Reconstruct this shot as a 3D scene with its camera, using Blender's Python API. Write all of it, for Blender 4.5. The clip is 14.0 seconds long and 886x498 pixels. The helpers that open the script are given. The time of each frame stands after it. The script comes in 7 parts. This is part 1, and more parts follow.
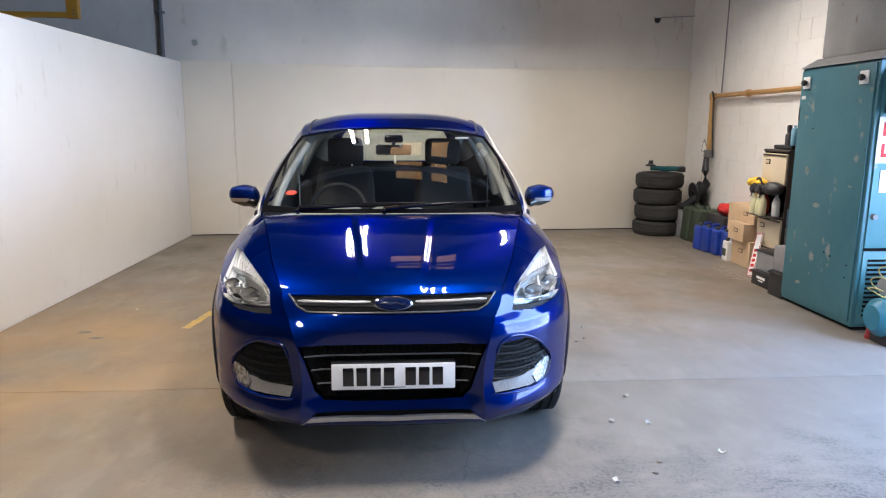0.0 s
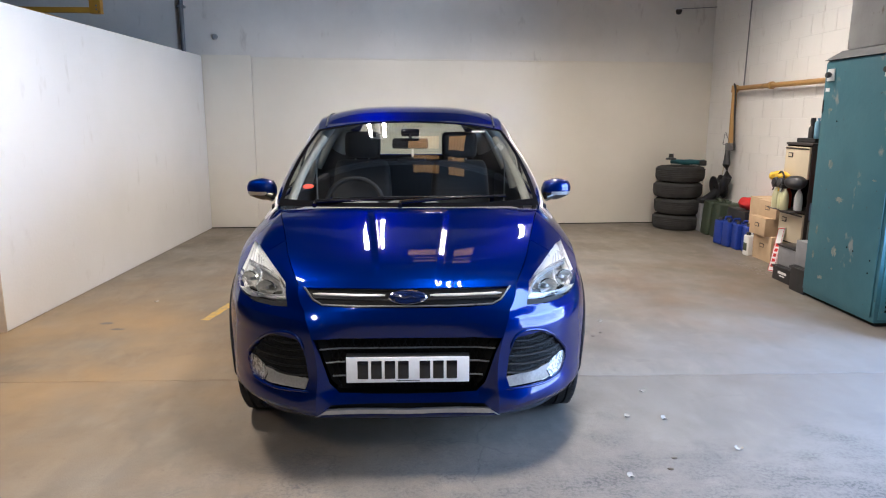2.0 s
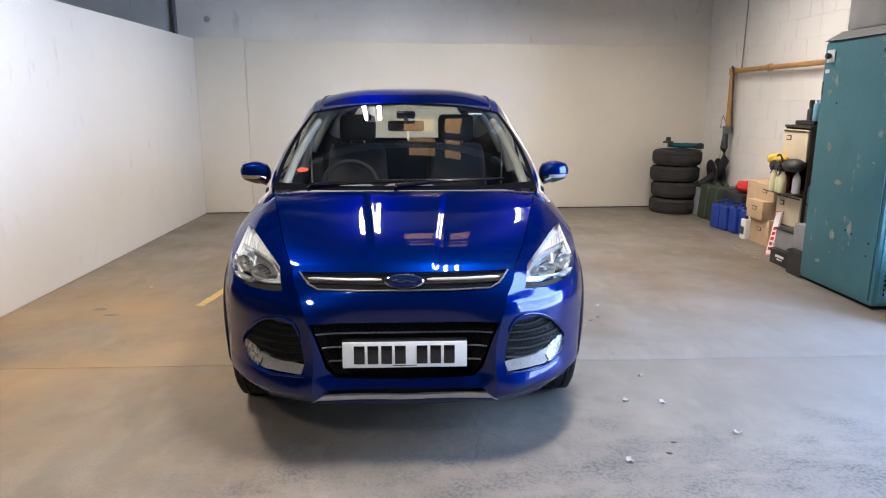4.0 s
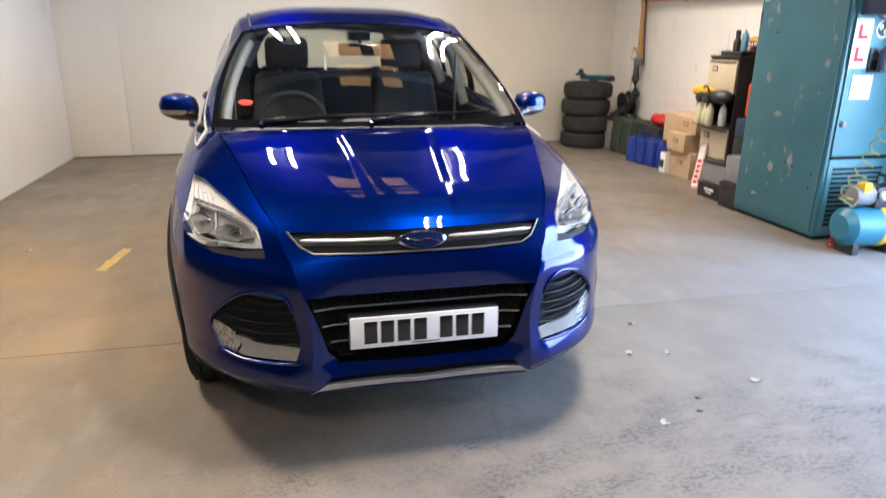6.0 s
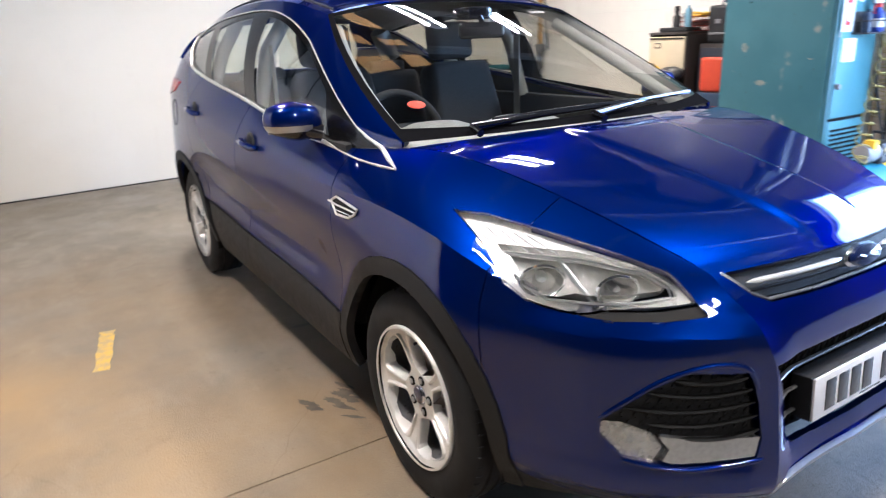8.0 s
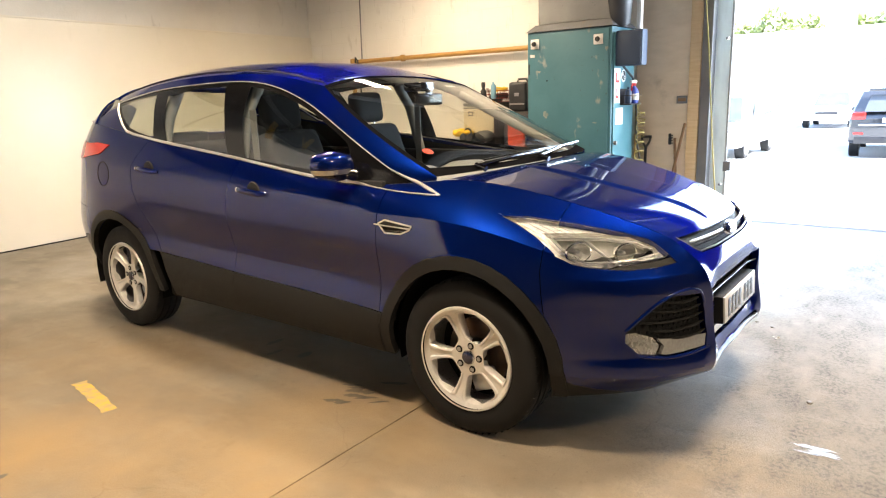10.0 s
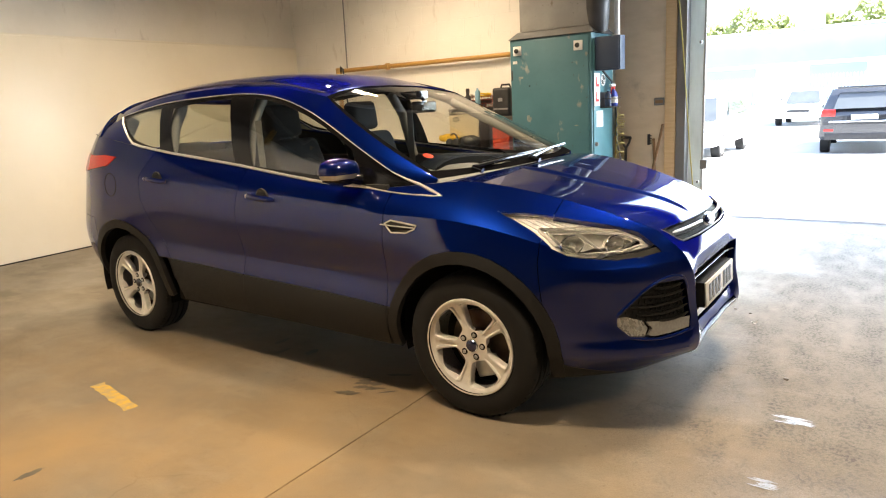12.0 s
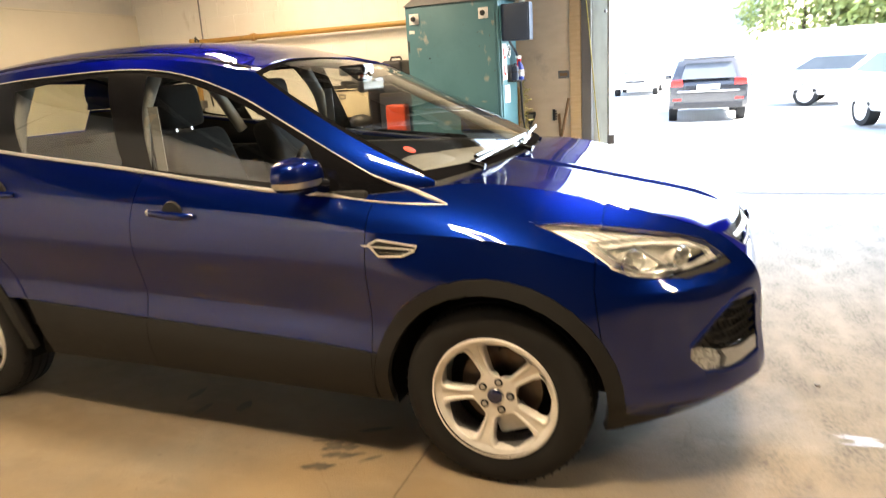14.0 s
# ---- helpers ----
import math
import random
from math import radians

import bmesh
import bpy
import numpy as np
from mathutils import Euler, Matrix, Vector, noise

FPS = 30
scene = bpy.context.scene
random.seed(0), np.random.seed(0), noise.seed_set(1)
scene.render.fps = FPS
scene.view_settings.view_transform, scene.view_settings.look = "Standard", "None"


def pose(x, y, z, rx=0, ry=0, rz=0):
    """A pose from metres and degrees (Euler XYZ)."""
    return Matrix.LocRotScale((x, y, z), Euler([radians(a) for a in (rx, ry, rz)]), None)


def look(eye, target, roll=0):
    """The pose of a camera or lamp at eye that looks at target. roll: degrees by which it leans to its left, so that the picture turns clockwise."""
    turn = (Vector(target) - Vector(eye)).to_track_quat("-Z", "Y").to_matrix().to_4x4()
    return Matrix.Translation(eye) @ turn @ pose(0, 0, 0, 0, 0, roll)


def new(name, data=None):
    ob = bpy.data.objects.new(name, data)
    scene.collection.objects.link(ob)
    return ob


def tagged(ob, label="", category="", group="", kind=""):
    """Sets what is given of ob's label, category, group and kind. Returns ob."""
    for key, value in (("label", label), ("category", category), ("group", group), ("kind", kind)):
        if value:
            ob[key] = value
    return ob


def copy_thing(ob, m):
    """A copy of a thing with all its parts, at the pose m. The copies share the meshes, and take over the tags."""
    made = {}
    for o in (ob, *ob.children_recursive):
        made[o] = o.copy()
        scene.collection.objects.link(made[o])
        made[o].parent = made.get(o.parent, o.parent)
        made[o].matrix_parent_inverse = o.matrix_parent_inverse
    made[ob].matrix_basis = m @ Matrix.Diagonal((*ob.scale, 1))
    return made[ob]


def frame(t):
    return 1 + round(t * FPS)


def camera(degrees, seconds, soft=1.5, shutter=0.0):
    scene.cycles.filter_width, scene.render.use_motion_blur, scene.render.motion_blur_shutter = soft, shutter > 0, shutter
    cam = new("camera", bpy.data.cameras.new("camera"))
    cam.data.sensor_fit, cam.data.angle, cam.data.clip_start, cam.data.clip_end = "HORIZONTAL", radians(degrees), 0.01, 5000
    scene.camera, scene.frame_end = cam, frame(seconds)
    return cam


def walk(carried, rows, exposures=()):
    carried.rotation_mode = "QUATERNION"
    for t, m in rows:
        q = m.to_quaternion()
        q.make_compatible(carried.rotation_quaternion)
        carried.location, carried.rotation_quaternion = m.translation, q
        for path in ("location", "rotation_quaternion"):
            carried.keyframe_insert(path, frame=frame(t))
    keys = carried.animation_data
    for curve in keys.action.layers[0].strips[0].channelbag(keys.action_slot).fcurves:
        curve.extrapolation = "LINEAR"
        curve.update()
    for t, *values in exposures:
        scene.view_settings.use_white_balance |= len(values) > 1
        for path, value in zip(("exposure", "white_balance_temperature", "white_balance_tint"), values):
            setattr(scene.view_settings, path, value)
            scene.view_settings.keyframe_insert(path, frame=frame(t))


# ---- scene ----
cam = camera(67.0, 14.0, 1.1, 0.5)
PATH = [
    (0, (0.021, -3.553, 1.567), (0.156, -1.591, 1.201), 0.3),
    (0.5, (0.019, -3.562, 1.569), (0.129, -1.602, 1.189), 0.3),
    (1, (0.026, -3.563, 1.568), (0.125, -1.602, 1.189), 0.3),
    (1.5, (0.037, -3.546, 1.566), (0.106, -1.585, 1.18), 0.1),
    (2, (0.04, -3.557, 1.571), (0.118, -1.596, 1.185), 0.2),
    (2.5, (0.043, -3.547, 1.579), (0.124, -1.581, 1.22), -0.0),
    (3, (0.046, -3.536, 1.568), (0.13, -1.572, 1.199), 0.0),
    (5.3, (-0.071, -3.331, 1.516), (0.074, -1.397, 1.029), 0.5),
    (5.5, (-0.181, -3.243, 1.502), (0.066, -1.313, 1.038), 1.2),
    (6, (-0.455, -2.933, 1.478), (0.004, -1.083, 0.873), 0.8),
    (6.5, (-0.72, -2.504, 1.485), (-0.186, -0.727, 0.739), -0.3),
    (7, (-1.075, -2.155, 1.431), (-0.435, -0.378, 0.773), -0.9),
    (7.5, (-1.379, -1.814, 1.395), (-0.659, -0.033, 0.838), -0.3),
    (8, (-1.734, -1.605, 1.387), (-0.732, 0.016, 0.782), -2.4),
    (8.5, (-2.056, -1.394, 1.425), (-0.795, 0.064, 0.893), -4.3),
    (9, (-2.443, -1.332, 1.403), (-0.905, -0.148, 0.924), -2.2),
    (9.2, (-2.589, -1.373, 1.398), (-1.057, -0.167, 0.952), -1.7),
    (11.3, (-3.264, -1.576, 1.429), (-1.651, -0.47, 1.011), -2.6),
    (11.5, (-3.257, -1.575, 1.422), (-1.643, -0.469, 1.009), -2.6),
    (12, (-3.253, -1.583, 1.422), (-1.662, -0.449, 0.996), -3.2),
    (12.5, (-3.252, -1.534, 1.419), (-1.646, -0.421, 0.995), -2.0),
    (13, (-3.215, -1.312, 1.419), (-1.605, -0.214, 0.965), -3.3),
    (13.5, (-3.085, -1.015, 1.426), (-1.368, -0.168, 0.848), -6.2),
    (14, (-2.876, -0.667, 1.462), (-1.089, 0.063, 0.938), -3.8),
]
# the film's camera warms its picture as it turns to the lit side of the room
LOOK = [(0, 3.14, 5250, 14), (5.5, 3.19, 5250, 14), (6, 3.35, 5500, 14), (6.5, 3.4, 5500, 14), (7, 3.5, 6150, 14), (7.5, 3.35, 5450, 16), (8, 3.68, 5100, 14), (8.5, 3.90, 5250, 14), (9, 3.92, 5850, 12), (11.4, 3.35, 7200, 11), (12.4, 3.35, 7300, 11), (13, 3.46, 6450, 11), (14, 3.78, 7500, 11)]
walk(cam, [(t, look(eye, target, roll)) for t, eye, target, roll in PATH], LOOK)
# ---- world, sun, tubes ----
world = bpy.data.worlds.new("world")
scene.world = world
world.use_nodes = True
wn = world.node_tree.nodes
sky = wn.new("ShaderNodeTexSky")
sky.sky_type, sky.sun_disc, sky.sun_elevation, sky.sun_rotation = "NISHITA", False, radians(52), radians(177)
wn["Background"].inputs[1].default_value = 0.15
world.node_tree.links.new(sky.outputs[0], wn["Background"].inputs[0])
sun = bpy.data.lights.new("sun", "SUN")
sun.energy, sun.angle, sun.color = 3.8, radians(.5), (.95, .98, 1)
new("sun", sun).matrix_basis = look((.4, -7, 9), (0, 0, 0))
# twin-tube fittings: middle of each, the tubes run along y; power set by place to balance brightness, lowest over the
# back
FITTINGS = [(-.5, 3.55, 3.6), (1.45, 3.3, 3.6), (.75, -1.1, 3.6), (-2.0, .2, 3.6), (2.8, 3.4, 3.6), (-1.3, -4.4, 3.6)]
for fx, fy, fz in FITTINGS:
    for dx in (-.085, .085):
        lamp = bpy.data.lights.new("tube_light", "AREA")
        lamp.shape, lamp.size, lamp.size_y, lamp.energy, lamp.color, lamp.spread = "RECTANGLE", .045, .86, (3.7 if fy > 3 else 4.9 if fx < -1.5 else 6.1), (1, .80, .56), radians(150)
        new("tube_light", lamp).location = (fx + dx * 1.2, fy, fz - .004)
# daylight of the open sky through the vehicle door
daylight = bpy.data.lights.new("door_daylight", "AREA")
daylight.shape, daylight.size, daylight.size_y, daylight.energy, daylight.color = "RECTANGLE", 3.1, 3.4, 29, (.68, .84, 1)
new("door_daylight", daylight).matrix_basis = look((4.60, -1.28, 1.80), (0, -1.28, 1.80))
# ---- materials ----
def surface(name, col, col2=None, scale=4.0, rough=0.5, rough2=None, metal=0.0, bump=0.0, bump_scale=60.0, coat=0.0, contrast=0.25, spec=0.5, detail=6.0):
    """A painted, moulded or bare surface: two tones mixed by soft noise, grain as fine relief."""
    m = bpy.data.materials.new(name)
    m.use_nodes = True
    n, l = m.node_tree.nodes, m.node_tree.links
    b = n["Principled BSDF"]
    b.inputs["Metallic"].default_value, b.inputs["Coat Weight"].default_value, b.inputs["Coat Roughness"].default_value = metal, coat, 0.02
    b.inputs["Specular IOR Level"].default_value = spec
    geo = n.new("ShaderNodeNewGeometry")
    noise_a = n.new("ShaderNodeTexNoise")
    noise_a.inputs["Scale"].default_value, noise_a.inputs["Detail"].default_value = scale, detail
    l.new(geo.outputs["Position"], noise_a.inputs["Vector"])
    ramp = n.new("ShaderNodeMapRange")
    ramp.inputs["From Min"].default_value, ramp.inputs["From Max"].default_value = 0.5 - contrast, 0.5 + contrast
    l.new(noise_a.outputs["Fac"], ramp.inputs["Value"])
    mix = n.new("ShaderNodeMix")
    mix.data_type = "RGBA"
    mix.inputs["A"].default_value, mix.inputs["B"].default_value = (*col, 1), (*(col2 or col), 1)
    l.new(ramp.outputs["Result"], mix.inputs["Factor"])
    l.new(mix.outputs["Result"], b.inputs["Base Color"])
    rr = n.new("ShaderNodeMapRange")
    rr.inputs["To Min"].default_value, rr.inputs["To Max"].default_value = rough, rough if rough2 is None else rough2
    l.new(ramp.outputs["Result"], rr.inputs["Value"])
    l.new(rr.outputs["Result"], b.inputs["Roughness"])
    if bump:
        noise_b = n.new("ShaderNodeTexNoise")
        noise_b.inputs["Scale"].default_value, noise_b.inputs["Detail"].default_value = bump_scale, 4.0
        l.new(geo.outputs["Position"], noise_b.inputs["Vector"])
        bp = n.new("ShaderNodeBump")
        bp.inputs["Strength"].default_value, bp.inputs["Distance"].default_value = 1.0, bump
        l.new(noise_b.outputs["Fac"], bp.inputs["Height"])
        l.new(bp.outputs["Normal"], b.inputs["Normal"])
    return m


def glass(name, tint, gloss=1.0, rough=0.0, ior=1.55):
    """Thin sheet glass: tinted and clear, with a mirror reflection that grows towards grazing."""
    m = bpy.data.materials.new(name)
    m.use_nodes = True
    n, l = m.node_tree.nodes, m.node_tree.links
    n.remove(n["Principled BSDF"])
    clear, shine, mix, fres = n.new("ShaderNodeBsdfTransparent"), n.new("ShaderNodeBsdfGlossy"), n.new("ShaderNodeMixShader"), n.new("ShaderNodeLayerWeight")
    clear.inputs["Color"].default_value = (*tint, 1)
    shine.inputs["Color"].default_value = (gloss, gloss, gloss, 1)
    shine.inputs["Roughness"].default_value = rough
    # Schlick's curve for a pane with two faces
    fres.inputs["Blend"].default_value = .5
    power, lift = n.new("ShaderNodeMath"), n.new("ShaderNodeMapRange")
    power.operation = "POWER"
    power.inputs[1].default_value = 4.2
    lift.inputs["To Min"].default_value, lift.inputs["To Max"].default_value = 1.7 * ((ior - 1) / (ior + 1)) ** 2, .95
    l.new(fres.outputs["Facing"], power.inputs[0])
    l.new(power.outputs[0], lift.inputs["Value"])
    l.new(lift.outputs["Result"], mix.inputs[0])
    l.new(clear.outputs[0], mix.inputs[1])
    l.new(shine.outputs[0], mix.inputs[2])
    l.new(mix.outputs[0], n["Material Output"].inputs["Surface"])
    return m


def glow(name, col, strength):
    m = bpy.data.materials.new(name)
    m.use_nodes = True
    b = m.node_tree.nodes["Principled BSDF"]
    b.inputs["Base Color"].default_value = (*col, 1)
    b.inputs["Emission Color"].default_value, b.inputs["Emission Strength"].default_value = (*col, 1), strength
    return m


PAINT = surface("blue_metallic_paint", (.0004, .0074, .086), (.0008, .0118, .132), scale=700, rough=.36, metal=.72, coat=1.0, contrast=.3, spec=0.0)
PAINT.node_tree.nodes["Principled BSDF"].inputs["Coat IOR"].default_value = 1.56
PAINT.node_tree.nodes["Principled BSDF"].inputs["Specular Tint"].default_value = (.03, .10, .55, 1)
BLACK_TRIM = surface("grained_black_plastic", (.0085, .0088, .0095), (.014, .0145, .0155), scale=30, spec=.3, rough=.5, rough2=.65, bump=.0006, bump_scale=900)
BRIGHT_TRIM = surface("brushed_bright_trim", (.86, .85, .83), (.80, .79, .77), scale=40, rough=.28, rough2=.36, metal=.7)
GLOSS_BLACK = surface("gloss_black", (.006, .006, .008), rough=.12, coat=.6)
PILLAR_BLACK = surface("pillar_black", (.005, .005, .006), rough=.18, spec=.3)
DARK = surface("dark_void", (.005, .005, .005), (.009, .009, .009), scale=10, rough=.8, spec=.15)
CHROME = surface("chrome", (.72, .73, .75), (.62, .63, .65), scale=20, rough=.08, rough2=.16, metal=1.0)
SATIN = surface("satin_silver", (.50, .51, .53), (.42, .43, .45), scale=30, rough=.28, rough2=.4, metal=.9)
ALLOY = surface("silver_alloy", (.80, .79, .77), (.70, .69, .67), scale=25, rough=.3, rough2=.42, metal=.3, coat=.5)
RUBBER = surface("tyre_rubber", (.0075, .0078, .0085), (.015, .0155, .0165), scale=14, spec=.3, rough=.6, rough2=.85, bump=.0005, bump_scale=300)
WORN_RUBBER = surface("worn_tyre_rubber", (.015, .015, .016), (.045, .043, .04), scale=9, rough=.8, rough2=.95, bump=.0008, bump_scale=200)
SCREEN_GLASS = glass("car_glass", (.93, .945, .91), ior=1.62)
CLEAR_GLASS = glass("lamp_cover", (.93, .95, .96))
PRIVACY_GLASS = glass("rear_door_glass", (.92, .94, .90), ior=1.66)
REAR_GLASS_TINT = glass("rear_screen_glass", (.66, .69, .62))
PLATE_WHITE = surface("plate_white", (.82, .83, .84), (.76, .77, .78), scale=30, rough=.3)
BADGE_BLUE = surface("badge_blue", (.005, .012, .06), rough=.15, coat=1.0)
RED_LENS = surface("red_lens", (.60, .02, .015), (.48, .012, .01), scale=60, rough=.25, coat=.3)
INTERIOR = surface("charcoal_cloth", (.009, .0095, .011), (.017, .018, .020), scale=120, rough=.9, bump=.0008, bump_scale=700)
DASH = surface("dashboard_plastic", (.17, .175, .17), (.22, .225, .22), scale=40, rough=.6, bump=.0005, bump_scale=600)
HEADLINER = surface("light_grey_lining", (.26, .27, .26), (.22, .23, .22), scale=60, rough=.9)
STICKER_RED = surface("red_sticker", (.62, .06, .03), (.5, .04, .02), scale=40, rough=.6)
DISC = surface("brake_disc", (.12, .105, .095), (.09, .055, .04), scale=20, rough=.4, metal=.8)
LAMP_SMOKE = surface("frosted_lamp_strip", (.30, .30, .30), (.42, .42, .41), scale=90, rough=.15, metal=.4, coat=.8)
FRIT_BLACK = surface("screen_edge_black", (.006, .006, .007), rough=.9, spec=0.0)
SLAT_GREY = surface("dark_grey_slat", (.17, .172, .178), (.12, .122, .128), scale=60, rough=.25, rough2=.35, metal=.3)
DARK_SHEET = surface("dark_sheet_metal", (.075, .078, .085), (.050, .052, .058), scale=7, rough=.38, rough2=.55, metal=.4)
FOG_SILVER = surface("fog_lamp_silver", (.66, .65, .62), (.42, .42, .41), scale=70, rough=.2, rough2=.35, metal=.7, bump=.002, bump_scale=70)
LAMP_SILVER = surface("lamp_housing_silver", (.88, .88, .87), (.82, .82, .81), scale=20, rough=.25, rough2=.35, metal=.2, coat=.3)


def graph(name):
    m = bpy.data.materials.new(name)
    m.use_nodes = True
    n, l = m.node_tree.nodes, m.node_tree.links
    return m, n, l, n["Principled BSDF"], n.new("ShaderNodeNewGeometry").outputs["Position"]


def noise_of(n, l, pos, scale, detail=6.0, lo=.4, hi=.6, stretch=None):
    """A noise mask from 0 to 1 at a real-world scale."""
    if stretch:
        mp = n.new("ShaderNodeMapping")
        mp.inputs["Scale"].default_value = stretch
        l.new(pos, mp.inputs["Vector"])
        pos = mp.outputs["Vector"]
    t, r = n.new("ShaderNodeTexNoise"), n.new("ShaderNodeMapRange")
    t.inputs["Scale"].default_value, t.inputs["Detail"].default_value, t.inputs["Roughness"].default_value = scale, detail, .6
    r.inputs["From Min"].default_value, r.inputs["From Max"].default_value = lo, hi
    l.new(pos, t.inputs["Vector"])
    l.new(t.outputs["Fac"], r.inputs["Value"])
    return r.outputs["Result"]


def blend(n, l, fac, a, b, mode="MIX"):
    x = n.new("ShaderNodeMix")
    x.data_type, x.blend_type = "RGBA", mode
    for key, v in (("Factor", fac), ("A", a), ("B", b)):
        if isinstance(v, tuple):
            x.inputs[key].default_value = (*v, 1)
        elif isinstance(v, float):
            x.inputs[key].default_value = v
        else:
            l.new(v, x.inputs[key])
    return x.outputs["Result"]


def relief(n, l, b, height, depth):
    bp = n.new("ShaderNodeBump")
    bp.inputs["Strength"].default_value, bp.inputs["Distance"].default_value = 1.0, depth
    l.new(height, bp.inputs["Height"])
    l.new(bp.outputs["Normal"], b.inputs["Normal"])


def scaled(n, l, fac, lo, hi):
    r = n.new("ShaderNodeMapRange")
    r.inputs["To Min"].default_value, r.inputs["To Max"].default_value = lo, hi
    l.new(fac, r.inputs["Value"])
    return r.outputs["Result"]


def concrete_floor():
    """Worn grey workshop concrete with ochre dust, dark oil spots and polished, damp places."""
    m, n, l, b, pos = graph("workshop_concrete")
    col = blend(n, l, noise_of(n, l, pos, .45, 6, .38, .66), (.208, .193, .170), (.234, .198, .150))
    col = blend(n, l, scaled(n, l, noise_of(n, l, pos, 1.7, 12, .42, .72), 0, .92), col, (.125, .108, .086))
    col = blend(n, l, scaled(n, l, noise_of(n, l, pos, 7, 11, .50, .72, (1, .45, 1)), 0, .75), col, (.285, .252, .205))
    col = blend(n, l, noise_of(n, l, pos, 5.5, 12, .63, .78), col, (.10, .085, .068))
    col = blend(n, l, noise_of(n, l, pos, 42, 7, .62, .72), col, (.105, .088, .070))
    col = blend(n, l, scaled(n, l, noise_of(n, l, pos, 160, 3, .40, .75), 0, .7), col, (.150, .130, .105))
    # hairline crazing
    craze, hair, wob = n.new("ShaderNodeTexVoronoi"), n.new("ShaderNodeMapRange"), n.new("ShaderNodeVectorMath")
    craze.feature = "DISTANCE_TO_EDGE"
    craze.inputs["Scale"].default_value = 1.15
    warp = n.new("ShaderNodeTexNoise")
    warp.inputs["Scale"].default_value, warp.inputs["Detail"].default_value = 3.0, 8.0
    wob.operation = "MULTIPLY_ADD"
    wob.inputs[1].default_value = (.35, .35, 0)
    l.new(pos, warp.inputs["Vector"])
    l.new(warp.outputs["Color"], wob.inputs[0])
    l.new(pos, wob.inputs[2])
    l.new(wob.outputs["Vector"], craze.inputs["Vector"])
    hair.inputs["From Min"].default_value, hair.inputs["From Max"].default_value = .006, .0
    l.new(craze.outputs["Distance"], hair.inputs["Value"])
    cracks = blend(n, l, noise_of(n, l, pos, .8, 3, .52, .60), (0.0, 0.0, 0.0), hair.outputs["Result"])
    col = blend(n, l, scaled(n, l, cracks, 0, .55), col, (.09, .078, .062))
    # ochre dust trodden in beside the car
    beside, near = n.new("ShaderNodeVectorMath"), n.new("ShaderNodeMapRange")
    beside.operation = "DISTANCE"
    beside.inputs[1].default_value = (-2.3, .9, 0)
    near.inputs["From Min"].default_value, near.inputs["From Max"].default_value = 3.2, .6
    l.new(pos, beside.inputs[0])
    l.new(beside.outputs["Value"], near.inputs["Value"])
    dust = blend(n, l, near.outputs["Result"], (0.0, 0.0, 0.0), noise_of(n, l, pos, 1.1, 11, .30, .68))
    col = blend(n, l, dust, col, (.330, .226, .118))
    # rusty dirt round the heater's foot
    foot, round_it = n.new("ShaderNodeVectorMath"), n.new("ShaderNodeMapRange")
    foot.operation = "DISTANCE"
    foot.inputs[1].default_value = (2.7, 1.9, 0)
    round_it.inputs["From Min"].default_value, round_it.inputs["From Max"].default_value = 2.4, .5
    l.new(pos, foot.inputs[0])
    l.new(foot.outputs["Value"], round_it.inputs["Value"])
    rust = blend(n, l, round_it.outputs["Result"], (0.0, 0.0, 0.0), noise_of(n, l, pos, 1.6, 12, .38, .66))
    col = blend(n, l, scaled(n, l, rust, 0, .8), col, (.180, .120, .072))
    # door daylight painted into the concrete: a paler, cooler grey fading with distance
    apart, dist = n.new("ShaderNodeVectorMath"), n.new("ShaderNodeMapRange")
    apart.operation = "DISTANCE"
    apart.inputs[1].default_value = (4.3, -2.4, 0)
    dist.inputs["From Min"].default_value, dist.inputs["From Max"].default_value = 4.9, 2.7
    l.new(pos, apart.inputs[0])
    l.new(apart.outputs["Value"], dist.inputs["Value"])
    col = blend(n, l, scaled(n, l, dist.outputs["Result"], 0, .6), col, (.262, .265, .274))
    # wet, tracked-in dirt, dark grit in dried patches, lies in the drive, south of the car's nose
    axes, ragged, deep, wide = n.new("ShaderNodeSeparateXYZ"), n.new("ShaderNodeMath"), n.new("ShaderNodeMapRange"), n.new("ShaderNodeMapRange")
    l.new(pos, axes.inputs[0])
    ragged.operation = "MULTIPLY_ADD"
    ragged.inputs[1].default_value = -.8
    l.new(noise_of(n, l, pos, 1.3, 8, .3, .7), ragged.inputs[0])
    l.new(axes.outputs["Y"], ragged.inputs[2])
    deep.inputs["From Min"].default_value, deep.inputs["From Max"].default_value = -.85, -1.35
    l.new(ragged.outputs[0], deep.inputs["Value"])
    wide.inputs["From Min"].default_value, wide.inputs["From Max"].default_value = -1.3, -.5
    l.new(axes.outputs["X"], wide.inputs["Value"])
    lane = blend(n, l, deep.outputs["Result"], (0.0, 0.0, 0.0), wide.outputs["Result"])
    tread = blend(n, l, lane, (0.0, 0.0, 0.0), noise_of(n, l, pos, 5.5, 13, .36, .66, (.7, 1.3, 1)))
    col = blend(n, l, scaled(n, l, tread, 0, .38), col, (.12, .126, .136))
    grain = blend(n, l, tread, (0.0, 0.0, 0.0), noise_of(n, l, pos, 55, 9, .48, .56))
    col = blend(n, l, scaled(n, l, grain, 0, .48), col, (.045, .048, .054))
    # trodden grit is dull, the swept places between are polished
    dull = blend(n, l, scaled(n, l, noise_of(n, l, pos, 24, 9, .42, .62), .55, 1), (0.0, 0.0, 0.0), tread)
    l.new(col, b.inputs["Base Color"])
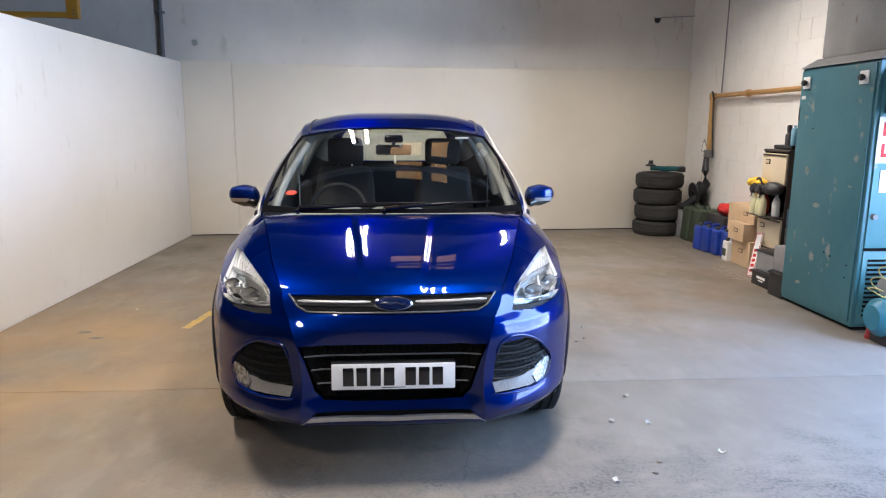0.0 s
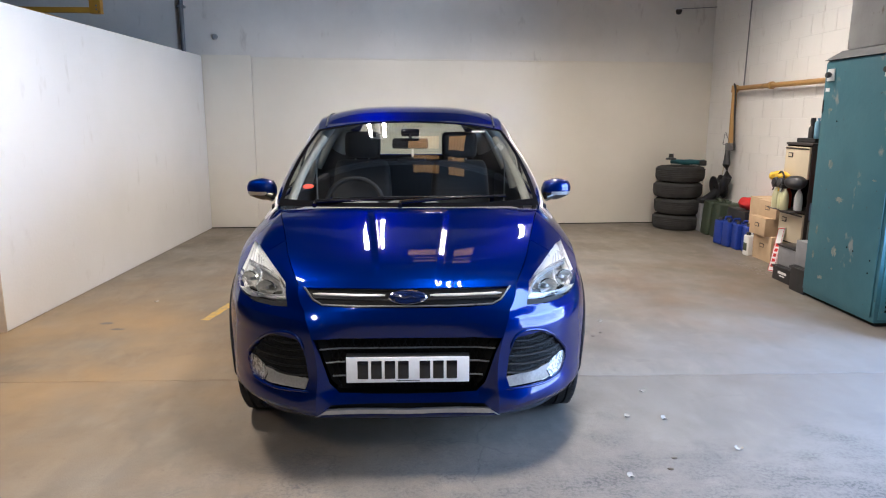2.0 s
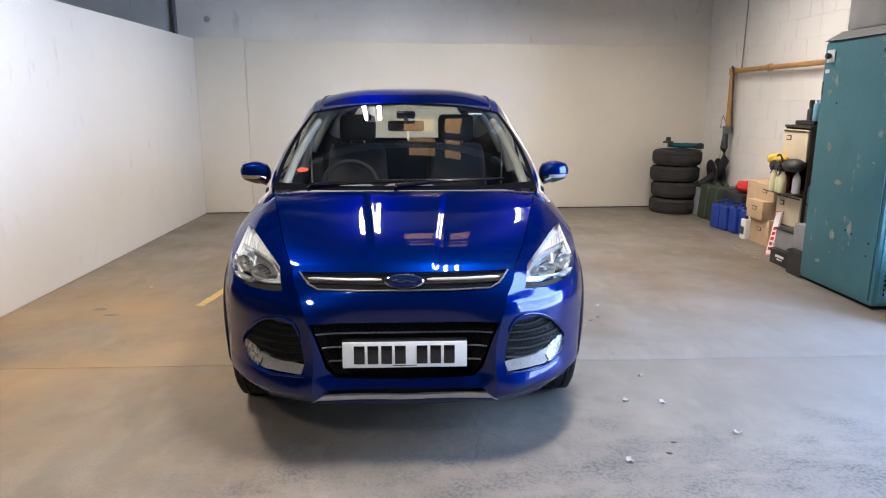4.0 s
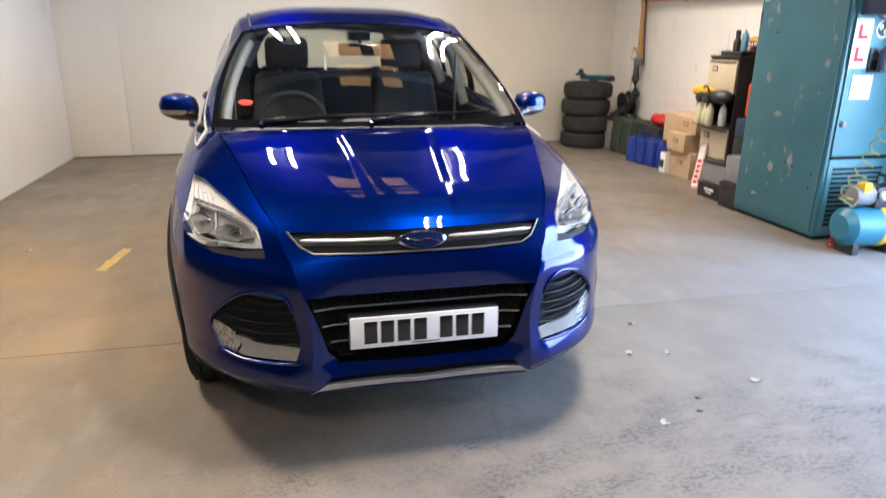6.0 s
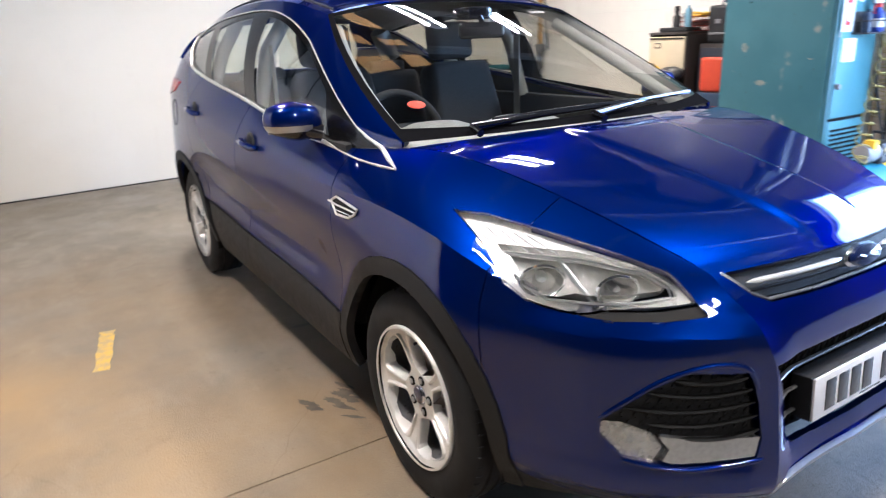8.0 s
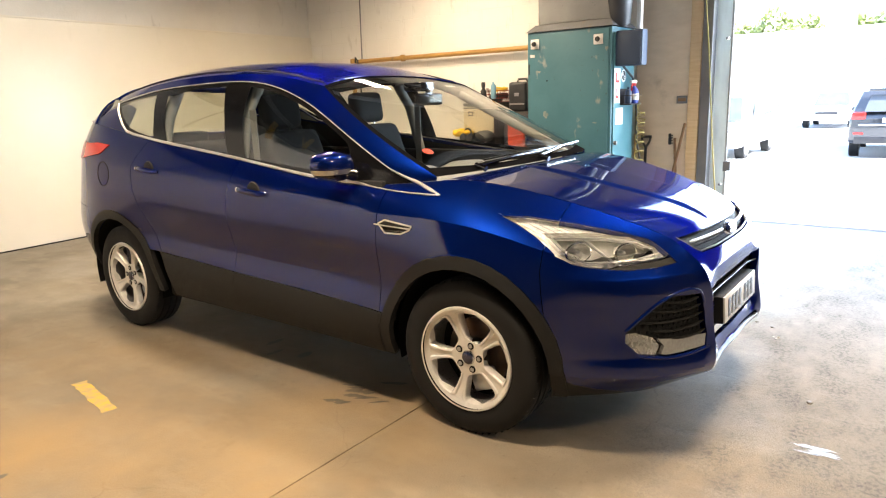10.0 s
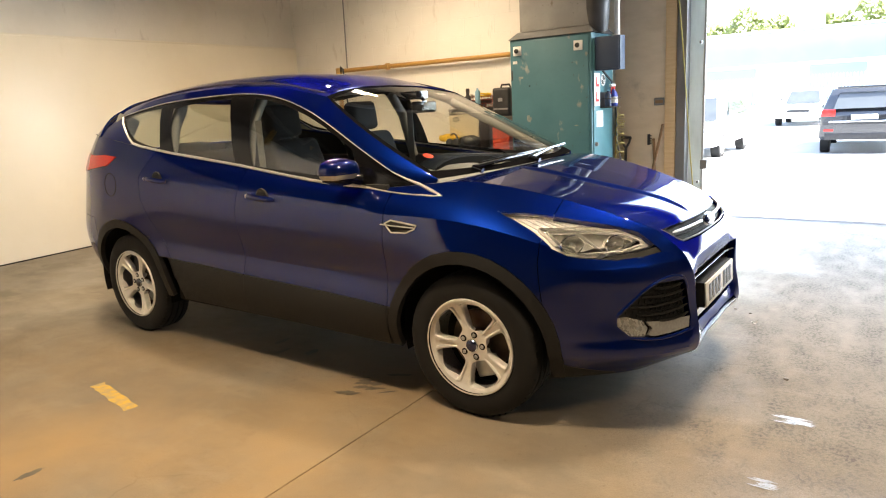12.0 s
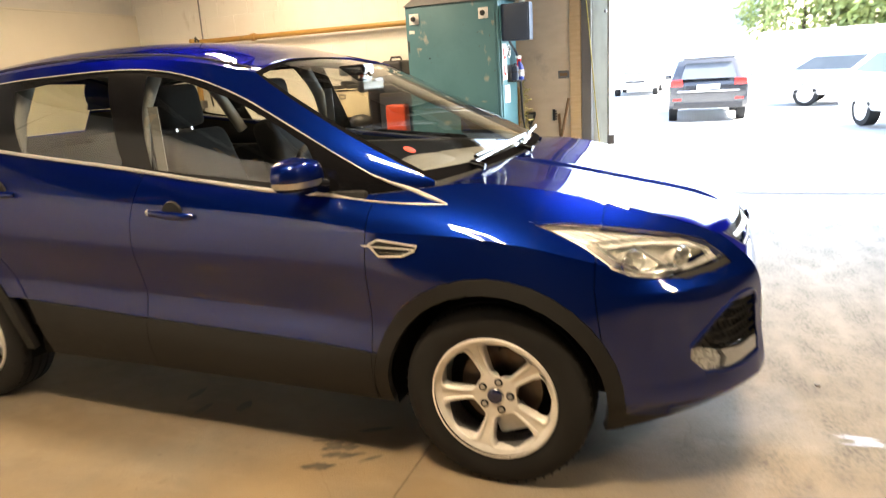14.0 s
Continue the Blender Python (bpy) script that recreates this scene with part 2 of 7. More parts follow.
    damp = noise_of(n, l, pos, 1.5, 9, .40, .66)
    plain = scaled(n, l, damp, .62, .44)
    polished = blend(n, l, scaled(n, l, dull, 0, 1), (.64, .64, .64), (.76, .76, .76))
    l.new(blend(n, l, lane, plain, polished), b.inputs["Roughness"])
    l.new(blend(n, l, lane, (.28, .28, .28), blend(n, l, scaled(n, l, dull, 0, 1), (.055, .055, .055), (.03, .03, .03))), b.inputs["Specular IOR Level"])
    relief(n, l, b, noise_of(n, l, pos, 120, 4, .2, .8), .0012)
    return m


def wall_board(name, a, b2, dirt, scuff=.5, dull=.62, grain=.0012):
    m, n, l, b, pos = graph(name)
    col = blend(n, l, noise_of(n, l, pos, .9, 5, .40, .65), a, b2)
    col = blend(n, l, noise_of(n, l, pos, 7, 8, .62, .80, (1, 1, .35)), col, dirt)
    l.new(col, b.inputs["Base Color"])
    l.new(scaled(n, l, noise_of(n, l, pos, 3, 5, .4, .6), dull, scuff), b.inputs["Roughness"])
    relief(n, l, b, noise_of(n, l, pos, 35, 5, .2, .8), grain)
    return m


def scuffed_metal(name, a, b2, bare):
    """Old enamel with chips down to a pale primer, and a few rust-brown stains."""
    m, n, l, b, pos = graph(name)
    col = blend(n, l, noise_of(n, l, pos, 1.6, 6, .40, .62), a, b2)
    chip = noise_of(n, l, pos, 3.6, 10, .625, .675, (1, 1.1, .75))
    col = blend(n, l, chip, col, bare)
    col = blend(n, l, noise_of(n, l, pos, 26, 4, .70, .74), col, (.05, .05, .05))
    l.new(col, b.inputs["Base Color"])
    l.new(scaled(n, l, chip, .42, .8), b.inputs["Roughness"])
    relief(n, l, b, noise_of(n, l, pos, 18, 4, .2, .8), .0010)
    return m


def timber(name, a, b2, along=(1, 1, 12)):
    m, n, l, b, pos = graph(name)
    grain = noise_of(n, l, pos, 3.0, 8, .35, .68, along)
    col = blend(n, l, grain, a, b2)
    col = blend(n, l, noise_of(n, l, pos, 2.2, 6, .60, .78), col, tuple(v * .45 for v in a))
    l.new(col, b.inputs["Base Color"])
    b.inputs["Roughness"].default_value = .72
    relief(n, l, b, grain, .0008)
    return m


def foliage(name, a, b2):
    m, n, l, b, pos = graph(name)
    l.new(blend(n, l, noise_of(n, l, pos, .8, 4, .35, .65), a, b2), b.inputs["Base Color"])
    b.inputs["Roughness"].default_value = .7
    b.inputs["Subsurface Weight"].default_value = 0
    return m


def roof_sheet():
    """Yellowed translucent sheet with daylight behind it."""
    m, n, l, b, pos = graph("yellowed_rooflight")
    col = blend(n, l, noise_of(n, l, pos, 6, 6, .35, .65, (3, .6, 1)), (.85, .52, .20), (.60, .30, .10))
    l.new(col, b.inputs["Base Color"])
    l.new(col, b.inputs["Emission Color"])
    b.inputs["Emission Strength"].default_value = .12
    return m


def milky(name, col):
    """Thin white plastic that daylight shines through."""
    m = bpy.data.materials.new(name)
    m.use_nodes = True
    n, l = m.node_tree.nodes, m.node_tree.links
    n.remove(n["Principled BSDF"])
    dull, through_it, mix = n.new("ShaderNodeBsdfDiffuse"), n.new("ShaderNodeBsdfTranslucent"), n.new("ShaderNodeMixShader")
    pos = n.new("ShaderNodeNewGeometry").outputs["Position"]
    tone = blend(n, l, noise_of(n, l, pos, 5, 6, .4, .65, (1, 1, .3)), col, tuple(v * .78 for v in col))
    for node in (dull, through_it):
        l.new(tone, node.inputs["Color"])
    mix.inputs[0].default_value = .35
    l.new(dull.outputs[0], mix.inputs[1])
    l.new(through_it.outputs[0], mix.inputs[2])
    l.new(mix.outputs[0], n["Material Output"].inputs["Surface"])
    return m


APRON = surface("weathered_apron", (.11, .11, .113), (.21, .21, .212), scale=4, rough=.55, rough2=.8, contrast=.14, detail=12, bump=.002, bump_scale=90)
MILKY = milky("milky_plastic", (.66, .70, .68))
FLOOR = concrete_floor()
WORN_WHITE = surface("worn_white_marking", (.30, .305, .31), (.20, .20, .20), scale=26, rough=.3, contrast=.12)
ASPHALT = surface("sun_bleached_yard", (.33, .335, .335), (.40, .405, .405), scale=.5, rough=.85, bump=.003, bump_scale=90)
WHITE_BOARD = wall_board("white_painted_board", (.765, .72, .625), (.725, .68, .585), (.72, .67, .575), .28, .31, .00012)
PARTITION = wall_board("white_partition", (.84, .83, .81), (.81, .80, .775), (.70, .68, .64))
BLOCK = wall_board("white_painted_block", (.85, .83, .785), (.80, .775, .725), (.62, .575, .52))
UPPER_WALL = wall_board("grey_painted_block", (.76, .735, .685), (.68, .655, .605), (.50, .465, .42))
MORTAR = surface("mortar", (.74, .72, .68), (.69, .67, .63), scale=8, rough=.9, bump=.002, bump_scale=120)
MIRROR_FACE = surface("mirror_face", (.55, .56, .58), (.5, .51, .53), scale=8, rough=.03, metal=1.0)
# wall colour darkened to stand for the dim, unlit part of the room
DIMMED_BLOCK = wall_board("block_darkened_as_unlit", (.11, .104, .095), (.09, .084, .076), (.06, .055, .05))
# unseen ceiling, coloured nearly black to keep reflections in the car dark
CEILING = surface("darkened_ceiling", (.030, .028, .026), (.020, .019, .018), scale=1.5, rough=.9)
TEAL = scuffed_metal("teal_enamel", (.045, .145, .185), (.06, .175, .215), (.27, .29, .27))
# same enamel made lighter: door daylight on the heater's side, put into the colour
TEAL_DAYLIT = scuffed_metal("teal_enamel_daylit", (.07, .21, .25), (.085, .24, .28), (.40, .40, .36))
GREY_SHEET = scuffed_metal("galvanised_sheet", (.34, .34, .33), (.27, .27, .26), (.20, .17, .14))
STEEL = scuffed_metal("grey_painted_steel", (.12, .125, .135), (.17, .17, .175), (.25, .20, .15))
PLYWOOD = timber("weathered_board", (.66, .555, .44), (.58, .48, .37), along=(1, 1, 3))
RAW_TIMBER = timber("raw_timber", (.60, .45, .28), (.50, .36, .21))
CORD_YELLOW = surface("faded_yellow_cord", (.42, .36, .12), (.32, .27, .09), scale=60, rough=.8)
NAVY = surface("dark_blue_enamel", (.020, .040, .085), (.032, .055, .10), scale=5, rough=.5)
BROWN_POLE = timber("brown_pole", (.24, .14, .075), (.17, .10, .05))
GAS_PIPE = scuffed_metal("ochre_pipe", (.46, .27, .08), (.38, .22, .07), (.25, .18, .10))
YELLOW = scuffed_metal("yellow_enamel", (.62, .33, .03), (.55, .28, .03), (.25, .2, .1))
CARDBOARD = surface("cardboard", (.60, .44, .27), (.50, .36, .21), scale=6, rough=.85, bump=.0008, bump_scale=150)
BEIGE = surface("beige_enamel", (.70, .60, .42), (.62, .53, .37), scale=5, rough=.45, bump=.0004, bump_scale=60)
BROWN_STEEL = surface("dark_brown_enamel", (.035, .028, .025), (.05, .04, .035), scale=6, rough=.5)
BLUE_CAN = surface("blue_polythene", (.012, .035, .26), (.02, .05, .32), scale=10, rough=.4, bump=.0006, bump_scale=80)
GREEN_CAN = surface("olive_green_steel", (.035, .05, .03), (.05, .065, .04), scale=8, rough=.5, bump=.0005, bump_scale=60)
BLACK_PLASTIC = surface("black_plastic", (.015, .015, .017), (.03, .03, .032), scale=12, rough=.45)
GREY_PLASTIC = surface("grey_plastic", (.20, .20, .21), (.26, .26, .27), scale=12, rough=.5)
DULL_PAPER = surface("dirty_paper_scrap", (.44, .43, .40), (.34, .33, .30), scale=30, rough=.85)
WHITE_PAPER = surface("white_paper", (.80, .80, .78), (.74, .74, .72), scale=8, rough=.8)
RED_PRINT = surface("red_print", (.60, .025, .02), (.5, .02, .02), scale=20, rough=.6)
ORANGE_RED = surface("orange_red_plastic", (.62, .07, .02), (.52, .05, .02), scale=8, rough=.45)
YELLOW_CLOTH = surface("yellow_rubber", (.75, .48, .02), (.65, .40, .02), scale=20, rough=.7)
PALE_LIQUID = surface("pale_yellow_bottle", (.62, .60, .30), (.68, .66, .45), scale=9, rough=.3)
TEAL_PLASTIC = surface("teal_plastic", (.004, .065, .080), (.006, .085, .10), scale=10, rough=.45)
ROOFLIGHT = roof_sheet()
TUBE = glow("fluorescent_tube", (1, .88, .72), 3)
FITTING = surface("white_enamel_fitting", (.75, .75, .73), (.68, .68, .66), scale=5, rough=.4)
FLOOR_PAINT = surface("worn_yellow_paint", (.62, .40, .06), (.42, .32, .16), scale=22, rough=.7, contrast=.12)
OIL = surface("oil_stain", (.07, .058, .045), (.13, .105, .075), scale=12, rough=.45)
LEAF = foliage("summer_leaves", (.15, .19, .045), (.20, .22, .08))
BARK = surface("bark", (.09, .07, .05), (.14, .11, .08), scale=10, rough=.9)
PALE_CLADDING = surface("pale_blue_cladding", (.20, .24, .27), (.18, .22, .25), scale=.6, rough=.6)
WHITE_RENDER = surface("white_render", (.75, .75, .73), (.70, .70, .68), scale=.8, rough=.8)
WHITE_CAR = surface("white_car_paint", (.78, .78, .78), (.75, .75, .75), scale=3, rough=.25, coat=1.0)
SILVER_CAR = surface("silver_car_paint", (.55, .56, .58), (.5, .51, .53), scale=3, rough=.3, metal=.5, coat=1.0)
DARK_CAR = surface("dark_car_paint", (.016, .018, .022), (.022, .024, .029), scale=3, rough=.25, coat=1.0)
DARK_GLASS = surface("car_window_glass", (.05, .058, .063), (.075, .083, .09), scale=2, rough=.08, coat=.35)
LAMP_FACET = surface("faceted_reflector", (.90, .89, .86), (.68, .67, .65), scale=35, rough=.12, rough2=.25, metal=.55, bump=.004, bump_scale=48)
SCUFF = surface("tyre_scuff", (.09, .075, .06), (.15, .12, .085), scale=30, rough=.6)
# ---- mesh helpers ----
def part(name, bm, material, parent=None, label="", smooth=38):
    """Links a bmesh as one mesh object under a thing or a part. smooth: the angle above which an edge stays sharp."""
    if smooth:
        for f in bm.faces:
            f.smooth = True
        for e in bm.edges:
            if len(e.link_faces) == 2 and e.calc_face_angle(0) > radians(smooth):
                e.smooth = False
    me = bpy.data.meshes.new(name)
    bm.to_mesh(me)
    bm.free()
    me.materials.append(material)
    ob = new(name, me)
    ob.parent = parent
    return tagged(ob, label)


def thing(name, label, category, group="", at=(0, 0, 0), turn=0, kind=""):
    ob = new(name)
    ob.matrix_basis = pose(*at, 0, 0, turn)
    ob.empty_display_size = 0.1
    return tagged(ob, label, category, group, kind)


def add_box(bm, x0, x1, y0, y1, z0, z1, bevel=0.0, m=None, segments=2):
    made = bmesh.ops.create_cube(bm, size=1, matrix=Matrix.Translation(((x0 + x1) / 2, (y0 + y1) / 2, (z0 + z1) / 2)) @ Matrix.Diagonal((x1 - x0, y1 - y0, z1 - z0, 1)))
    if bevel:
        es = list({e for v in made["verts"] for e in v.link_edges})
        made = bmesh.ops.bevel(bm, geom=es, offset=bevel, segments=segments, profile=.6, affect="EDGES")
    vs = [v for v in made["verts"]]
    if m is not None:
        bmesh.ops.transform(bm, matrix=m, verts=vs)
    return vs


def box_bm(x0, x1, y0, y1, z0, z1, bevel=0.0, m=None, segments=2):
    bm = bmesh.new()
    add_box(bm, x0, x1, y0, y1, z0, z1, bevel, m, segments)
    return bm


def add_lathe(bm, profile, segments=32, m=None, close=False):
    """Turns (radius, height) pairs round the z axis."""
    rings = []
    for r, h in profile:
        rings.append([bm.verts.new((r * math.cos(2 * math.pi * i / segments), r * math.sin(2 * math.pi * i / segments), h)) for i in range(segments)] if r > 1e-6 else [bm.verts.new((0, 0, h))])
    pairs = list(zip(rings, rings[1:])) + ([(rings[-1], rings[0])] if close else [])
    for a, b in pairs:
        for i in range(segments):
            j = (i + 1) % segments
            if len(a) == 1 and len(b) == 1:
                continue
            if len(a) == 1:
                bm.faces.new((a[0], b[j], b[i]))
            elif len(b) == 1:
                bm.faces.new((a[i], a[j], b[0]))
            else:
                bm.faces.new((a[i], a[j], b[j], b[i]))
    vs = [v for r in rings for v in r]
    if m is not None:
        bmesh.ops.transform(bm, matrix=m, verts=vs)
    return vs


def lathe_bm(profile, segments=32, m=None, close=False):
    bm = bmesh.new()
    add_lathe(bm, profile, segments, m, close)
    bmesh.ops.recalc_face_normals(bm, faces=bm.faces[:])
    return bm


def add_tube(bm, points, radius, sides=8, caps=True, flat=1.0):
    """A round bar along points; radius may be one number or one for each point; flat squeezes it along z."""
    pts = [Vector(p) for p in points]
    if len(pts) < 2:
        return
    rs = [radius] * len(pts) if isinstance(radius, (int, float)) else radius
    rings, up = [], Vector((0, 0, 1))
    for i, p in enumerate(pts):
        d = (pts[min(i + 1, len(pts) - 1)] - pts[max(i - 1, 0)]).normalized()
        side = d.cross(up)
        side = side.normalized() if side.length > 1e-3 else Vector((1, 0, 0))
        top = side.cross(d).normalized()
        rings.append([bm.verts.new(p + (side * math.cos(2 * math.pi * k / sides) + top * math.sin(2 * math.pi * k / sides) * flat) * rs[i]) for k in range(sides)])
    for a, b in zip(rings, rings[1:]):
        for k in range(sides):
            bm.faces.new((a[k], a[(k + 1) % sides], b[(k + 1) % sides], b[k]))
    if caps:
        bm.faces.new(rings[0][::-1])
        bm.faces.new(rings[-1])


def tube_bm(points, radius, sides=8, caps=True, flat=1.0):
    bm = bmesh.new()
    add_tube(bm, points, radius, sides, caps, flat)
    bmesh.ops.recalc_face_normals(bm, faces=bm.faces[:])
    return bm


def prism_bm(outline, y0, y1, bevel=0.0):
    """An outline in (x, z) drawn out from y0 to y1."""
    bm = bmesh.new()
    a = [bm.verts.new((x, y0, z)) for x, z in outline]
    b = [bm.verts.new((x, y1, z)) for x, z in outline]
    bm.faces.new(a)
    bm.faces.new(b[::-1])
    for i in range(len(a)):
        j = (i + 1) % len(a)
        bm.faces.new((a[j], a[i], b[i], b[j]))
    bmesh.ops.recalc_face_normals(bm, faces=bm.faces[:])
    if bevel:
        bmesh.ops.bevel(bm, geom=bm.edges[:], offset=bevel, segments=2, profile=.6, affect="EDGES")
    return bm


def grid_bm(g, both=False):
    bm = bmesh.new()
    for sx in ((1, -1) if both else (1,)):
        vs = [[bm.verts.new((sx * p[0], p[1], p[2])) for p in row] for row in g]
        for i in range(len(vs) - 1):
            for j in range(len(vs[0]) - 1):
                q = (vs[i][j], vs[i][j + 1], vs[i + 1][j + 1], vs[i + 1][j])
                bm.faces.new(q if sx > 0 else q[::-1])
    bmesh.ops.remove_doubles(bm, verts=bm.verts[:], dist=1e-5)
    return bm


AXES = {"front": (0, 2), "side": (1, 2), "top": (0, 1)}


def inside(poly, x, y):
    hit = False
    for i in range(len(poly)):
        (x0, y0), (x1, y1) = poly[i - 1], poly[i]
        if (y0 > y) != (y1 > y) and x < (x1 - x0) * (y - y0) / (y1 - y0) + x0:
            hit = not hit
    return hit


def score(bm, poly, view, only=None, pad=.045):
    """Cuts the faces of a surface along an outline that is seen from the front, the side or above."""
    i, j = AXES[view]
    for k in range(len(poly)):
        (x0, y0), (x1, y1) = poly[k - 1], poly[k]
        lo, hi = (min(x0, x1) - pad, min(y0, y1) - pad), (max(x0, x1) + pad, max(y0, y1) + pad)
        fs = []
        for f in bm.faces:
            c = f.calc_center_median()
            if lo[0] < c[i] < hi[0] and lo[1] < c[j] < hi[1] and (only is None or only(c)):
                fs.append(f)
        if not fs:
            continue
        no, co = [0, 0, 0], [0, 0, 0]
        no[i], no[j], co[i], co[j] = y1 - y0, x0 - x1, x0, y0
        if abs(no[i]) + abs(no[j]) < 1e-9:
            continue
        geom = fs + list({e for f in fs for e in f.edges}) + list({v for f in fs for v in f.verts})
        bmesh.ops.bisect_plane(bm, geom=geom, dist=1e-5, plane_co=co, plane_no=no)


def picked(bm, poly, view, only=None):
    i, j = AXES[view]
    xs, ys = [p[0] for p in poly], [p[1] for p in poly]
    out = []
    for f in bm.faces:
        if f.tag:
            continue
        c = f.calc_center_median()
        if min(xs) <= c[i] <= max(xs) and min(ys) <= c[j] <= max(ys) and (only is None or only(c)) and inside(poly, c[i], c[j]):
            out.append(f)
    return out


def lifted(faces, shift=(0, 0, 0), along=0.0):
    """A copy of some faces as a mesh of their own, moved by shift and along their normals. Marks the faces as used."""
    bm, seen = bmesh.new(), {}
    for f in faces:
        f.tag = True
        for v in f.verts:
            if v not in seen:
                seen[v] = bm.verts.new(v.co + Vector(shift) + v.normal * along)
        try:
            bm.faces.new([seen[v] for v in f.verts])
        except ValueError:
            pass
    bm.normal_update()
    return bm


def rimmed(bm, depth=.012, gap=.0018, skip=None):
    """Draws a panel's edge back by half a gap and folds it inwards, so that panels have thickness and shut lines."""
    bm.normal_update()
    edges = [e for e in bm.edges if len(e.link_faces) == 1 and not (skip and skip(e))]
    pull = {}
    for e in edges:
        f = e.link_faces[0]
        d = (e.verts[1].co - e.verts[0].co).normalized()
        w = f.normal.cross(d)
        if w.dot(f.calc_center_median() - e.verts[0].co) < 0:
            w = -w
        for v in e.verts:
            pull[v] = pull.get(v, Vector()) + w
    normals = {v: v.normal.copy() for v in pull}
    made = bmesh.ops.extrude_edge_only(bm, edges=edges)
    for v, w in pull.items():
        if w.length > 1e-6:
            v.co += w.normalized() * gap
    for v in [g for g in made["geom"] if isinstance(g, bmesh.types.BMVert)]:
        near = min(normals, key=lambda u: (u.co - v.co).length_squared) if len(normals) < 60 else None
        n = normals[near] if near else None
        if n is None:
            best = [o for e in v.link_edges for o in (e.other_vert(v),) if o in normals]
            n = normals[best[0]] if best else Vector((0, 0, 1))
            base = best[0].co if best else v.co
        else:
            base = near.co
        v.co = base - n * depth
    return bm


def circle(cx, cy, r, n=30):
    return [(cx + r * math.cos(2 * math.pi * k / n), cy + r * math.sin(2 * math.pi * k / n)) for k in range(n)]


# ---- the workshop ----
def structure(name, bm, material, label=""):
    return tagged(part(name, bm, material, None, label), kind="structure")


def wall_turn(x, y, deg):
    return Matrix.Translation((x, y, 0)) @ Matrix.Rotation(radians(deg), 4, "Z")


# height out of view, set low so the car's roof mirrors the dark ceiling
ROOF_Z = 4.0
floor = new("floor")
tagged(floor, "worn grey concrete workshop floor with ochre dust", kind="structure")
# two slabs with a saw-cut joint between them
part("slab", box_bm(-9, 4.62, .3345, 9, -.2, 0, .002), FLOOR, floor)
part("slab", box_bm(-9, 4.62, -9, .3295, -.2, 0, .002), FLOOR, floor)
part("joint", box_bm(-9, 4.62, .326, .338, -.19, -.006), OIL, floor)

NORTH = wall_turn(-2.89, 6.035, 3.6)
structure("wall_north", box_bm(-6, 7.8, .03, .25, 0, ROOF_Z, 0, NORTH), UPPER_WALL, "grey painted block wall with pale board lining below")
lining = new("wall_lining")
tagged(lining, "white painted wall boards, scuffed", kind="structure")
for x0, x1, z1 in ((0.0, .66, 2.40), (.664, 7.36, 2.355)):
    part("wall_board", box_bm(x0, x1, 0, .032, 0, z1, .002, NORTH), WHITE_BOARD, lining)
part("batten", box_bm(.66, 7.36, -.006, .03, 2.355, 2.375, .002, NORTH), WHITE_BOARD, lining)
part("base_gap", box_bm(-.2, 7.3, -.004, .02, 0, .012, 0, NORTH), DARK, lining)

WEST = wall_turn(-2.99, 1.31, -1.22)
partition = new("wall_partition")
tagged(partition, "white painted plasterboard partition", kind="structure")
for y0, y1 in ((0, 4.72),):
    part("partition_board", box_bm(-.09, 0, y0, y1, .005, 2.385, .0002, WEST), PARTITION, partition)
part("partition_edge", box_bm(-.092, .001, -.012, 0, 0, 2.386, .002, WEST), PLYWOOD, partition)

EAST_X = 4.40
structure("wall_east", box_bm(EAST_X + .02, EAST_X + .25, .62, 6.75, 0, ROOF_Z), MORTAR, "white painted concrete block wall")
# unseen walls and lintel, darkened so the car's paint mirrors a dim room
structure("wall_east_south", box_bm(EAST_X + .02, EAST_X + .25, -9, -3.0, 0, ROOF_Z), DIMMED_BLOCK)
structure("wall_east_lintel", box_bm(EAST_X + .02, EAST_X + .25, -3.0, .62, 3.60, ROOF_Z), DIMMED_BLOCK)
structure("wall_south", box_bm(-9, EAST_X + .25, -9.2, -9, 0, ROOF_Z), DIMMED_BLOCK)
structure("wall_west", box_bm(-9.2, -9, -9, 9, 0, ROOF_Z), DIMMED_BLOCK)
structure("ceiling", box_bm(-9.3, EAST_X + .5, -9.3, 9, ROOF_Z, ROOF_Z + .15), CEILING)
# ply panel and steel jamb beside the vehicle door
structure("jamb_panel", box_bm(EAST_X - .03, EAST_X + .016, .60, 1.30, 0, 3.60, .004), PLYWOOD, "weathered tan board beside the door")
jamb = new("door_jamb")
tagged(jamb, "grey steel vehicle door jamb with guide rail", kind="structure")
part("jamb_post", box_bm(EAST_X - .06, EAST_X + .26, .50, .60, 0, 3.60, .006), STEEL, jamb)
part("guide_strip", box_bm(EAST_X + .080, EAST_X + .084, .350, .498, 0, 3.59), MILKY, jamb, "milky translucent strip beside the door")
part("guide_rail", tube_bm([(EAST_X + .08, .343, 0), (EAST_X + .08, .343, 3.59)], .013, 8), GREY_SHEET, jamb, "grey steel guide rail")
part("rail_bracket", box_bm(EAST_X - .02, EAST_X + .10, .27, .343, .56, .66, .006), STEEL, jamb)
part("jamb_post", box_bm(EAST_X - .06, EAST_X + .26, -2.998, -2.9, 0, 3.599, .006), STEEL, jamb)
part("batten", box_bm(EAST_X - .07, EAST_X - .031, .606, .72, 0, 3.60, .004), RAW_TIMBER, jamb, "raw timber batten")
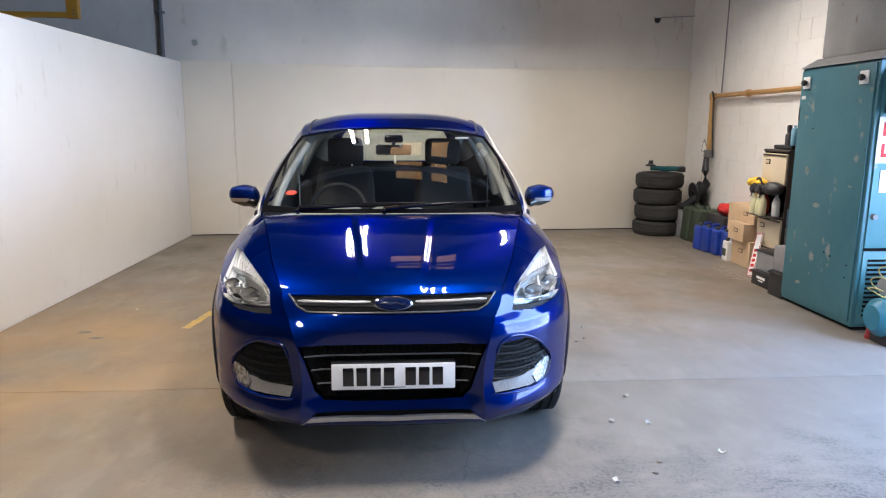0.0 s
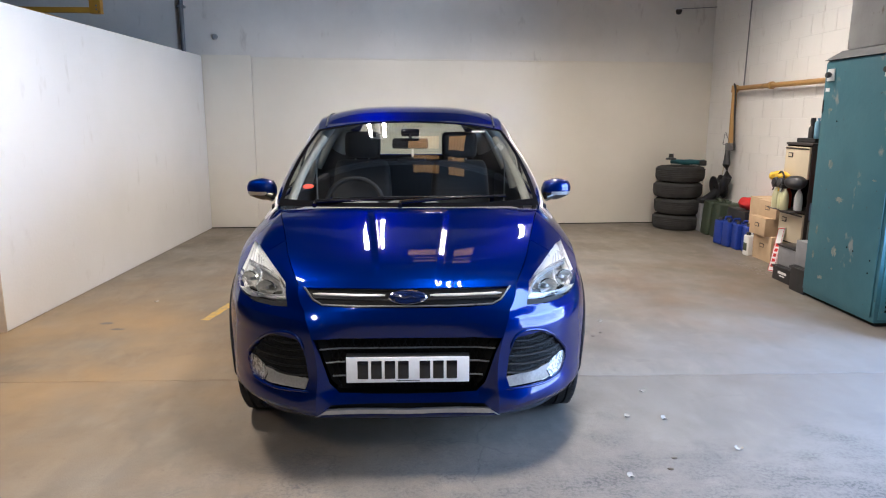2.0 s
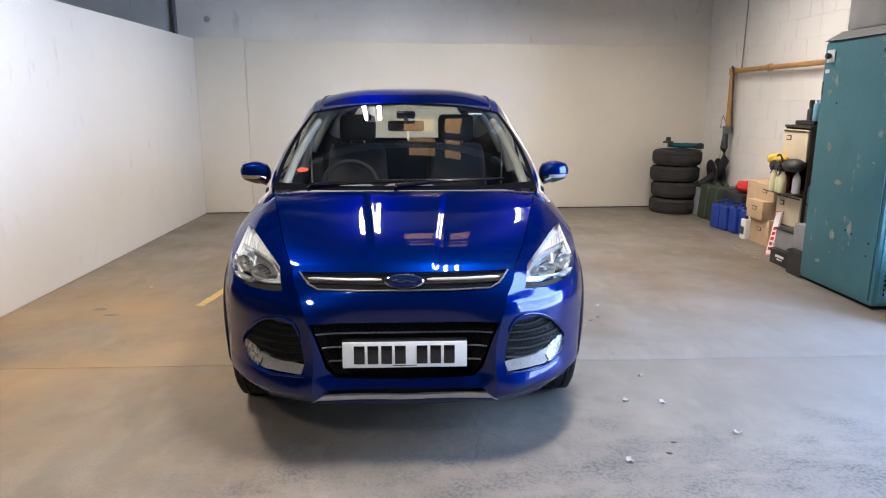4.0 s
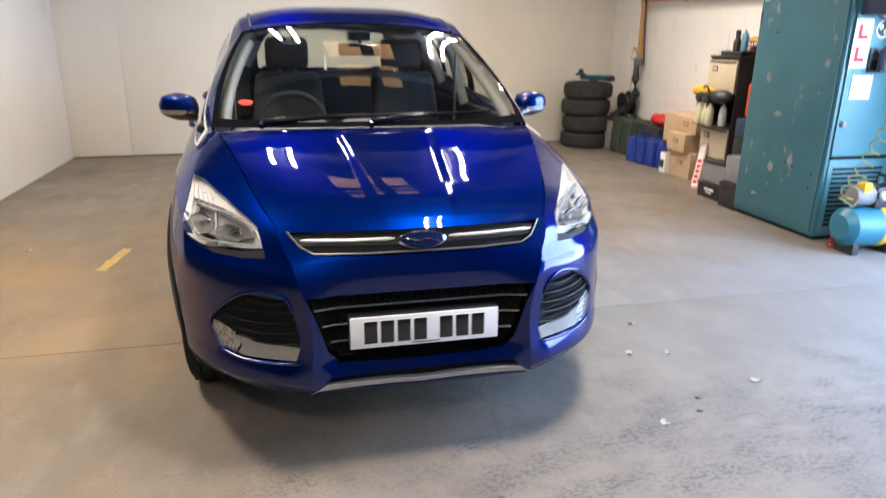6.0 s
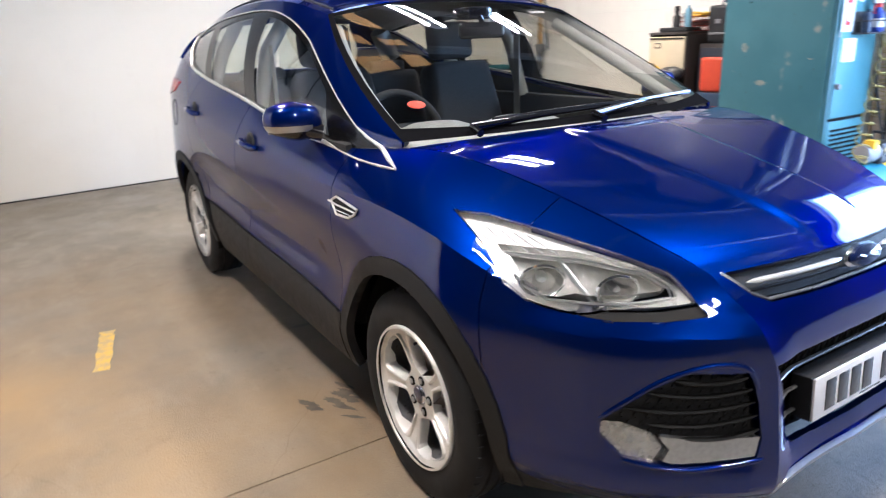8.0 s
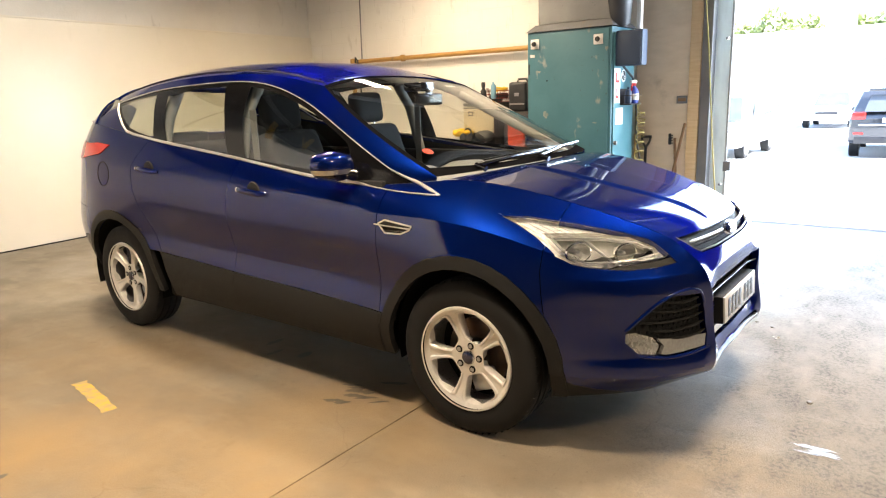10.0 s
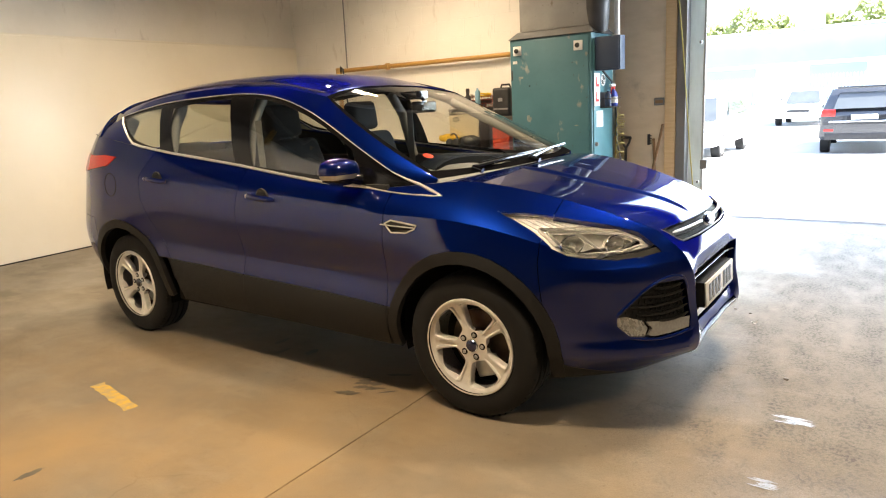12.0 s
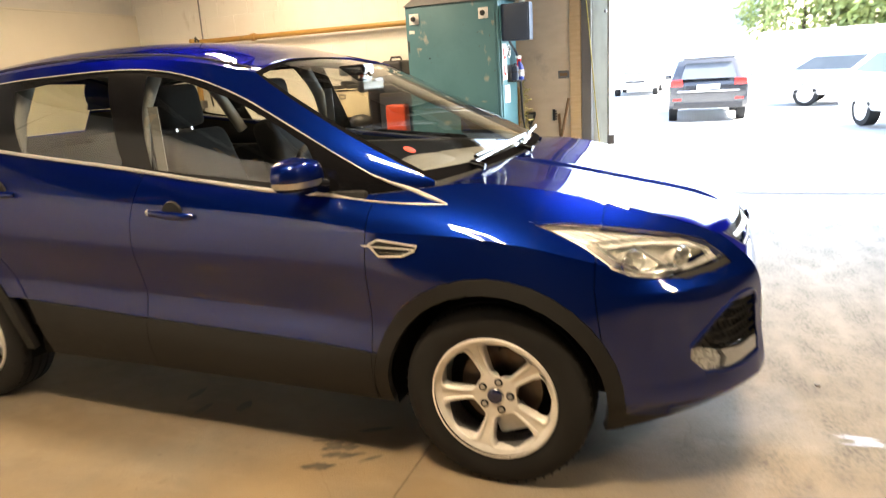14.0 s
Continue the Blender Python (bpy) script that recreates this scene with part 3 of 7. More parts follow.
for z in (.42, 1.9):
    part("rail_bolt", lathe_bm([(0, .03), (.012, .03), (.018, .012), (.02, 0)], 12, Matrix.Translation((EAST_X - .02, .36, z)) @ Matrix.Rotation(radians(-90), 4, "Y")), STEEL, jamb)
rope = [(EAST_X - .105 + .006 * math.sin(z * 2), .345 + .10 * z + .008 * math.sin(z * 2.3), z) for z in np.linspace(.30, 3.6, 30)]
part("pull_cord", tube_bm(rope, .007, 6), CORD_YELLOW, jamb, "faded yellow pull cord")

# roof purlins and yellowed rooflights
for k, y in enumerate(np.arange(-8.2, 8, 1.5)):
    structure("purlin", box_bm(-9, EAST_X, y, y + .09, ROOF_Z - .20, ROOF_Z - .004, .006), STEEL)
sheets = new("rooflight")
tagged(sheets, "yellowed corrugated rooflight sheets", kind="structure")
for y, wide, x0 in ((2.95, 58, -.06), (2.95, 34, .60), (2.05, 50, .02), (2.05, 34, .60)):
    bm = bmesh.new()
    rows = [[bm.verts.new((x0 + i * .0085, yy, ROOF_Z - .012 - .008 * math.sin(i * math.pi / 3))) for i in range(wide)] for yy in (y, y + .62)]
    for i in range(wide - 1):
        bm.faces.new((rows[0][i], rows[1][i], rows[1][i + 1], rows[0][i + 1]))
    part("rooflight_sheet", bm, ROOFLIGHT, sheets)

# twin-tube fittings over the floor
for k, (fx, fy, fz) in enumerate(FITTINGS):
    if k == 0:
        fitting = thing("ceiling_light", "white twin-tube fluorescent fitting hung from the roof", "ceiling light", "workshop lights", (fx, fy, fz))
        tray = bmesh.new()
        add_box(tray, -.03, .03, -.46, .46, .03, .09, .008)
        for y in (-.45, .45):
            add_box(tray, -.12, .12, y - .012, y + .012, .0, .06, .004)
        part("spine", tray, FITTING, fitting)
        for x in (-.102, .102):
            part("tube", tube_bm([(x, -.44, .03), (x, .44, .03)], .016, 10), TUBE, fitting)
        for y in (-.3, .3):
            part("chain", tube_bm([(0, y, .09), (0, y, ROOF_Z - fz)], .005, 5), STEEL, fitting)
    else:
        copy_thing(fitting, pose(fx, fy, fz))

# pieces on the north wall
cam_box = thing("security_camera", "small dark security camera on the upper wall", "camera")
p = NORTH @ Vector((6.72, 0, 3.08))
part("dome", lathe_bm([(0, -.05), (.03, -.04), (.045, 0), (.045, .02)], 20, Matrix.Translation(p + Vector((0, -.06, 0)))), BLACK_PLASTIC, cam_box)
part("bracket", box_bm(p.x - .03, p.x + .03, p.y - .10, p.y + .03, p.z + .02, p.z + .05, .005), FITTING, cam_box)
cable = thing("cable", "thin cable clipped along the upper wall", "cable")
part("cable_run", tube_bm([p + Vector((.03, .0, .04)), p + Vector((.35, .03, .06)), p + Vector((.62, .05, .08))], .006, 6), GREY_PLASTIC, cable)
down = thing("downpipe", "dark vertical pipe on the end wall", "pipe")
part("pipe", tube_bm([NORTH @ Vector((-.22, -.02, 2.2)), NORTH @ Vector((-.22, -.02, ROOF_Z))], .03, 12), STEEL, down)
part("clip", box_bm(-.27, -.17, -.06, .035, 3.0, 3.03, .004, NORTH), STEEL, down)
socket = thing("wall_fitting", "small round grey fitting on the wall", "fitting")
part("boss", lathe_bm([(0, .03), (.03, .03), (.04, .01), (.04, 0)], 18, NORTH @ Matrix.Translation((.19, .03, 2.64)) @ Matrix.Rotation(radians(90), 4, "X")), GREY_SHEET, socket)

# yellow steel frame behind the partition
lift = thing("vehicle_lift", "yellow steel lift frame behind the partition", "lift")
part("post", box_bm(-5.56, -5.44, 4.55, 4.65, 0, 4.2, .008), YELLOW, lift)
part("beam", box_bm(-5.44, -3.66, 4.57, 4.63, 2.725, 2.785, .006), YELLOW, lift)
part("hanger", box_bm(-3.66, -3.535, 4.56, 4.64, 2.715, 4.35, .006), YELLOW, lift)
part("brace", tube_bm([(-5.44, 4.60, 2.98), (-4.15, 4.60, 2.69), (-3.3, 4.60, 2.42)], .028, 8), YELLOW, lift)
for z in (2.76, 2.80):
    part("bolt", lathe_bm([(0, .008), (.009, .006), (.011, 0)], 10, Matrix.Translation((-3.58, 4.56, z)) @ Matrix.Rotation(radians(90), 4, "X")), STEEL, lift)
riser = thing("riser_cable", "thin grey cable clipped up the block wall", "cable")
part("cable_run", tube_bm([(EAST_X - .012, 5.42, 1.98), (EAST_X - .012, 5.40, 3.0), (EAST_X - .012, 5.38, ROOF_Z)], .009, 6), GREY_PLASTIC, riser)
# ---- the car's surfaces: feature lines from front centre round to rear centre, x is the half width ----
LINE_SILL = [(0, -.805, .27), (.2, -.802, .27), (.37, -.785, .27), (.56, -.68, .25), (.69, -.545, .245), (.825, -.36, .25), (.865, 0, .27),
             (.87, .45, .285), (.872, 1.5, .30), (.872, 2.2, .305), (.87, 2.69, .32), (.84, 3.05, .36), (.70, 3.33, .38), (0, 3.45, .38)]
LINE_CHIN = [(0, -.862, .335), (.2, -.860, .335), (.392, -.874, .33), (.60, -.762, .345), (.742, -.618, .357), (.862, -.37, .38), (.915, 0, .43),
             (.905, .45, .43), (.905, 1.5, .45), (.905, 2.2, .47), (.915, 2.69, .48), (.875, 3.07, .48), (.73, 3.40, .48), (0, 3.55, .48)]
LINE_BUMPER = [(0, -.860, .50), (.2, -.859, .50), (.383, -.864, .49), (.585, -.765, .50), (.738, -.62, .51), (.876, -.36, .53), (.918, 0, .60),
               (.886, .45, .60), (.89, 1.5, .62), (.895, 2.2, .65), (.922, 2.69, .66), (.885, 3.1, .65), (.745, 3.45, .63), (0, 3.60, .63)]
LINE_FLANK = [(0, -.853, .66), (.2, -.852, .66), (.405, -.853, .65), (.60, -.745, .655), (.765, -.575, .665), (.876, -.32, .70), (.91, .03, .76),
              (.909, .45, .775), (.925, 1.5, .815), (.929, 2.2, .845), (.925, 2.69, .85), (.875, 3.1, .84), (.72, 3.45, .83), (0, 3.58, .83)]
LINE_CREASE = [(0, -.828, .770), (.2, -.825, .770), (.437, -.806, .762), (.61, -.68, .775), (.775, -.48, .80), (.848, -.25, .86), (.878, .05, .915),
               (.899, .45, .93), (.914, 1.5, .99), (.917, 2.2, 1.045), (.903, 2.69, 1.08), (.855, 3.08, 1.10), (.70, 3.38, 1.08), (0, 3.5, 1.08)]
LINE_BELT = [(0, -.785, .862), (.23, -.767, .859), (.475, -.712, .852), (.545, -.53, .927), (.605, -.30, .996), (.660, -.08, 1.046), (.718, .15, 1.066),
             (.804, .45, 1.045), (.822, 1.5, 1.137), (.817, 2.2, 1.215), (.799, 2.69, 1.28), (.765, 3.02, 1.32), (.66, 3.25, 1.33), (0, 3.40, 1.33)]
# roof edge from the top of the front pillar to the tail, and the roof's middle
LINE_RAIL = [(.612, 1.00, 1.488), (.634, 1.3, 1.549), (.642, 1.6, 1.573), (.638, 2.2, 1.568), (.612, 2.7, 1.525), (.58, 3.03, 1.478)]
ROOF_MID = [(1.10, 1.545), (1.4, 1.622), (1.8, 1.655), (2.3, 1.65), (2.8, 1.608), (3.09, 1.56)]
HOOD_MID = [(-.785, .862), (-.70, .905), (-.45, .975), (-.15, 1.04), (.08, 1.085)]


def spline(points, at):
    """Natural cubic spline through points by chord length; at runs from 0 to 1."""
    p = np.array(points, float)
    t = np.concatenate(([0], np.cumsum(np.linalg.norm(np.diff(p.reshape(len(p), -1), axis=0), axis=1))))
    return spline_on(t / t[-1], p, at)


def spline_on(t, p, at):
    n, h = len(t), np.diff(t)
    a, flat = np.zeros((n, n)), p.reshape(n, -1)
    r = np.zeros_like(flat)
    a[0, 0] = a[-1, -1] = 1
    for i in range(1, n - 1):
        a[i, i - 1:i + 2] = h[i - 1], 2 * (h[i - 1] + h[i]), h[i]
        r[i] = 6 * ((flat[i + 1] - flat[i]) / h[i] - (flat[i] - flat[i - 1]) / h[i - 1])
    m = np.linalg.solve(a, r)
    at = np.atleast_1d(np.array(at, float))
    k = np.clip(np.searchsorted(t, at) - 1, 0, n - 2)
    lo, hi, hk = (at - t[k])[:, None], (t[k + 1] - at)[:, None], h[k][:, None]
    out = (m[k] * hi ** 3 + m[k + 1] * lo ** 3) / (6 * hk) + (flat[k] / hk - m[k] * hk / 6) * hi + (flat[k + 1] / hk - m[k + 1] * hk / 6) * lo
    return out.reshape((len(at),) + p.shape[1:])


def flank_grid():
    """The lower body: rows from the sill up to the belt line, columns from the front centre to the rear centre."""
    lines = np.array([LINE_SILL, LINE_CHIN, LINE_BUMPER, LINE_FLANK, LINE_CREASE, LINE_BELT])
    step = np.linalg.norm(np.diff(lines, axis=1), axis=2).mean(axis=0)
    t = np.concatenate(([0], np.cumsum(step)))
    cols = lines.transpose(1, 0, 2)
    a = spline_on(t[:3], cols[:3], np.linspace(0, t[2], 14))
    b = spline_on(t[2:], cols[2:], np.linspace(t[2], t[-1], 150))[1:]
    cols = np.concatenate((a, b))
    low = spline(cols[:, :5].transpose(1, 0, 2), np.linspace(0, 1, 56))
    k = np.linspace(0, 1, 12)[1:, None, None]
    up = cols[:, 4][None] * (1 - k) + cols[:, 5][None] * k
    swell = 4 * k * (1 - k)
    up = up + swell * np.array([.010, -.002, .004])
    up[:, 0, 0] = 0
    skin = np.concatenate((low, up))
    # the front bumper's sculpting: the panel between the horns lies back, ledges run under the fog lamps and headlights
    along = np.gradient(skin[..., :2], axis=1)
    along = along / np.maximum(np.linalg.norm(along, axis=2, keepdims=True), 1e-6)
    x, y, z = (skin[..., i].copy() for i in range(3))
    front = np.clip((-.36 - y) / .16, 0, 1)
    middle = np.clip((.375 - x) / .07, 0, 1)
    back = np.interp(z, (.352, .425, .60, .66, .715), (0, .026, .020, .008, 0)) * middle
    corner = np.clip((x - .40) / .05, 0, 1)
    ledge = corner * (np.interp(z, (.30, .352, .425), (0, .016, 0)) + np.interp(z, (.63, .728, .768), (0, .011, 0)))
    push = front * (ledge - back) * (z < .80)
    skin[..., 0] += push * along[..., 1]
    skin[..., 1] -= push * along[..., 0]
    skin[:, 0, 0] = 0
    # the doors' sculpting: a hollow under the shoulder crease and a sharp swage near the sill
    x, y, z = skin[..., 0], skin[..., 1], skin[..., 2]
    swage = np.interp(y, (.45, 1.4, 2.2), (.595, .630, .665))
    ends = np.clip((y - .40) / .25, 0, 1) * np.clip((2.40 - y) / .30, 0, 1)
    valley = np.where(z > swage, np.clip(1 - (z - swage) / .20, 0, 1), np.clip(1 - (swage - z) / .075, 0, 1))
    skin[..., 0] = x - (x > .5) * ends * (.012 * valley)
    return skin, 13


FLANK, FOLD_COL = flank_grid()
BELT_ROW = FLANK[-1]


def pillar(b):
    """The windscreen's side edge, from its foot to the roof."""
    b = np.asarray(b, float)[:, None]
    p = np.array((.737, .215, 1.080)) * (1 - b) + np.array((.612, 1.00, 1.488)) * b
    return p + 4 * b * (1 - b) * np.array((.036, .012, -.004))


def rail_line():
    a = pillar(np.linspace(0, 1, 24))
    return np.concatenate((a, spline(LINE_RAIL, np.linspace(0, 1, 40))[1:]))


RAIL = rail_line()


def by_y(line, y):
    return np.stack([np.interp(y, line[:, 1], line[:, i]) for i in range(3)], -1)


def glasshouse_grid():
    y = np.concatenate((np.linspace(.22, 1.0, 40), np.linspace(1.0, 3.025, 70)[1:]))
    keep = BELT_ROW[40:140]
    low, top = by_y(keep, y), by_y(RAIL, y)
    b = np.linspace(0, 1, 22)[:, None, None]
    g = low[None] * (1 - b) + top[None] * b
    h = (top[:, 2] - low[:, 2])[None, :, None]
    return g + 4 * b * (1 - b) * h * np.array((.095, 0, .014))


def windscreen_grid():
    a, b = np.meshgrid(np.linspace(-1, 1, 41), np.linspace(0, 1, 25))
    s = np.abs(a) ** 2.2
    e = pillar(b.ravel()).reshape(b.shape + (3,))
    mid = np.stack((0 * b, .085 + 1.015 * b, 1.088 + .457 * b), -1) + (4 * b * (1 - b))[..., None] * np.array((0, -.025, .028))
    return np.stack((a * e[..., 0], mid[..., 1] + (e[..., 1] - mid[..., 1]) * s, mid[..., 2] + (e[..., 2] - mid[..., 2]) * s), -1)


def roof_grid():
    a, b = np.meshgrid(np.linspace(-1, 1, 49), np.linspace(0, 1, 60))
    y = (1.10 - .10 * a * a) * (1 - b) + (3.09 - .06 * a * a) * b
    rail = spline(LINE_RAIL, np.linspace(0, 1, 200))
    mid = spline(ROOF_MID, np.linspace(0, 1, 200))
    x, ze, zc = np.interp(y, rail[:, 1], rail[:, 0]), np.interp(y, rail[:, 1], rail[:, 2]), np.interp(y, mid[:, 0], mid[:, 1])
    front = np.clip((y - 1.0) / .45, 0, 1)
    p = 2.2 + 1.2 * front * front * (3 - 2 * front)
    return np.stack((a * x, y, ze + (zc - ze) * (1 - np.abs(a) ** p)), -1)


def hood_grid():
    a, b = np.meshgrid(np.linspace(-1, 1, 121), np.linspace(0, 1, 70))
    edge = BELT_ROW[13:70]
    k = np.argmin(np.abs(edge[:, 1] - .20))
    e = spline(edge[:k + 1], b.ravel()).reshape(b.shape + (3,))
    c = spline(HOOD_MID, b.ravel()).reshape(b.shape + (2,))
    s = np.abs(a)
    x = a * e[..., 0]
    y = c[..., 0] + (e[..., 1] - c[..., 0]) * s ** 2
    z = e[..., 2] + (c[..., 1] - e[..., 2]) * (1 - s ** 2.6)
    # raised middle between two creases that spread towards the screen
    line = .115 + .085 * b
    ramp = np.clip((line + .03 - np.abs(x)) / .035, 0, 1)
    z = z + .010 * ramp * ramp * (3 - 2 * ramp) * np.clip(b * 6, 0, 1) * np.clip((1 - b) * 8, 0, 1)
    # soft swell beside each crease and the rolled front lip
    z = z - .010 * np.exp(-(b / .03) ** 2)
    return np.stack((x, y, z), -1)


def tail_grid():
    a, b = np.meshgrid(np.linspace(-1, 1, 41), np.linspace(0, 1, 16))
    k = np.argmin(np.abs(BELT_ROW[:, 1] - 3.02) + (BELT_ROW[:, 0] < .7) * 9)
    low = spline(BELT_ROW[k:], 1 - np.abs(a).ravel()).reshape(a.shape + (3,))
    low[..., 0] *= np.where(a < 0, -1, 1)
    roof = roof_grid()[-1]
    rx = np.linspace(-1, 1, 49)
    top = np.stack([np.interp(a, rx, roof[:, i]) for i in range(3)], -1)
    return low * (1 - b)[..., None] + top * b[..., None] + (4 * b * (1 - b))[..., None] * np.array((0, .03, .02))
# ---- the car ----
car = thing("car", "glossy metallic dark blue five-door SUV parked on the concrete floor", "car")
body = grid_bm(FLANK, both=True)
FRONT = lambda c: c.y < -.1
SIDE = lambda c: c.y > -.47 and abs(c.x) > .6

LAMP = [(.792, .945), (.745, .943), (.671, .915), (.592, .880), (.543, .851), (.529, .797), (.519, .770), (.595, .762), (.685, .760), (.758, .770), (.798, .785), (.818, .816), (.808, .850), (.800, .882), (.795, .915)]
LAMP_BLACK = [(.527, .790), (.519, .770), (.595, .762), (.685, .760), (.735, .766), (.68, .776), (.60, .780)]
POD = [(.458, .642), (.584, .650), (.648, .610), (.69, .565), (.723, .523), (.727, .490), (.699, .443), (.611, .424), (.44, .426), (.424, .475), (.434, .56)]
FOG = [(.727, .490), (.723, .508), (.712, .518), (.688, .520), (.646, .500), (.57, .486), (.424, .475), (.44, .426), (.611, .424), (.699, .443)]
FOG_LAMP = [(.727, .490), (.723, .508), (.712, .518), (.688, .520), (.640, .498), (.622, .462), (.640, .430), (.699, .443)]
FOG_STRIP = [(.634, .494), (.57, .484), (.424, .475), (.44, .430), (.60, .428), (.632, .432), (.616, .462)]
LAMP_BOX = [(.772, .868), (.66, .862), (.580, .844), (.550, .818), (.556, .800), (.62, .789), (.69, .784), (.76, .788), (.786, .814)]
UPPER_GRILLE = [(.0, .90), (.452, .90), (.450, .846), (.425, .824), (.404, .802), (.364, .784), (.20, .781), (0, .781)]
LOWER_GRILLE = [(.0, .652), (.398, .651), (.370, .584), (.331, .456), (.294, .414), (.15, .407), (0, .406)]
LIP_GAP = [(0, .366), (.329, .364), (.35, .342), (0, .336)]
STRIP = [(0, .336), (.35, .342), (.405, .297), (.37, .320), (0, .317)]


def both_ways(poly):
    """An outline that begins and ends on the middle line, closed over both sides."""
    return poly + [(-x, z) for x, z in reversed(poly) if x > 0]


def flip(poly):
    return [(-x, z) for x, z in poly]


for outline in (UPPER_GRILLE, LOWER_GRILLE, LIP_GAP, STRIP):
    score(body, both_ways(outline), "front", FRONT)
for outline in (LAMP, LAMP_BOX, LAMP_BLACK, POD, FOG_LAMP, FOG_STRIP):
    score(body, outline, "front", lambda c: FRONT(c) and c.x > 0)
    score(body, flip(outline), "front", lambda c: FRONT(c) and c.x < 0)
AXLES = (0.0, 2.69)
for ay in AXLES:
    score(body, circle(ay, .345, .388, 36), "side", SIDE)
    score(body, circle(ay, .345, .442, 36), "side", SIDE)
BUMPER_SEAM = [(-.47, 1.2), (-.47, .2), (-.30, .2), (-.375, .55), (-.345, .76), (-.345, 1.2)]
CLAD = [(.28, .2), (.28, .474), (2.05, .557), (2.36, .572), (2.36, .2)]
FRONT_DOOR = [(.45, .20), (.437, .70), (.425, 1.00), (.405, 1.12), (1.425, 1.18), (1.44, 1.12), (1.468, .93), (1.488, .62), (1.50, .20)]
REAR_DOOR = [(1.50, .20), (1.488, .62), (1.468, .93), (1.44, 1.12), (1.425, 1.18), (2.30, 1.34), (2.31, 1.215), (2.40, 1.07), (2.385, .94), (2.29, .76), (2.16, .50), (2.10, .20)]
CHIN_CLAD = [(-.60, .20), (-.60, .262), (-.46, .31), (-.36, .36), (-.30, .36), (-.30, .20)]
TAIL_BUMPER = [(3.02, .2), (3.02, .62), (3.05, .78), (3.8, .80), (3.8, .2)]
TAIL_LAMP = [(2.71, 1.192), (2.86, 1.205), (3.0, 1.20), (3.16, 1.21), (3.40, 1.17), (3.40, 1.09), (3.1, 1.10), (2.98, 1.115), (2.80, 1.137)]
FILLER = circle(2.745, 1.015, .075, 16)
for outline in (BUMPER_SEAM, CLAD, FRONT_DOOR, REAR_DOOR, TAIL_BUMPER, TAIL_LAMP, CHIN_CLAD):
    score(body, outline, "side", lambda c: abs(c.x) > .5)
LOW_GLASS = [(-.60, 1.20), (-.60, 1.36), (.60, 1.36), (.60, 1.20)]
score(body, LOW_GLASS, "front", lambda c: c.y > 3.1)
bmesh.ops.remove_doubles(body, verts=body.verts[:], dist=.0022)
body.normal_update()
for f in body.faces:
    f.tag = False
for ay in AXLES:
    for f in picked(body, circle(ay, .345, .388, 36), "side", SIDE):
        f.tag = True

# front: grilles, lamps, bumper
ALONG_X0 = lambda e: all(abs(v.co.x) < 1e-4 for v in e.verts)
upper = lifted(picked(body, both_ways(UPPER_GRILLE), "front", FRONT), shift=(0, .030, 0))
upper_grille = part("upper_grille", upper, BLACK_TRIM, car, "black upper grille with chrome bars")
low = lifted(picked(body, both_ways(LOWER_GRILLE), "front", FRONT), shift=(0, .045, 0))
lower_grille = part("lower_grille", low, DARK, car, "black lower grille with ribbed slats")
part("lip_gap", lifted(picked(body, both_ways(LIP_GAP), "front", FRONT), shift=(0, .025, 0)), DARK, car)
strip = lifted(picked(body, both_ways(STRIP), "front", FRONT), shift=(0, -.004, 0))
part("skid_strip", rimmed(strip, .015, 0), SATIN, car, "satin silver skid strip")
for sx in (1, -1):
    near = lambda c: FRONT(c) and c.x * sx > 0
    side = lambda o: o if sx > 0 else flip(o)
    black = lifted(picked(body, side(LAMP_BLACK), "front", near), along=-.004)
    lamp_faces = picked(body, side(LAMP), "front", near)
    cover = lifted(lamp_faces)
    headlight = part("headlight", rimmed(cover, .004, .001), CLEAR_GLASS, car, "clear swept-back headlight with chrome reflectors")
    headlight.visible_shadow = False
    part("lamp_sill", black, BLACK_TRIM, headlight)
    box_faces = [f for f in lamp_faces if inside(side(LAMP_BOX), (c := f.calc_center_median()).x, c.z)]
    bowl = lifted([f for f in lamp_faces if f not in box_faces], shift=(-sx * .012, .022, -.004), along=-.012)
    part("lamp_chamber", rimmed(lifted(box_faces, shift=(-sx * .012, .060, -.004), along=-.012), -.045, 0), LAMP_FACET, headlight, "dark chrome lamp chamber")
    part("lamp_housing", rimmed(bowl, -.028, 0), LAMP_SILVER, headlight, "silver lamp housing")
    fog = lifted(picked(body, side(FOG_LAMP), "front", near))
    fog_lens = part("fog_lamp", rimmed(fog.copy(), .02, .002), CLEAR_GLASS, car, "clear fog lamp with running light strip")
    fog_lens.visible_shadow = False
    bmesh.ops.translate(fog, vec=(0, .018, 0), verts=fog.verts[:])
    part("fog_reflector", fog, FOG_SILVER, fog_lens)
    part("running_light", rimmed(lifted(picked(body, side(FOG_STRIP), "front", near), shift=(0, .004, 0)), .02, 0), LAMP_SMOKE, car, "pale frosted running light strip")
    part("fog_grille", lifted(picked(body, side(POD), "front", near), shift=(0, .024, 0)), BLACK_TRIM, car, "black honeycomb side intake")
bumper = [f for f in body.faces if not f.tag and ((c := f.calc_center_median()).y < -.345 and (c.y < -.47 or inside(BUMPER_SEAM, c.y, c.z))) and not inside(circle(0, .345, .442, 36), c.y, c.z)]
chin = [f for f in bumper if inside(CHIN_CLAD, (c := f.calc_center_median()).y, c.z)]
for sx in (1, -1):
    half = [f for f in chin if f.calc_center_median().x * sx > 0]
    part("chin_cladding", lifted(half), BLACK_TRIM, car)
bumper = [f for f in bumper if not f.tag]
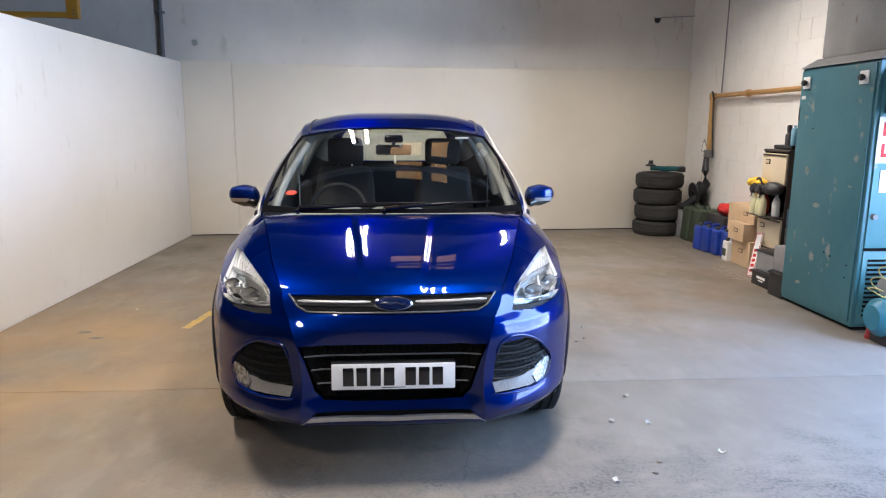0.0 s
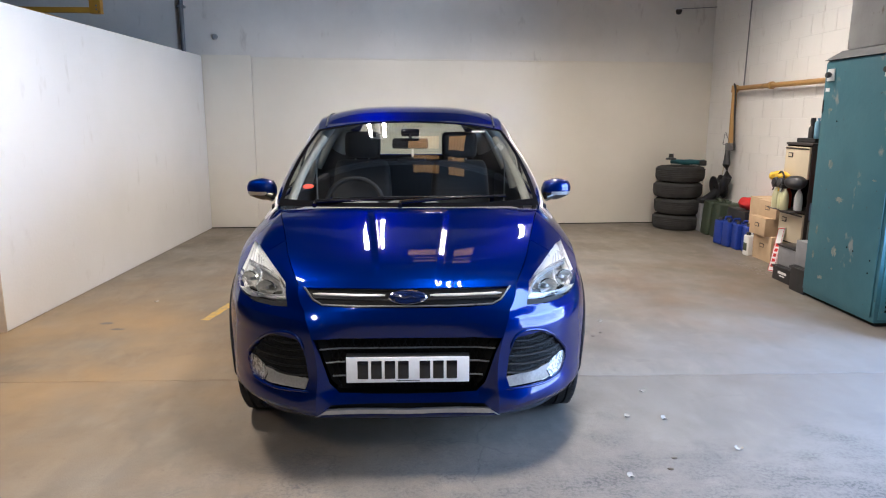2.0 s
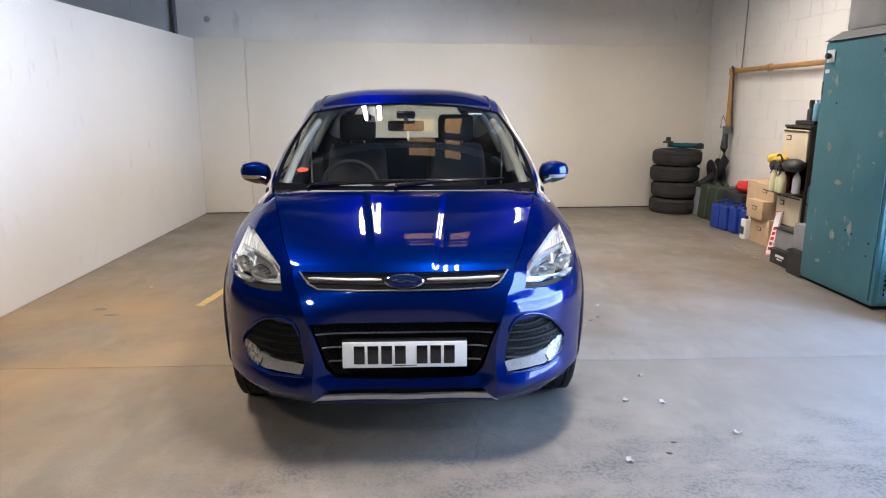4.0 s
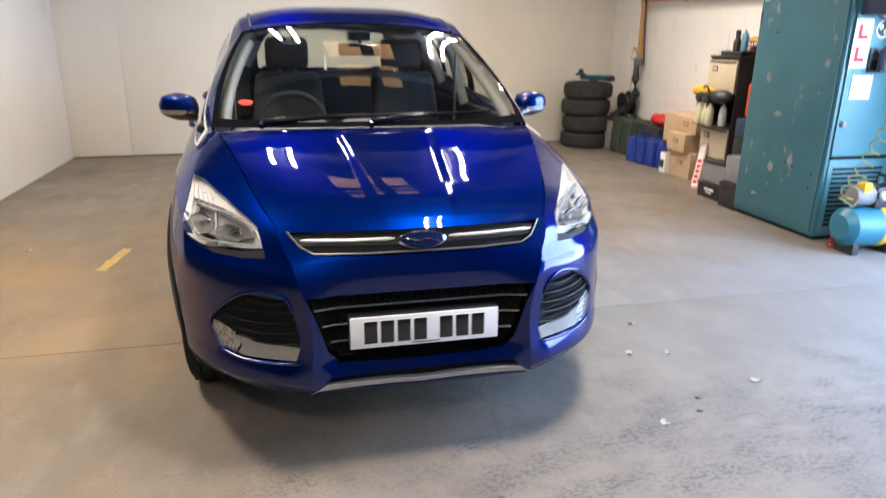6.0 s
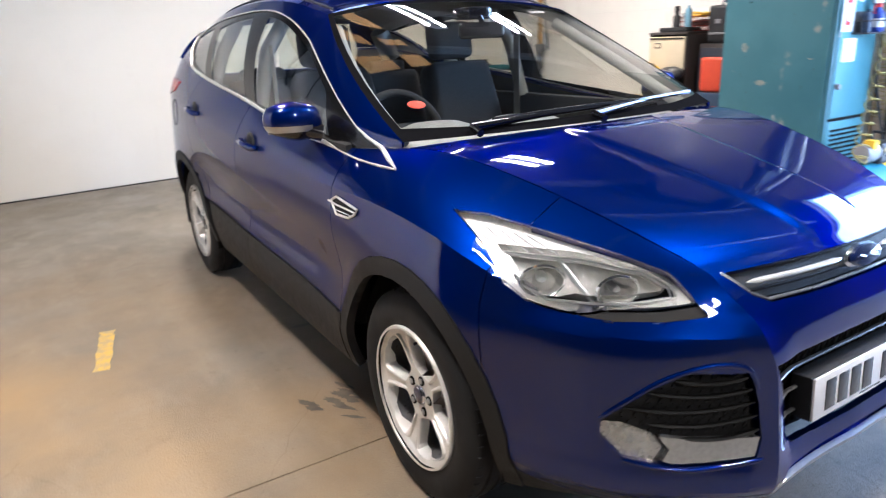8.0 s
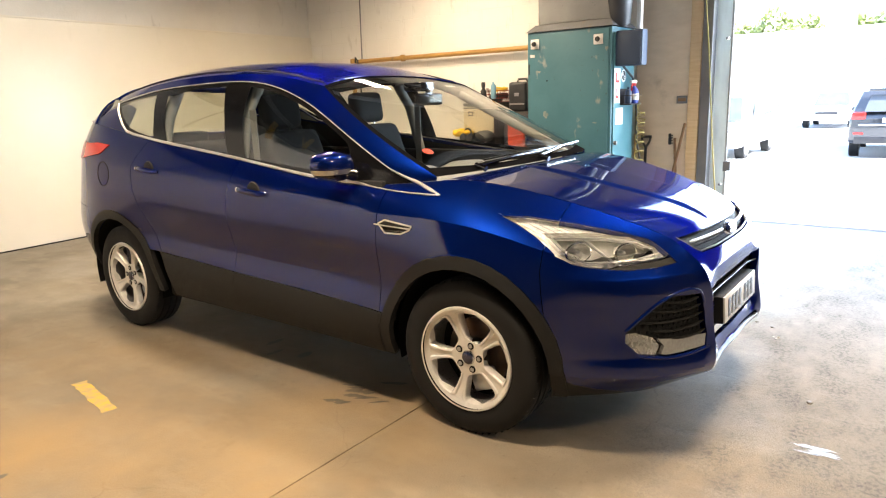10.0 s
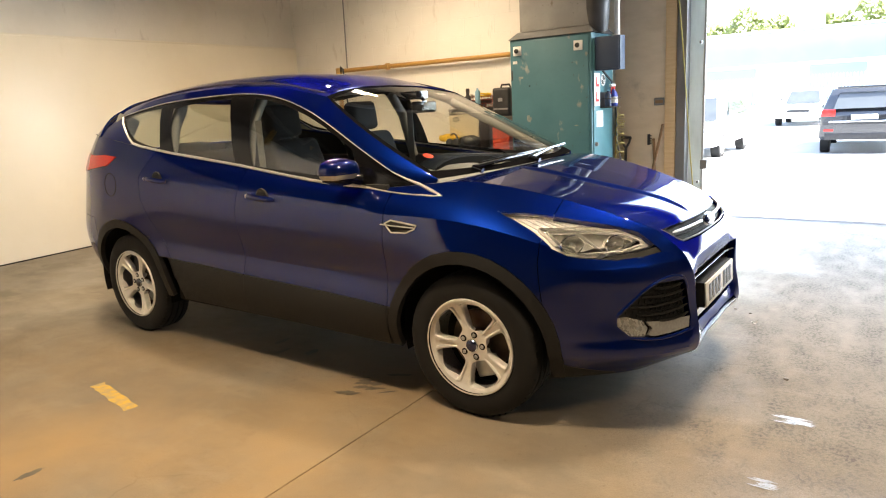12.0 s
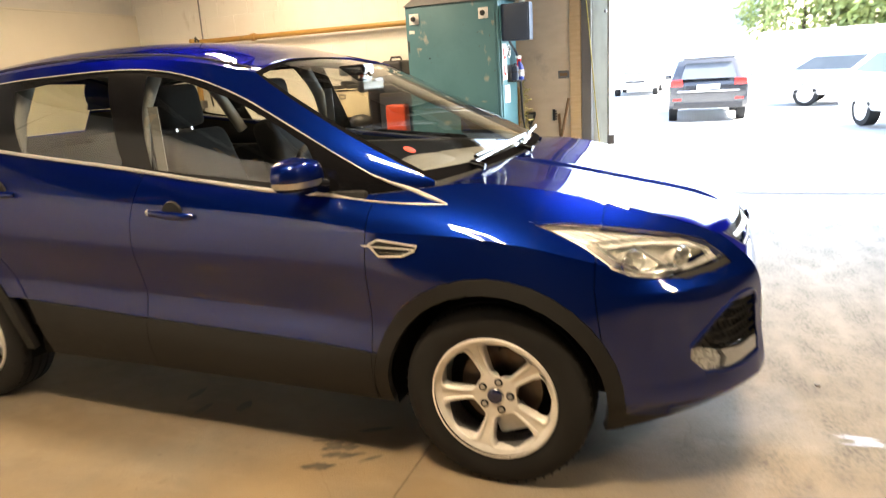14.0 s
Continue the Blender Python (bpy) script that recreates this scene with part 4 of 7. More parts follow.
part("front_bumper", rimmed(lifted(bumper), .03, .0016, ALONG_X0), PAINT, car, "glossy blue front bumper", smooth=11)
for sx in (1, -1):
    on = lambda c: c.x * sx > .3
    for ay in AXLES:
        ring = [f for f in picked(body, circle(ay, .345, .442, 36), "side", SIDE) if on(f.calc_center_median())]
        part("wheel_arch_trim", rimmed(lifted(ring, along=.006), .03, 0), BLACK_TRIM, car, "black plastic wheel arch trim")
    clad = picked(body, CLAD, "side", on)
    halves = [[f for f in clad if (c := f.calc_center_median()).y <= .445], [f for f in clad if inside(FRONT_DOOR, (c := f.calc_center_median()).y, c.z)],
              [f for f in clad if inside(REAR_DOOR, (c := f.calc_center_median()).y, c.z)]]
    for fs in halves:
        if fs:
            part("sill_cladding", rimmed(lifted(fs, along=.008), .02, .001), BLACK_TRIM, car, "black plastic sill cladding")
    for f in clad:
        f.tag = True
    tail_lamp = part("tail_lamp", rimmed(lifted(picked(body, TAIL_LAMP, "side", on), along=.004), .03, .001), RED_LENS, car, "red tail lamp")
    inner = picked(body, FRONT_DOOR, "side", on) + picked(body, REAR_DOOR, "side", on)
    part("door_card", lifted(inner, along=-.03), INTERIOR, car)
    for f in inner:
        f.tag = False
    part("lamp_lining", lifted([f for f in body.faces if on(c := f.calc_center_median()) and inside(TAIL_LAMP, c.y, c.z)], along=-.03), INTERIOR, car)
    door = part("front_door", rimmed(lifted(picked(body, FRONT_DOOR, "side", on))), PAINT, car, "glossy blue front door", smooth=12)
    rear_door = part("rear_door", rimmed(lifted(picked(body, REAR_DOOR, "side", on))), PAINT, car, "glossy blue rear door", smooth=12)
    fender = [f for f in body.faces if not f.tag and on(c := f.calc_center_median()) and c.y < .5]
    part("front_wing", rimmed(lifted(fender)), PAINT, car, "glossy blue front wing", smooth=12)
    if sx > 0:
        front_door_r, rear_door_r = door, rear_door
    else:
        front_door_l, rear_door_l = door, rear_door
part("rear_window", lifted(picked(body, LOW_GLASS, "front", lambda c: c.y > 3.1)), REAR_GLASS_TINT, car).visible_shadow = False
rear = [f for f in body.faces if not f.tag and inside(TAIL_BUMPER, (c := f.calc_center_median()).y, c.z)]
part("rear_bumper", rimmed(lifted(rear), skip=ALONG_X0), PAINT, car)
tail_faces = [f for f in body.faces if not f.tag]
part("rear_lining", lifted(tail_faces, along=-.03), INTERIOR, car)
part("rear_body", rimmed(lifted(tail_faces), skip=ALONG_X0), PAINT, car, "glossy blue rear quarter and tailgate")
from mathutils.bvhtree import BVHTree
SKIN = BVHTree.FromBMesh(body)


def on_front(x, z, out=0.0):
    """The place on the skin seen from the front."""
    hit = SKIN.ray_cast(Vector((x, -2, z)), Vector((0, 1, 0)))
    return Vector((x, hit[0].y - out, z)) if hit[0] else Vector((x, -.8, z))


def on_side(y, z, sx=-1, out=0.0):
    hit = SKIN.ray_cast(Vector((sx * 2, y, z)), Vector((-sx, 0, 0)))
    return Vector((hit[0].x + sx * out, y, z)) if hit[0] else Vector((sx * .86, y, z))


# hood, screen, roof, tail
part("bonnet", rimmed(grid_bm(hood_grid()), .015, .003), PAINT, car, "glossy blue bonnet with two creases")
ROOF = grid_bm(roof_grid())
part("roof", rimmed(ROOF, .01, 0), PAINT, car, "glossy blue roof panel")
shield = grid_bm(windscreen_grid())
FRIT_SIDE = [(float(p[0]) - .026, float(p[2]) + .006) for p in pillar(np.linspace(.07, .965, 12))]
FRIT = [(.4, 1.106), (0, 1.110), (-.4, 1.106)] + [(-x, z) for x, z in FRIT_SIDE] + [(-.30, 1.526), (0, 1.535), (.30, 1.526)] + FRIT_SIDE[::-1]
score(shield, FRIT, "front")
for f in shield.faces:
    f.tag = False
windscreen = part("windscreen", lifted(picked(shield, FRIT, "front")), SCREEN_GLASS, car, "clear curved windscreen")
windscreen.visible_shadow = False
part("screen_border", lifted([f for f in shield.faces if not f.tag]), FRIT_BLACK, windscreen)
shield.free()
tail = grid_bm(tail_grid())
TAIL_GLASS = [(-.60, 1.25), (-.58, 1.36), (-.47, 1.50), (0, 1.525), (.47, 1.50), (.58, 1.36), (.60, 1.25)]
score(tail, TAIL_GLASS, "front")
for f in tail.faces:
    f.tag = False
rear_window = part("rear_window", lifted(picked(tail, TAIL_GLASS, "front")), REAR_GLASS_TINT, car)
rear_window.visible_shadow = False
part("tailgate", rimmed(lifted([f for f in tail.faces if not f.tag])), PAINT, car)
tail.free()

# side glass and pillars
FRONT_GLASS = [(.60, 1.072), (1.0, 1.105), (1.40, 1.14), (1.455, 1.35), (1.475, 1.503), (1.37, 1.490), (1.26, 1.464), (1.08, 1.402), (.935, 1.340), (.805, 1.277), (.70, 1.218)]
REAR_GLASS = [(1.555, 1.156), (1.85, 1.183), (2.125, 1.212), (2.19, 1.37), (2.225, 1.478), (1.95, 1.505), (1.685, 1.512), (1.61, 1.35)]
QUARTER_GLASS = [(2.275, 1.238), (2.42, 1.262), (2.56, 1.295), (2.70, 1.365), (2.835, 1.437), (2.60, 1.467), (2.375, 1.486), (2.30, 1.35)]
DLO = [(.27, 1.035), (.50, 1.02), (2.50, 1.24), (2.585, 1.272), (2.72, 1.36), (2.885, 1.448), (2.62, 1.488), (2.40, 1.511), (2.0, 1.53), (1.685, 1.535), (1.45, 1.523), (1.25, 1.484), (1.03, 1.403), (.915, 1.354), (.70, 1.245), (.50, 1.138)]
house = grid_bm(glasshouse_grid(), both=True)
for outline in (FRONT_GLASS, REAR_GLASS, QUARTER_GLASS, DLO):
    score(house, outline, "side")
house.normal_update()
HOUSE = BVHTree.FromBMesh(house)
for f in house.faces:
    f.tag = False


def on_glass(y, z, sx=-1, out=0.0):
    hit = HOUSE.ray_cast(Vector((sx * 2, y, z)), Vector((-sx, 0, 0)))
    hit = hit if hit[0] else SKIN.ray_cast(Vector((sx * 2, y, z)), Vector((-sx, 0, 0)))
    return Vector((hit[0].x + sx * out, y, z)) if hit[0] else Vector((sx * .8, y, z))


for sx in (1, -1):
    on = lambda c: c.x * sx > 0
    fd, rd = (front_door_r, rear_door_r) if sx > 0 else (front_door_l, rear_door_l)
    for outline, owner, m, name in ((FRONT_GLASS, fd, SCREEN_GLASS, "door_window"), (REAR_GLASS, rd, PRIVACY_GLASS, "door_window"), (QUARTER_GLASS, car, PRIVACY_GLASS, "quarter_window")):
        w = part(name, lifted(picked(house, outline, "side", on), along=-.006), m, owner)
        w.visible_shadow = False
    part("window_pillar", lifted(picked(house, DLO, "side", on), along=-.002), PILLAR_BLACK, car, "gloss black window pillars")
    frame_faces = [f for f in house.faces if not f.tag and on(f.calc_center_median())]
    part("roof_pillar", rimmed(lifted(frame_faces), .01, 0), PAINT, car)
    part("pillar_lining", lifted(frame_faces, along=-.018), HEADLINER, car)
    # bright trim along the foot, the tail and the head of the windows
    foot = [on_glass(y, by_y(BELT_ROW[40:140], y)[2] + .004, sx, .004) for y in np.linspace(.62, 2.5, 40)]
    foot = [on_glass(y, z, sx, .004) for y, z in ((.29, 1.016), (.36, 1.020), (.43, 1.026), (.50, 1.034))] + foot
    tip = [on_glass(y, z, sx, .004) for y, z in ((2.585, 1.276), (2.65, 1.315), (2.72, 1.362), (2.80, 1.405), (2.87, 1.443))]
    part("window_trim", tube_bm(foot + tip, [.0028] * 4 + [.0065] * (len(foot) + len(tip) - 4), 6, flat=1.3), BRIGHT_TRIM, car, "bright chrome window trim")
    head = [on_glass(y, z, sx, .003) for y, z in spline([(.42, 1.102), (.70, 1.247), (1.03, 1.405), (1.25, 1.485), (1.45, 1.524), (1.7, 1.536), (2.0, 1.531), (2.4, 1.512), (2.87, 1.45)], np.linspace(0, 1, 40))]
    part("window_trim", tube_bm(head, .003, 6), BRIGHT_TRIM, car, "bright chrome window trim")
    horn = [on_glass(y, z, sx, .003) for y, z in ((.44, 1.113), (.37, 1.083), (.30, 1.057), (.22, 1.032), (.155, 1.013))]
    part("trim_finisher", tube_bm(horn, [.003, .0055, .008, .009, .003], 8, flat=1.0), BRIGHT_TRIM, car, "bright pointed trim at the pillar foot")
    part("trim_finisher", tube_bm([on_glass(y, z, sx, .003) for y, z in ((.155, 1.012), (.22, 1.013), (.29, 1.016))], [.003, .005, .004], 6), BRIGHT_TRIM, car, "bright pointed trim at the pillar foot")
    # wing mirror
    mirror = part("wing_mirror", tube_bm([(sx * .845, .60, 1.085), (sx * .90, .615, 1.10), (sx * .95, .63, 1.115)], [.03, .026, .02], 10), GLOSS_BLACK, car, "blue wing mirror with clear indicator strip")
    shell = bmesh.new()
    bmesh.ops.create_uvsphere(shell, u_segments=28, v_segments=18, radius=1)
    for v in shell.verts:
        c = v.co.copy()
        k = max(abs(c.x), abs(c.y), abs(c.z))
        c = c * (.62 + .38 / max(k, .5) * .78)
        c.y = c.y if c.y < .25 else .25 + (c.y - .25) * .2
        taper = 1 - .22 * max(c.x, 0)
        v.co = Vector((sx * (.925 + .105 * c.x), .665 + .085 * c.y + .018 * c.x, 1.128 + .074 * c.z * taper + .008 * c.x))
    if sx < 0:
        bmesh.ops.reverse_faces(shell, faces=shell.faces[:])
    LOW, HIGH = 1.097, 1.118
    for cut in (LOW, HIGH):
        bmesh.ops.bisect_plane(shell, geom=shell.faces[:] + shell.edges[:] + shell.verts[:], dist=1e-5, plane_co=(0, 0, cut), plane_no=(0, 0, 1))
    shell.normal_update()
    for f in shell.faces:
        f.tag = False
    strip_faces = [f for f in shell.faces if LOW < (c := f.calc_center_median()).z < HIGH and c.x * sx > .875 and c.y < .70]
    part("indicator_strip", lifted(strip_faces, along=.002), SATIN, mirror)
    under = [f for f in shell.faces if not f.tag and f.calc_center_median().z < LOW]
    part("mirror_underside", lifted(under), GLOSS_BLACK, mirror)
    part("mirror_shell", lifted([f for f in shell.faces if not f.tag]), PAINT, mirror)
    shell.free()
    part("mirror_glass", box_bm(sx * .93 - .075, sx * .93 + .075, .690, .694, 1.085, 1.178, .0015), MIRROR_FACE, mirror)
    # door handles
    for hy, hz, owner in ((1.255, .983, fd), (2.20, 1.060, rd)):
        scoop = lathe_bm([(.0, .004), (.03, .005), (.046, .001), (.05, -.006)], 24)
        p = on_side(hy, hz, sx, .001)
        bmesh.ops.transform(scoop, matrix=Matrix.Translation(p) @ Matrix.Rotation(radians(90 * sx), 4, "Y"), verts=scoop.verts[:])
        handle = part("door_handle", tube_bm([on_side(hy + .105, hz + .006, sx, .006), on_side(hy + .08, hz + .006, sx, .026), on_side(hy, hz + .001, sx, .034), on_side(hy - .08, hz - .006, sx, .026), on_side(hy - .105, hz - .008, sx, .006)], [.010, .013, .013, .013, .009], 10, flat=1.2), PAINT, owner, "body-coloured door handle with bright tip")
        part("handle_tip", tube_bm([on_side(hy + .110, hz + .006, sx, .010), on_side(hy + .090, hz + .006, sx, .026)], .011, 10), BRIGHT_TRIM, handle)
        part("handle_scoop", scoop, BLACK_TRIM, handle)
    # fuel filler flap on the driver's side
    if sx < 0:
        part("filler_flap", tube_bm([on_side(y, z, sx, .0005) for y, z in FILLER + FILLER[:1]], .0022, 5), DARK, car)
    # side vent
    outline = [(.415, .889), (.38, .906), (.235, .888), (.245, .872), (.29, .853), (.375, .850)]
    vent = part("side_vent", tube_bm([on_side(y, z, sx, .005) for y, z in outline + outline[:1]], .0042, 6), BRIGHT_TRIM, car, "chrome-framed side vent")
    fill = bmesh.new()
    fill.faces.new([fill.verts.new(on_side(y, z, sx, .003)) for y, z in outline])
    part("vent_mesh", fill, BLACK_TRIM, vent, smooth=0)
    part("vent_bar", tube_bm([on_side(.44, .885, sx, .004), on_side(.37, .882, sx, .008), on_side(.245, .877, sx, .006)], .0032, 6), BRIGHT_TRIM, vent)
    part("vent_bar", tube_bm([on_side(.375, .866, sx, .008), on_side(.27, .864, sx, .006)], .002, 6), CHROME, vent)
    # roof ditch
    part("roof_ditch", tube_bm([Vector(p) + Vector((0, 0, .001)) for p in roof_grid()[1:-2, 46 if sx > 0 else 2]], .006, 6), BLACK_TRIM, car)
house.free()

# grille bars, badge and plate
for sx in (1, -1):
    part("grille_bar", tube_bm([on_front(sx * x, .826 + .004 * math.cos(x * 3), .002) for x in np.linspace(.095, .405, 14)], [.004] + [.0085] * 12 + [.003], 8, flat=.7), BRIGHT_TRIM, upper_grille, "chrome grille bar")
    part("grille_rim", tube_bm([on_front(sx * x, z, -.006) for x, z in ((.447, .848), (.425, .826), (.404, .805), (.364, .787), (.20, .785), (0, .785))], .0040, 6), SLAT_GREY, upper_grille)
for z in (.845, .806):
    part("grille_slat", tube_bm([on_front(x, z, -.020) for x in np.linspace(-.40, .40, 24)], .005, 6), BLACK_TRIM, upper_grille)
badge = lathe_bm([(0, .012), (.8, .010), (.93, .004), (1.0, 0)], 40, Matrix.Diagonal((.083, .031, 1, 1)))
bmesh.ops.transform(badge, matrix=Matrix.Translation((0, -.806, .822)) @ Matrix.Rotation(radians(72), 4, "X"), verts=badge.verts[:])
oval = part("badge", badge, CHROME, car, "oval blue badge with chrome rim")
inner = lathe_bm([(0, .016), (.8, .014), (.9, .009)], 40, Matrix.Diagonal((.083, .031, 1, 1)))
bmesh.ops.transform(inner, matrix=Matrix.Translation((0, -.806, .822)) @ Matrix.Rotation(radians(72), 4, "X"), verts=inner.verts[:])
part("badge_field", inner, BADGE_BLUE, oval)
mark = bmesh.new()
add_tube(mark, [(-.052 + .0045 * k, .0035 * math.sin(k * .55), .0165) for k in range(24)], .0022, 5)
bmesh.ops.transform(mark, matrix=Matrix.Translation((0, -.806, .822)) @ Matrix.Rotation(radians(72), 4, "X"), verts=mark.verts[:])
part("badge_mark", mark, CHROME, oval)
for z in (.602, .541, .480):
    for sx in (1, -1):
        part("grille_slat", tube_bm([on_front(sx * x, z + .002, -.012) for x in np.linspace(.0 if z > .6 else .25, .322 + (z - .48) * .42, 10)], .0062, 8, flat=.55), SLAT_GREY, lower_grille, "dark grey grille slat")
mesh = bmesh.new()
for i in range(-13, 14):
    add_tube(mesh, [on_front(i * .028 + d, z, -.040) for d, z in ((-.05, .42), (0, .53), (.05, .64)) if abs(i * .028 + d) < .31 + (z - .42) * .3], .003, 4)
    add_tube(mesh, [on_front(i * .028 - d, z, -.040) for d, z in ((-.05, .42), (0, .53), (.05, .64)) if abs(i * .028 - d) < .31 + (z - .42) * .3], .003, 4)
tagged(part("grille_mesh", mesh, DARK, lower_grille), kind="stuff")
PLATE_LEAN = Matrix.Translation((0, -.868, .522)) @ Matrix.Rotation(radians(-3), 4, "X")
plate = part("number_plate", box_bm(-.26, .26, -.004, .004, -.0555, .0555, .003, PLATE_LEAN), PLATE_WHITE, car, "white number plate on a black carrier")
for k, x in enumerate((-.190, -.133, -.076, -.019, .072, .129, .186)):
    part("plate_bar", box_bm(x - .0225, x + .0225, -.0058, -.003, -.0392, .0392, .002, PLATE_LEAN), GLOSS_BLACK, plate)
part("plate_small_print", box_bm(-.05, .05, -.0056, -.003, -.048, -.045, 0, PLATE_LEAN), GLOSS_BLACK, plate)
part("plate_carrier", box_bm(-.262, .262, .004, .055, -.057, .057, .003, PLATE_LEAN), BLACK_TRIM, plate)

# intake ribs and honeycomb, lamp reflectors
for sx in (1, -1):
    for (x0, z0), (x1, z1) in (((.455, .628), (.600, .630)), ((.443, .596), (.652, .600)), ((.433, .562), (.692, .560)), ((.425, .527), (.650, .522)), ((.418, .492), (.590, .486))):
        part("intake_rib", tube_bm([on_front(sx * (x0 + (x1 - x0) * k), z0 + (z1 - z0) * k - .010 * math.sin(k * math.pi), -.010) for k in np.linspace(0, 1, 10)], [.003] + [.0085] * 8 + [.003], 6, flat=.6), BLACK_TRIM, car)
    brow = [(.44, .600)] + [(x + .004, z + .006) for x, z in POD[:5]]
    part("intake_surround", tube_bm([on_front(sx * x, z, .001) for x, z in spline(brow, np.linspace(0, 1, 30))], [.003] + [.006] * 28 + [.003], 10, flat=1.1), PAINT, car, "glossy blue rolled lip over the intake")
    part("fog_ledge", tube_bm([on_front(sx * x, z, .001) for x, z in spline([(.425, .424), (.52, .417), (.615, .417), (.700, .434)], np.linspace(0, 1, 20))], [.003] + [.006] * 18 + [.003], 10), PAINT, car, "glossy blue ledge under the fog lamp")
    comb = bmesh.new()
    for i in range(14):
        for j in range(9):
            x, z = .43 + i * .022 + (j % 2) * .011, .48 + j * .019
            if inside(POD, x, z) and not inside(FOG, x, z):
                add_lathe(comb, [(.0085, .003), (.0065, .003), (.0060, -.002)], 6, Matrix.Translation(on_front(sx * x, z, -.023)) @ Matrix.Rotation(radians(90), 4, "X"))
    tagged(part("intake_mesh", comb, BLACK_TRIM, car), kind="stuff")
    # two deep reflectors, a turn signal and a bright brow in each headlight
    for x, z, r, deep, yaw in ((.728, .820, .040, .080, 34), (.628, .812, .038, .058, 24)):
        p = on_front(sx * x, z, -deep)
        turn = Matrix.Translation(p) @ Matrix.Rotation(radians(sx * yaw), 4, "Z") @ Matrix.Rotation(radians(90), 4, "X") @ Matrix.Diagonal((1.22, .88, 1, 1))
        ref = part("lamp_reflector", lathe_bm([(r * 1.10, .032), (r * 1.04, .036), (r * .98, .030), (r * .80, .004), (r * .5, -.014), (r * .3, -.020), (0, -.022)], 14, turn), LAMP_FACET, car, smooth=8)
        part("lamp_ring", lathe_bm([(r * 1.16, .030), (r * 1.10, .038), (r * 1.02, .034)], 28, turn), CHROME, ref)
        part("lamp_bulb", lathe_bm([(0, .026), (r * .20, .024), (r * .26, .012), (r * .26, -.02)], 16, turn), SATIN, ref)
    for k in range(5):
        part("lamp_rib", tube_bm([on_front(sx * (.690 + .022 * k), .872 + .001 * k, -.020), on_front(sx * (.712 + .0175 * k), .905 + .004 * k, -.018)], .0022, 5), SATIN, car)
    part("lamp_divider", tube_bm([on_front(sx * x, z, -.024) for x, z in LAMP_BOX + LAMP_BOX[:1]], .004, 6), SATIN, car)
    part("lamp_divider", tube_bm([on_front(sx * .690, .862, -.035), on_front(sx * .688, .82, -.045), on_front(sx * .684, .776, -.035)], .006, 6), SATIN, car)

# underside and wheel wells
part("underbody", box_bm(-.56, .56, -.66, 3.3, .24, .34, .03), DARK, car)
part("floor_pan", box_bm(-.84, .84, .42, 2.25, .27, .36, .02), DARK, car)
for sx in (1, -1):
    for ay in AXLES:
        well = bmesh.new()
        arc = [(ay + .40 * math.cos(a), .345 + .40 * math.sin(a)) for a in np.linspace(radians(-14), radians(194), 26)]
        rows = [[well.verts.new((sx * x, y, z)) for y, z in arc] for x in (.83 if ay == 0 else .87, .52)]
        for k in range(25):
            well.faces.new((rows[0][k], rows[0][k + 1], rows[1][k + 1], rows[1][k]))
        well.faces.new(rows[1])
        part("wheel_well", well, DARK, car)
# inner walls of the cabin and the engine bay, dark
part("bulkhead", box_bm(-.62, .62, .18, .24, .34, .98, .01), DARK, car)
part("grille_backing", box_bm(-.45, .45, -.74, -.72, .36, .82, .01), DARK, car)
for sx in (1, -1):
    part("door_lining", box_bm(sx * .80 - .03, sx * .80 + .03, .45, 2.75, .40, 1.06, .02), INTERIOR, car)


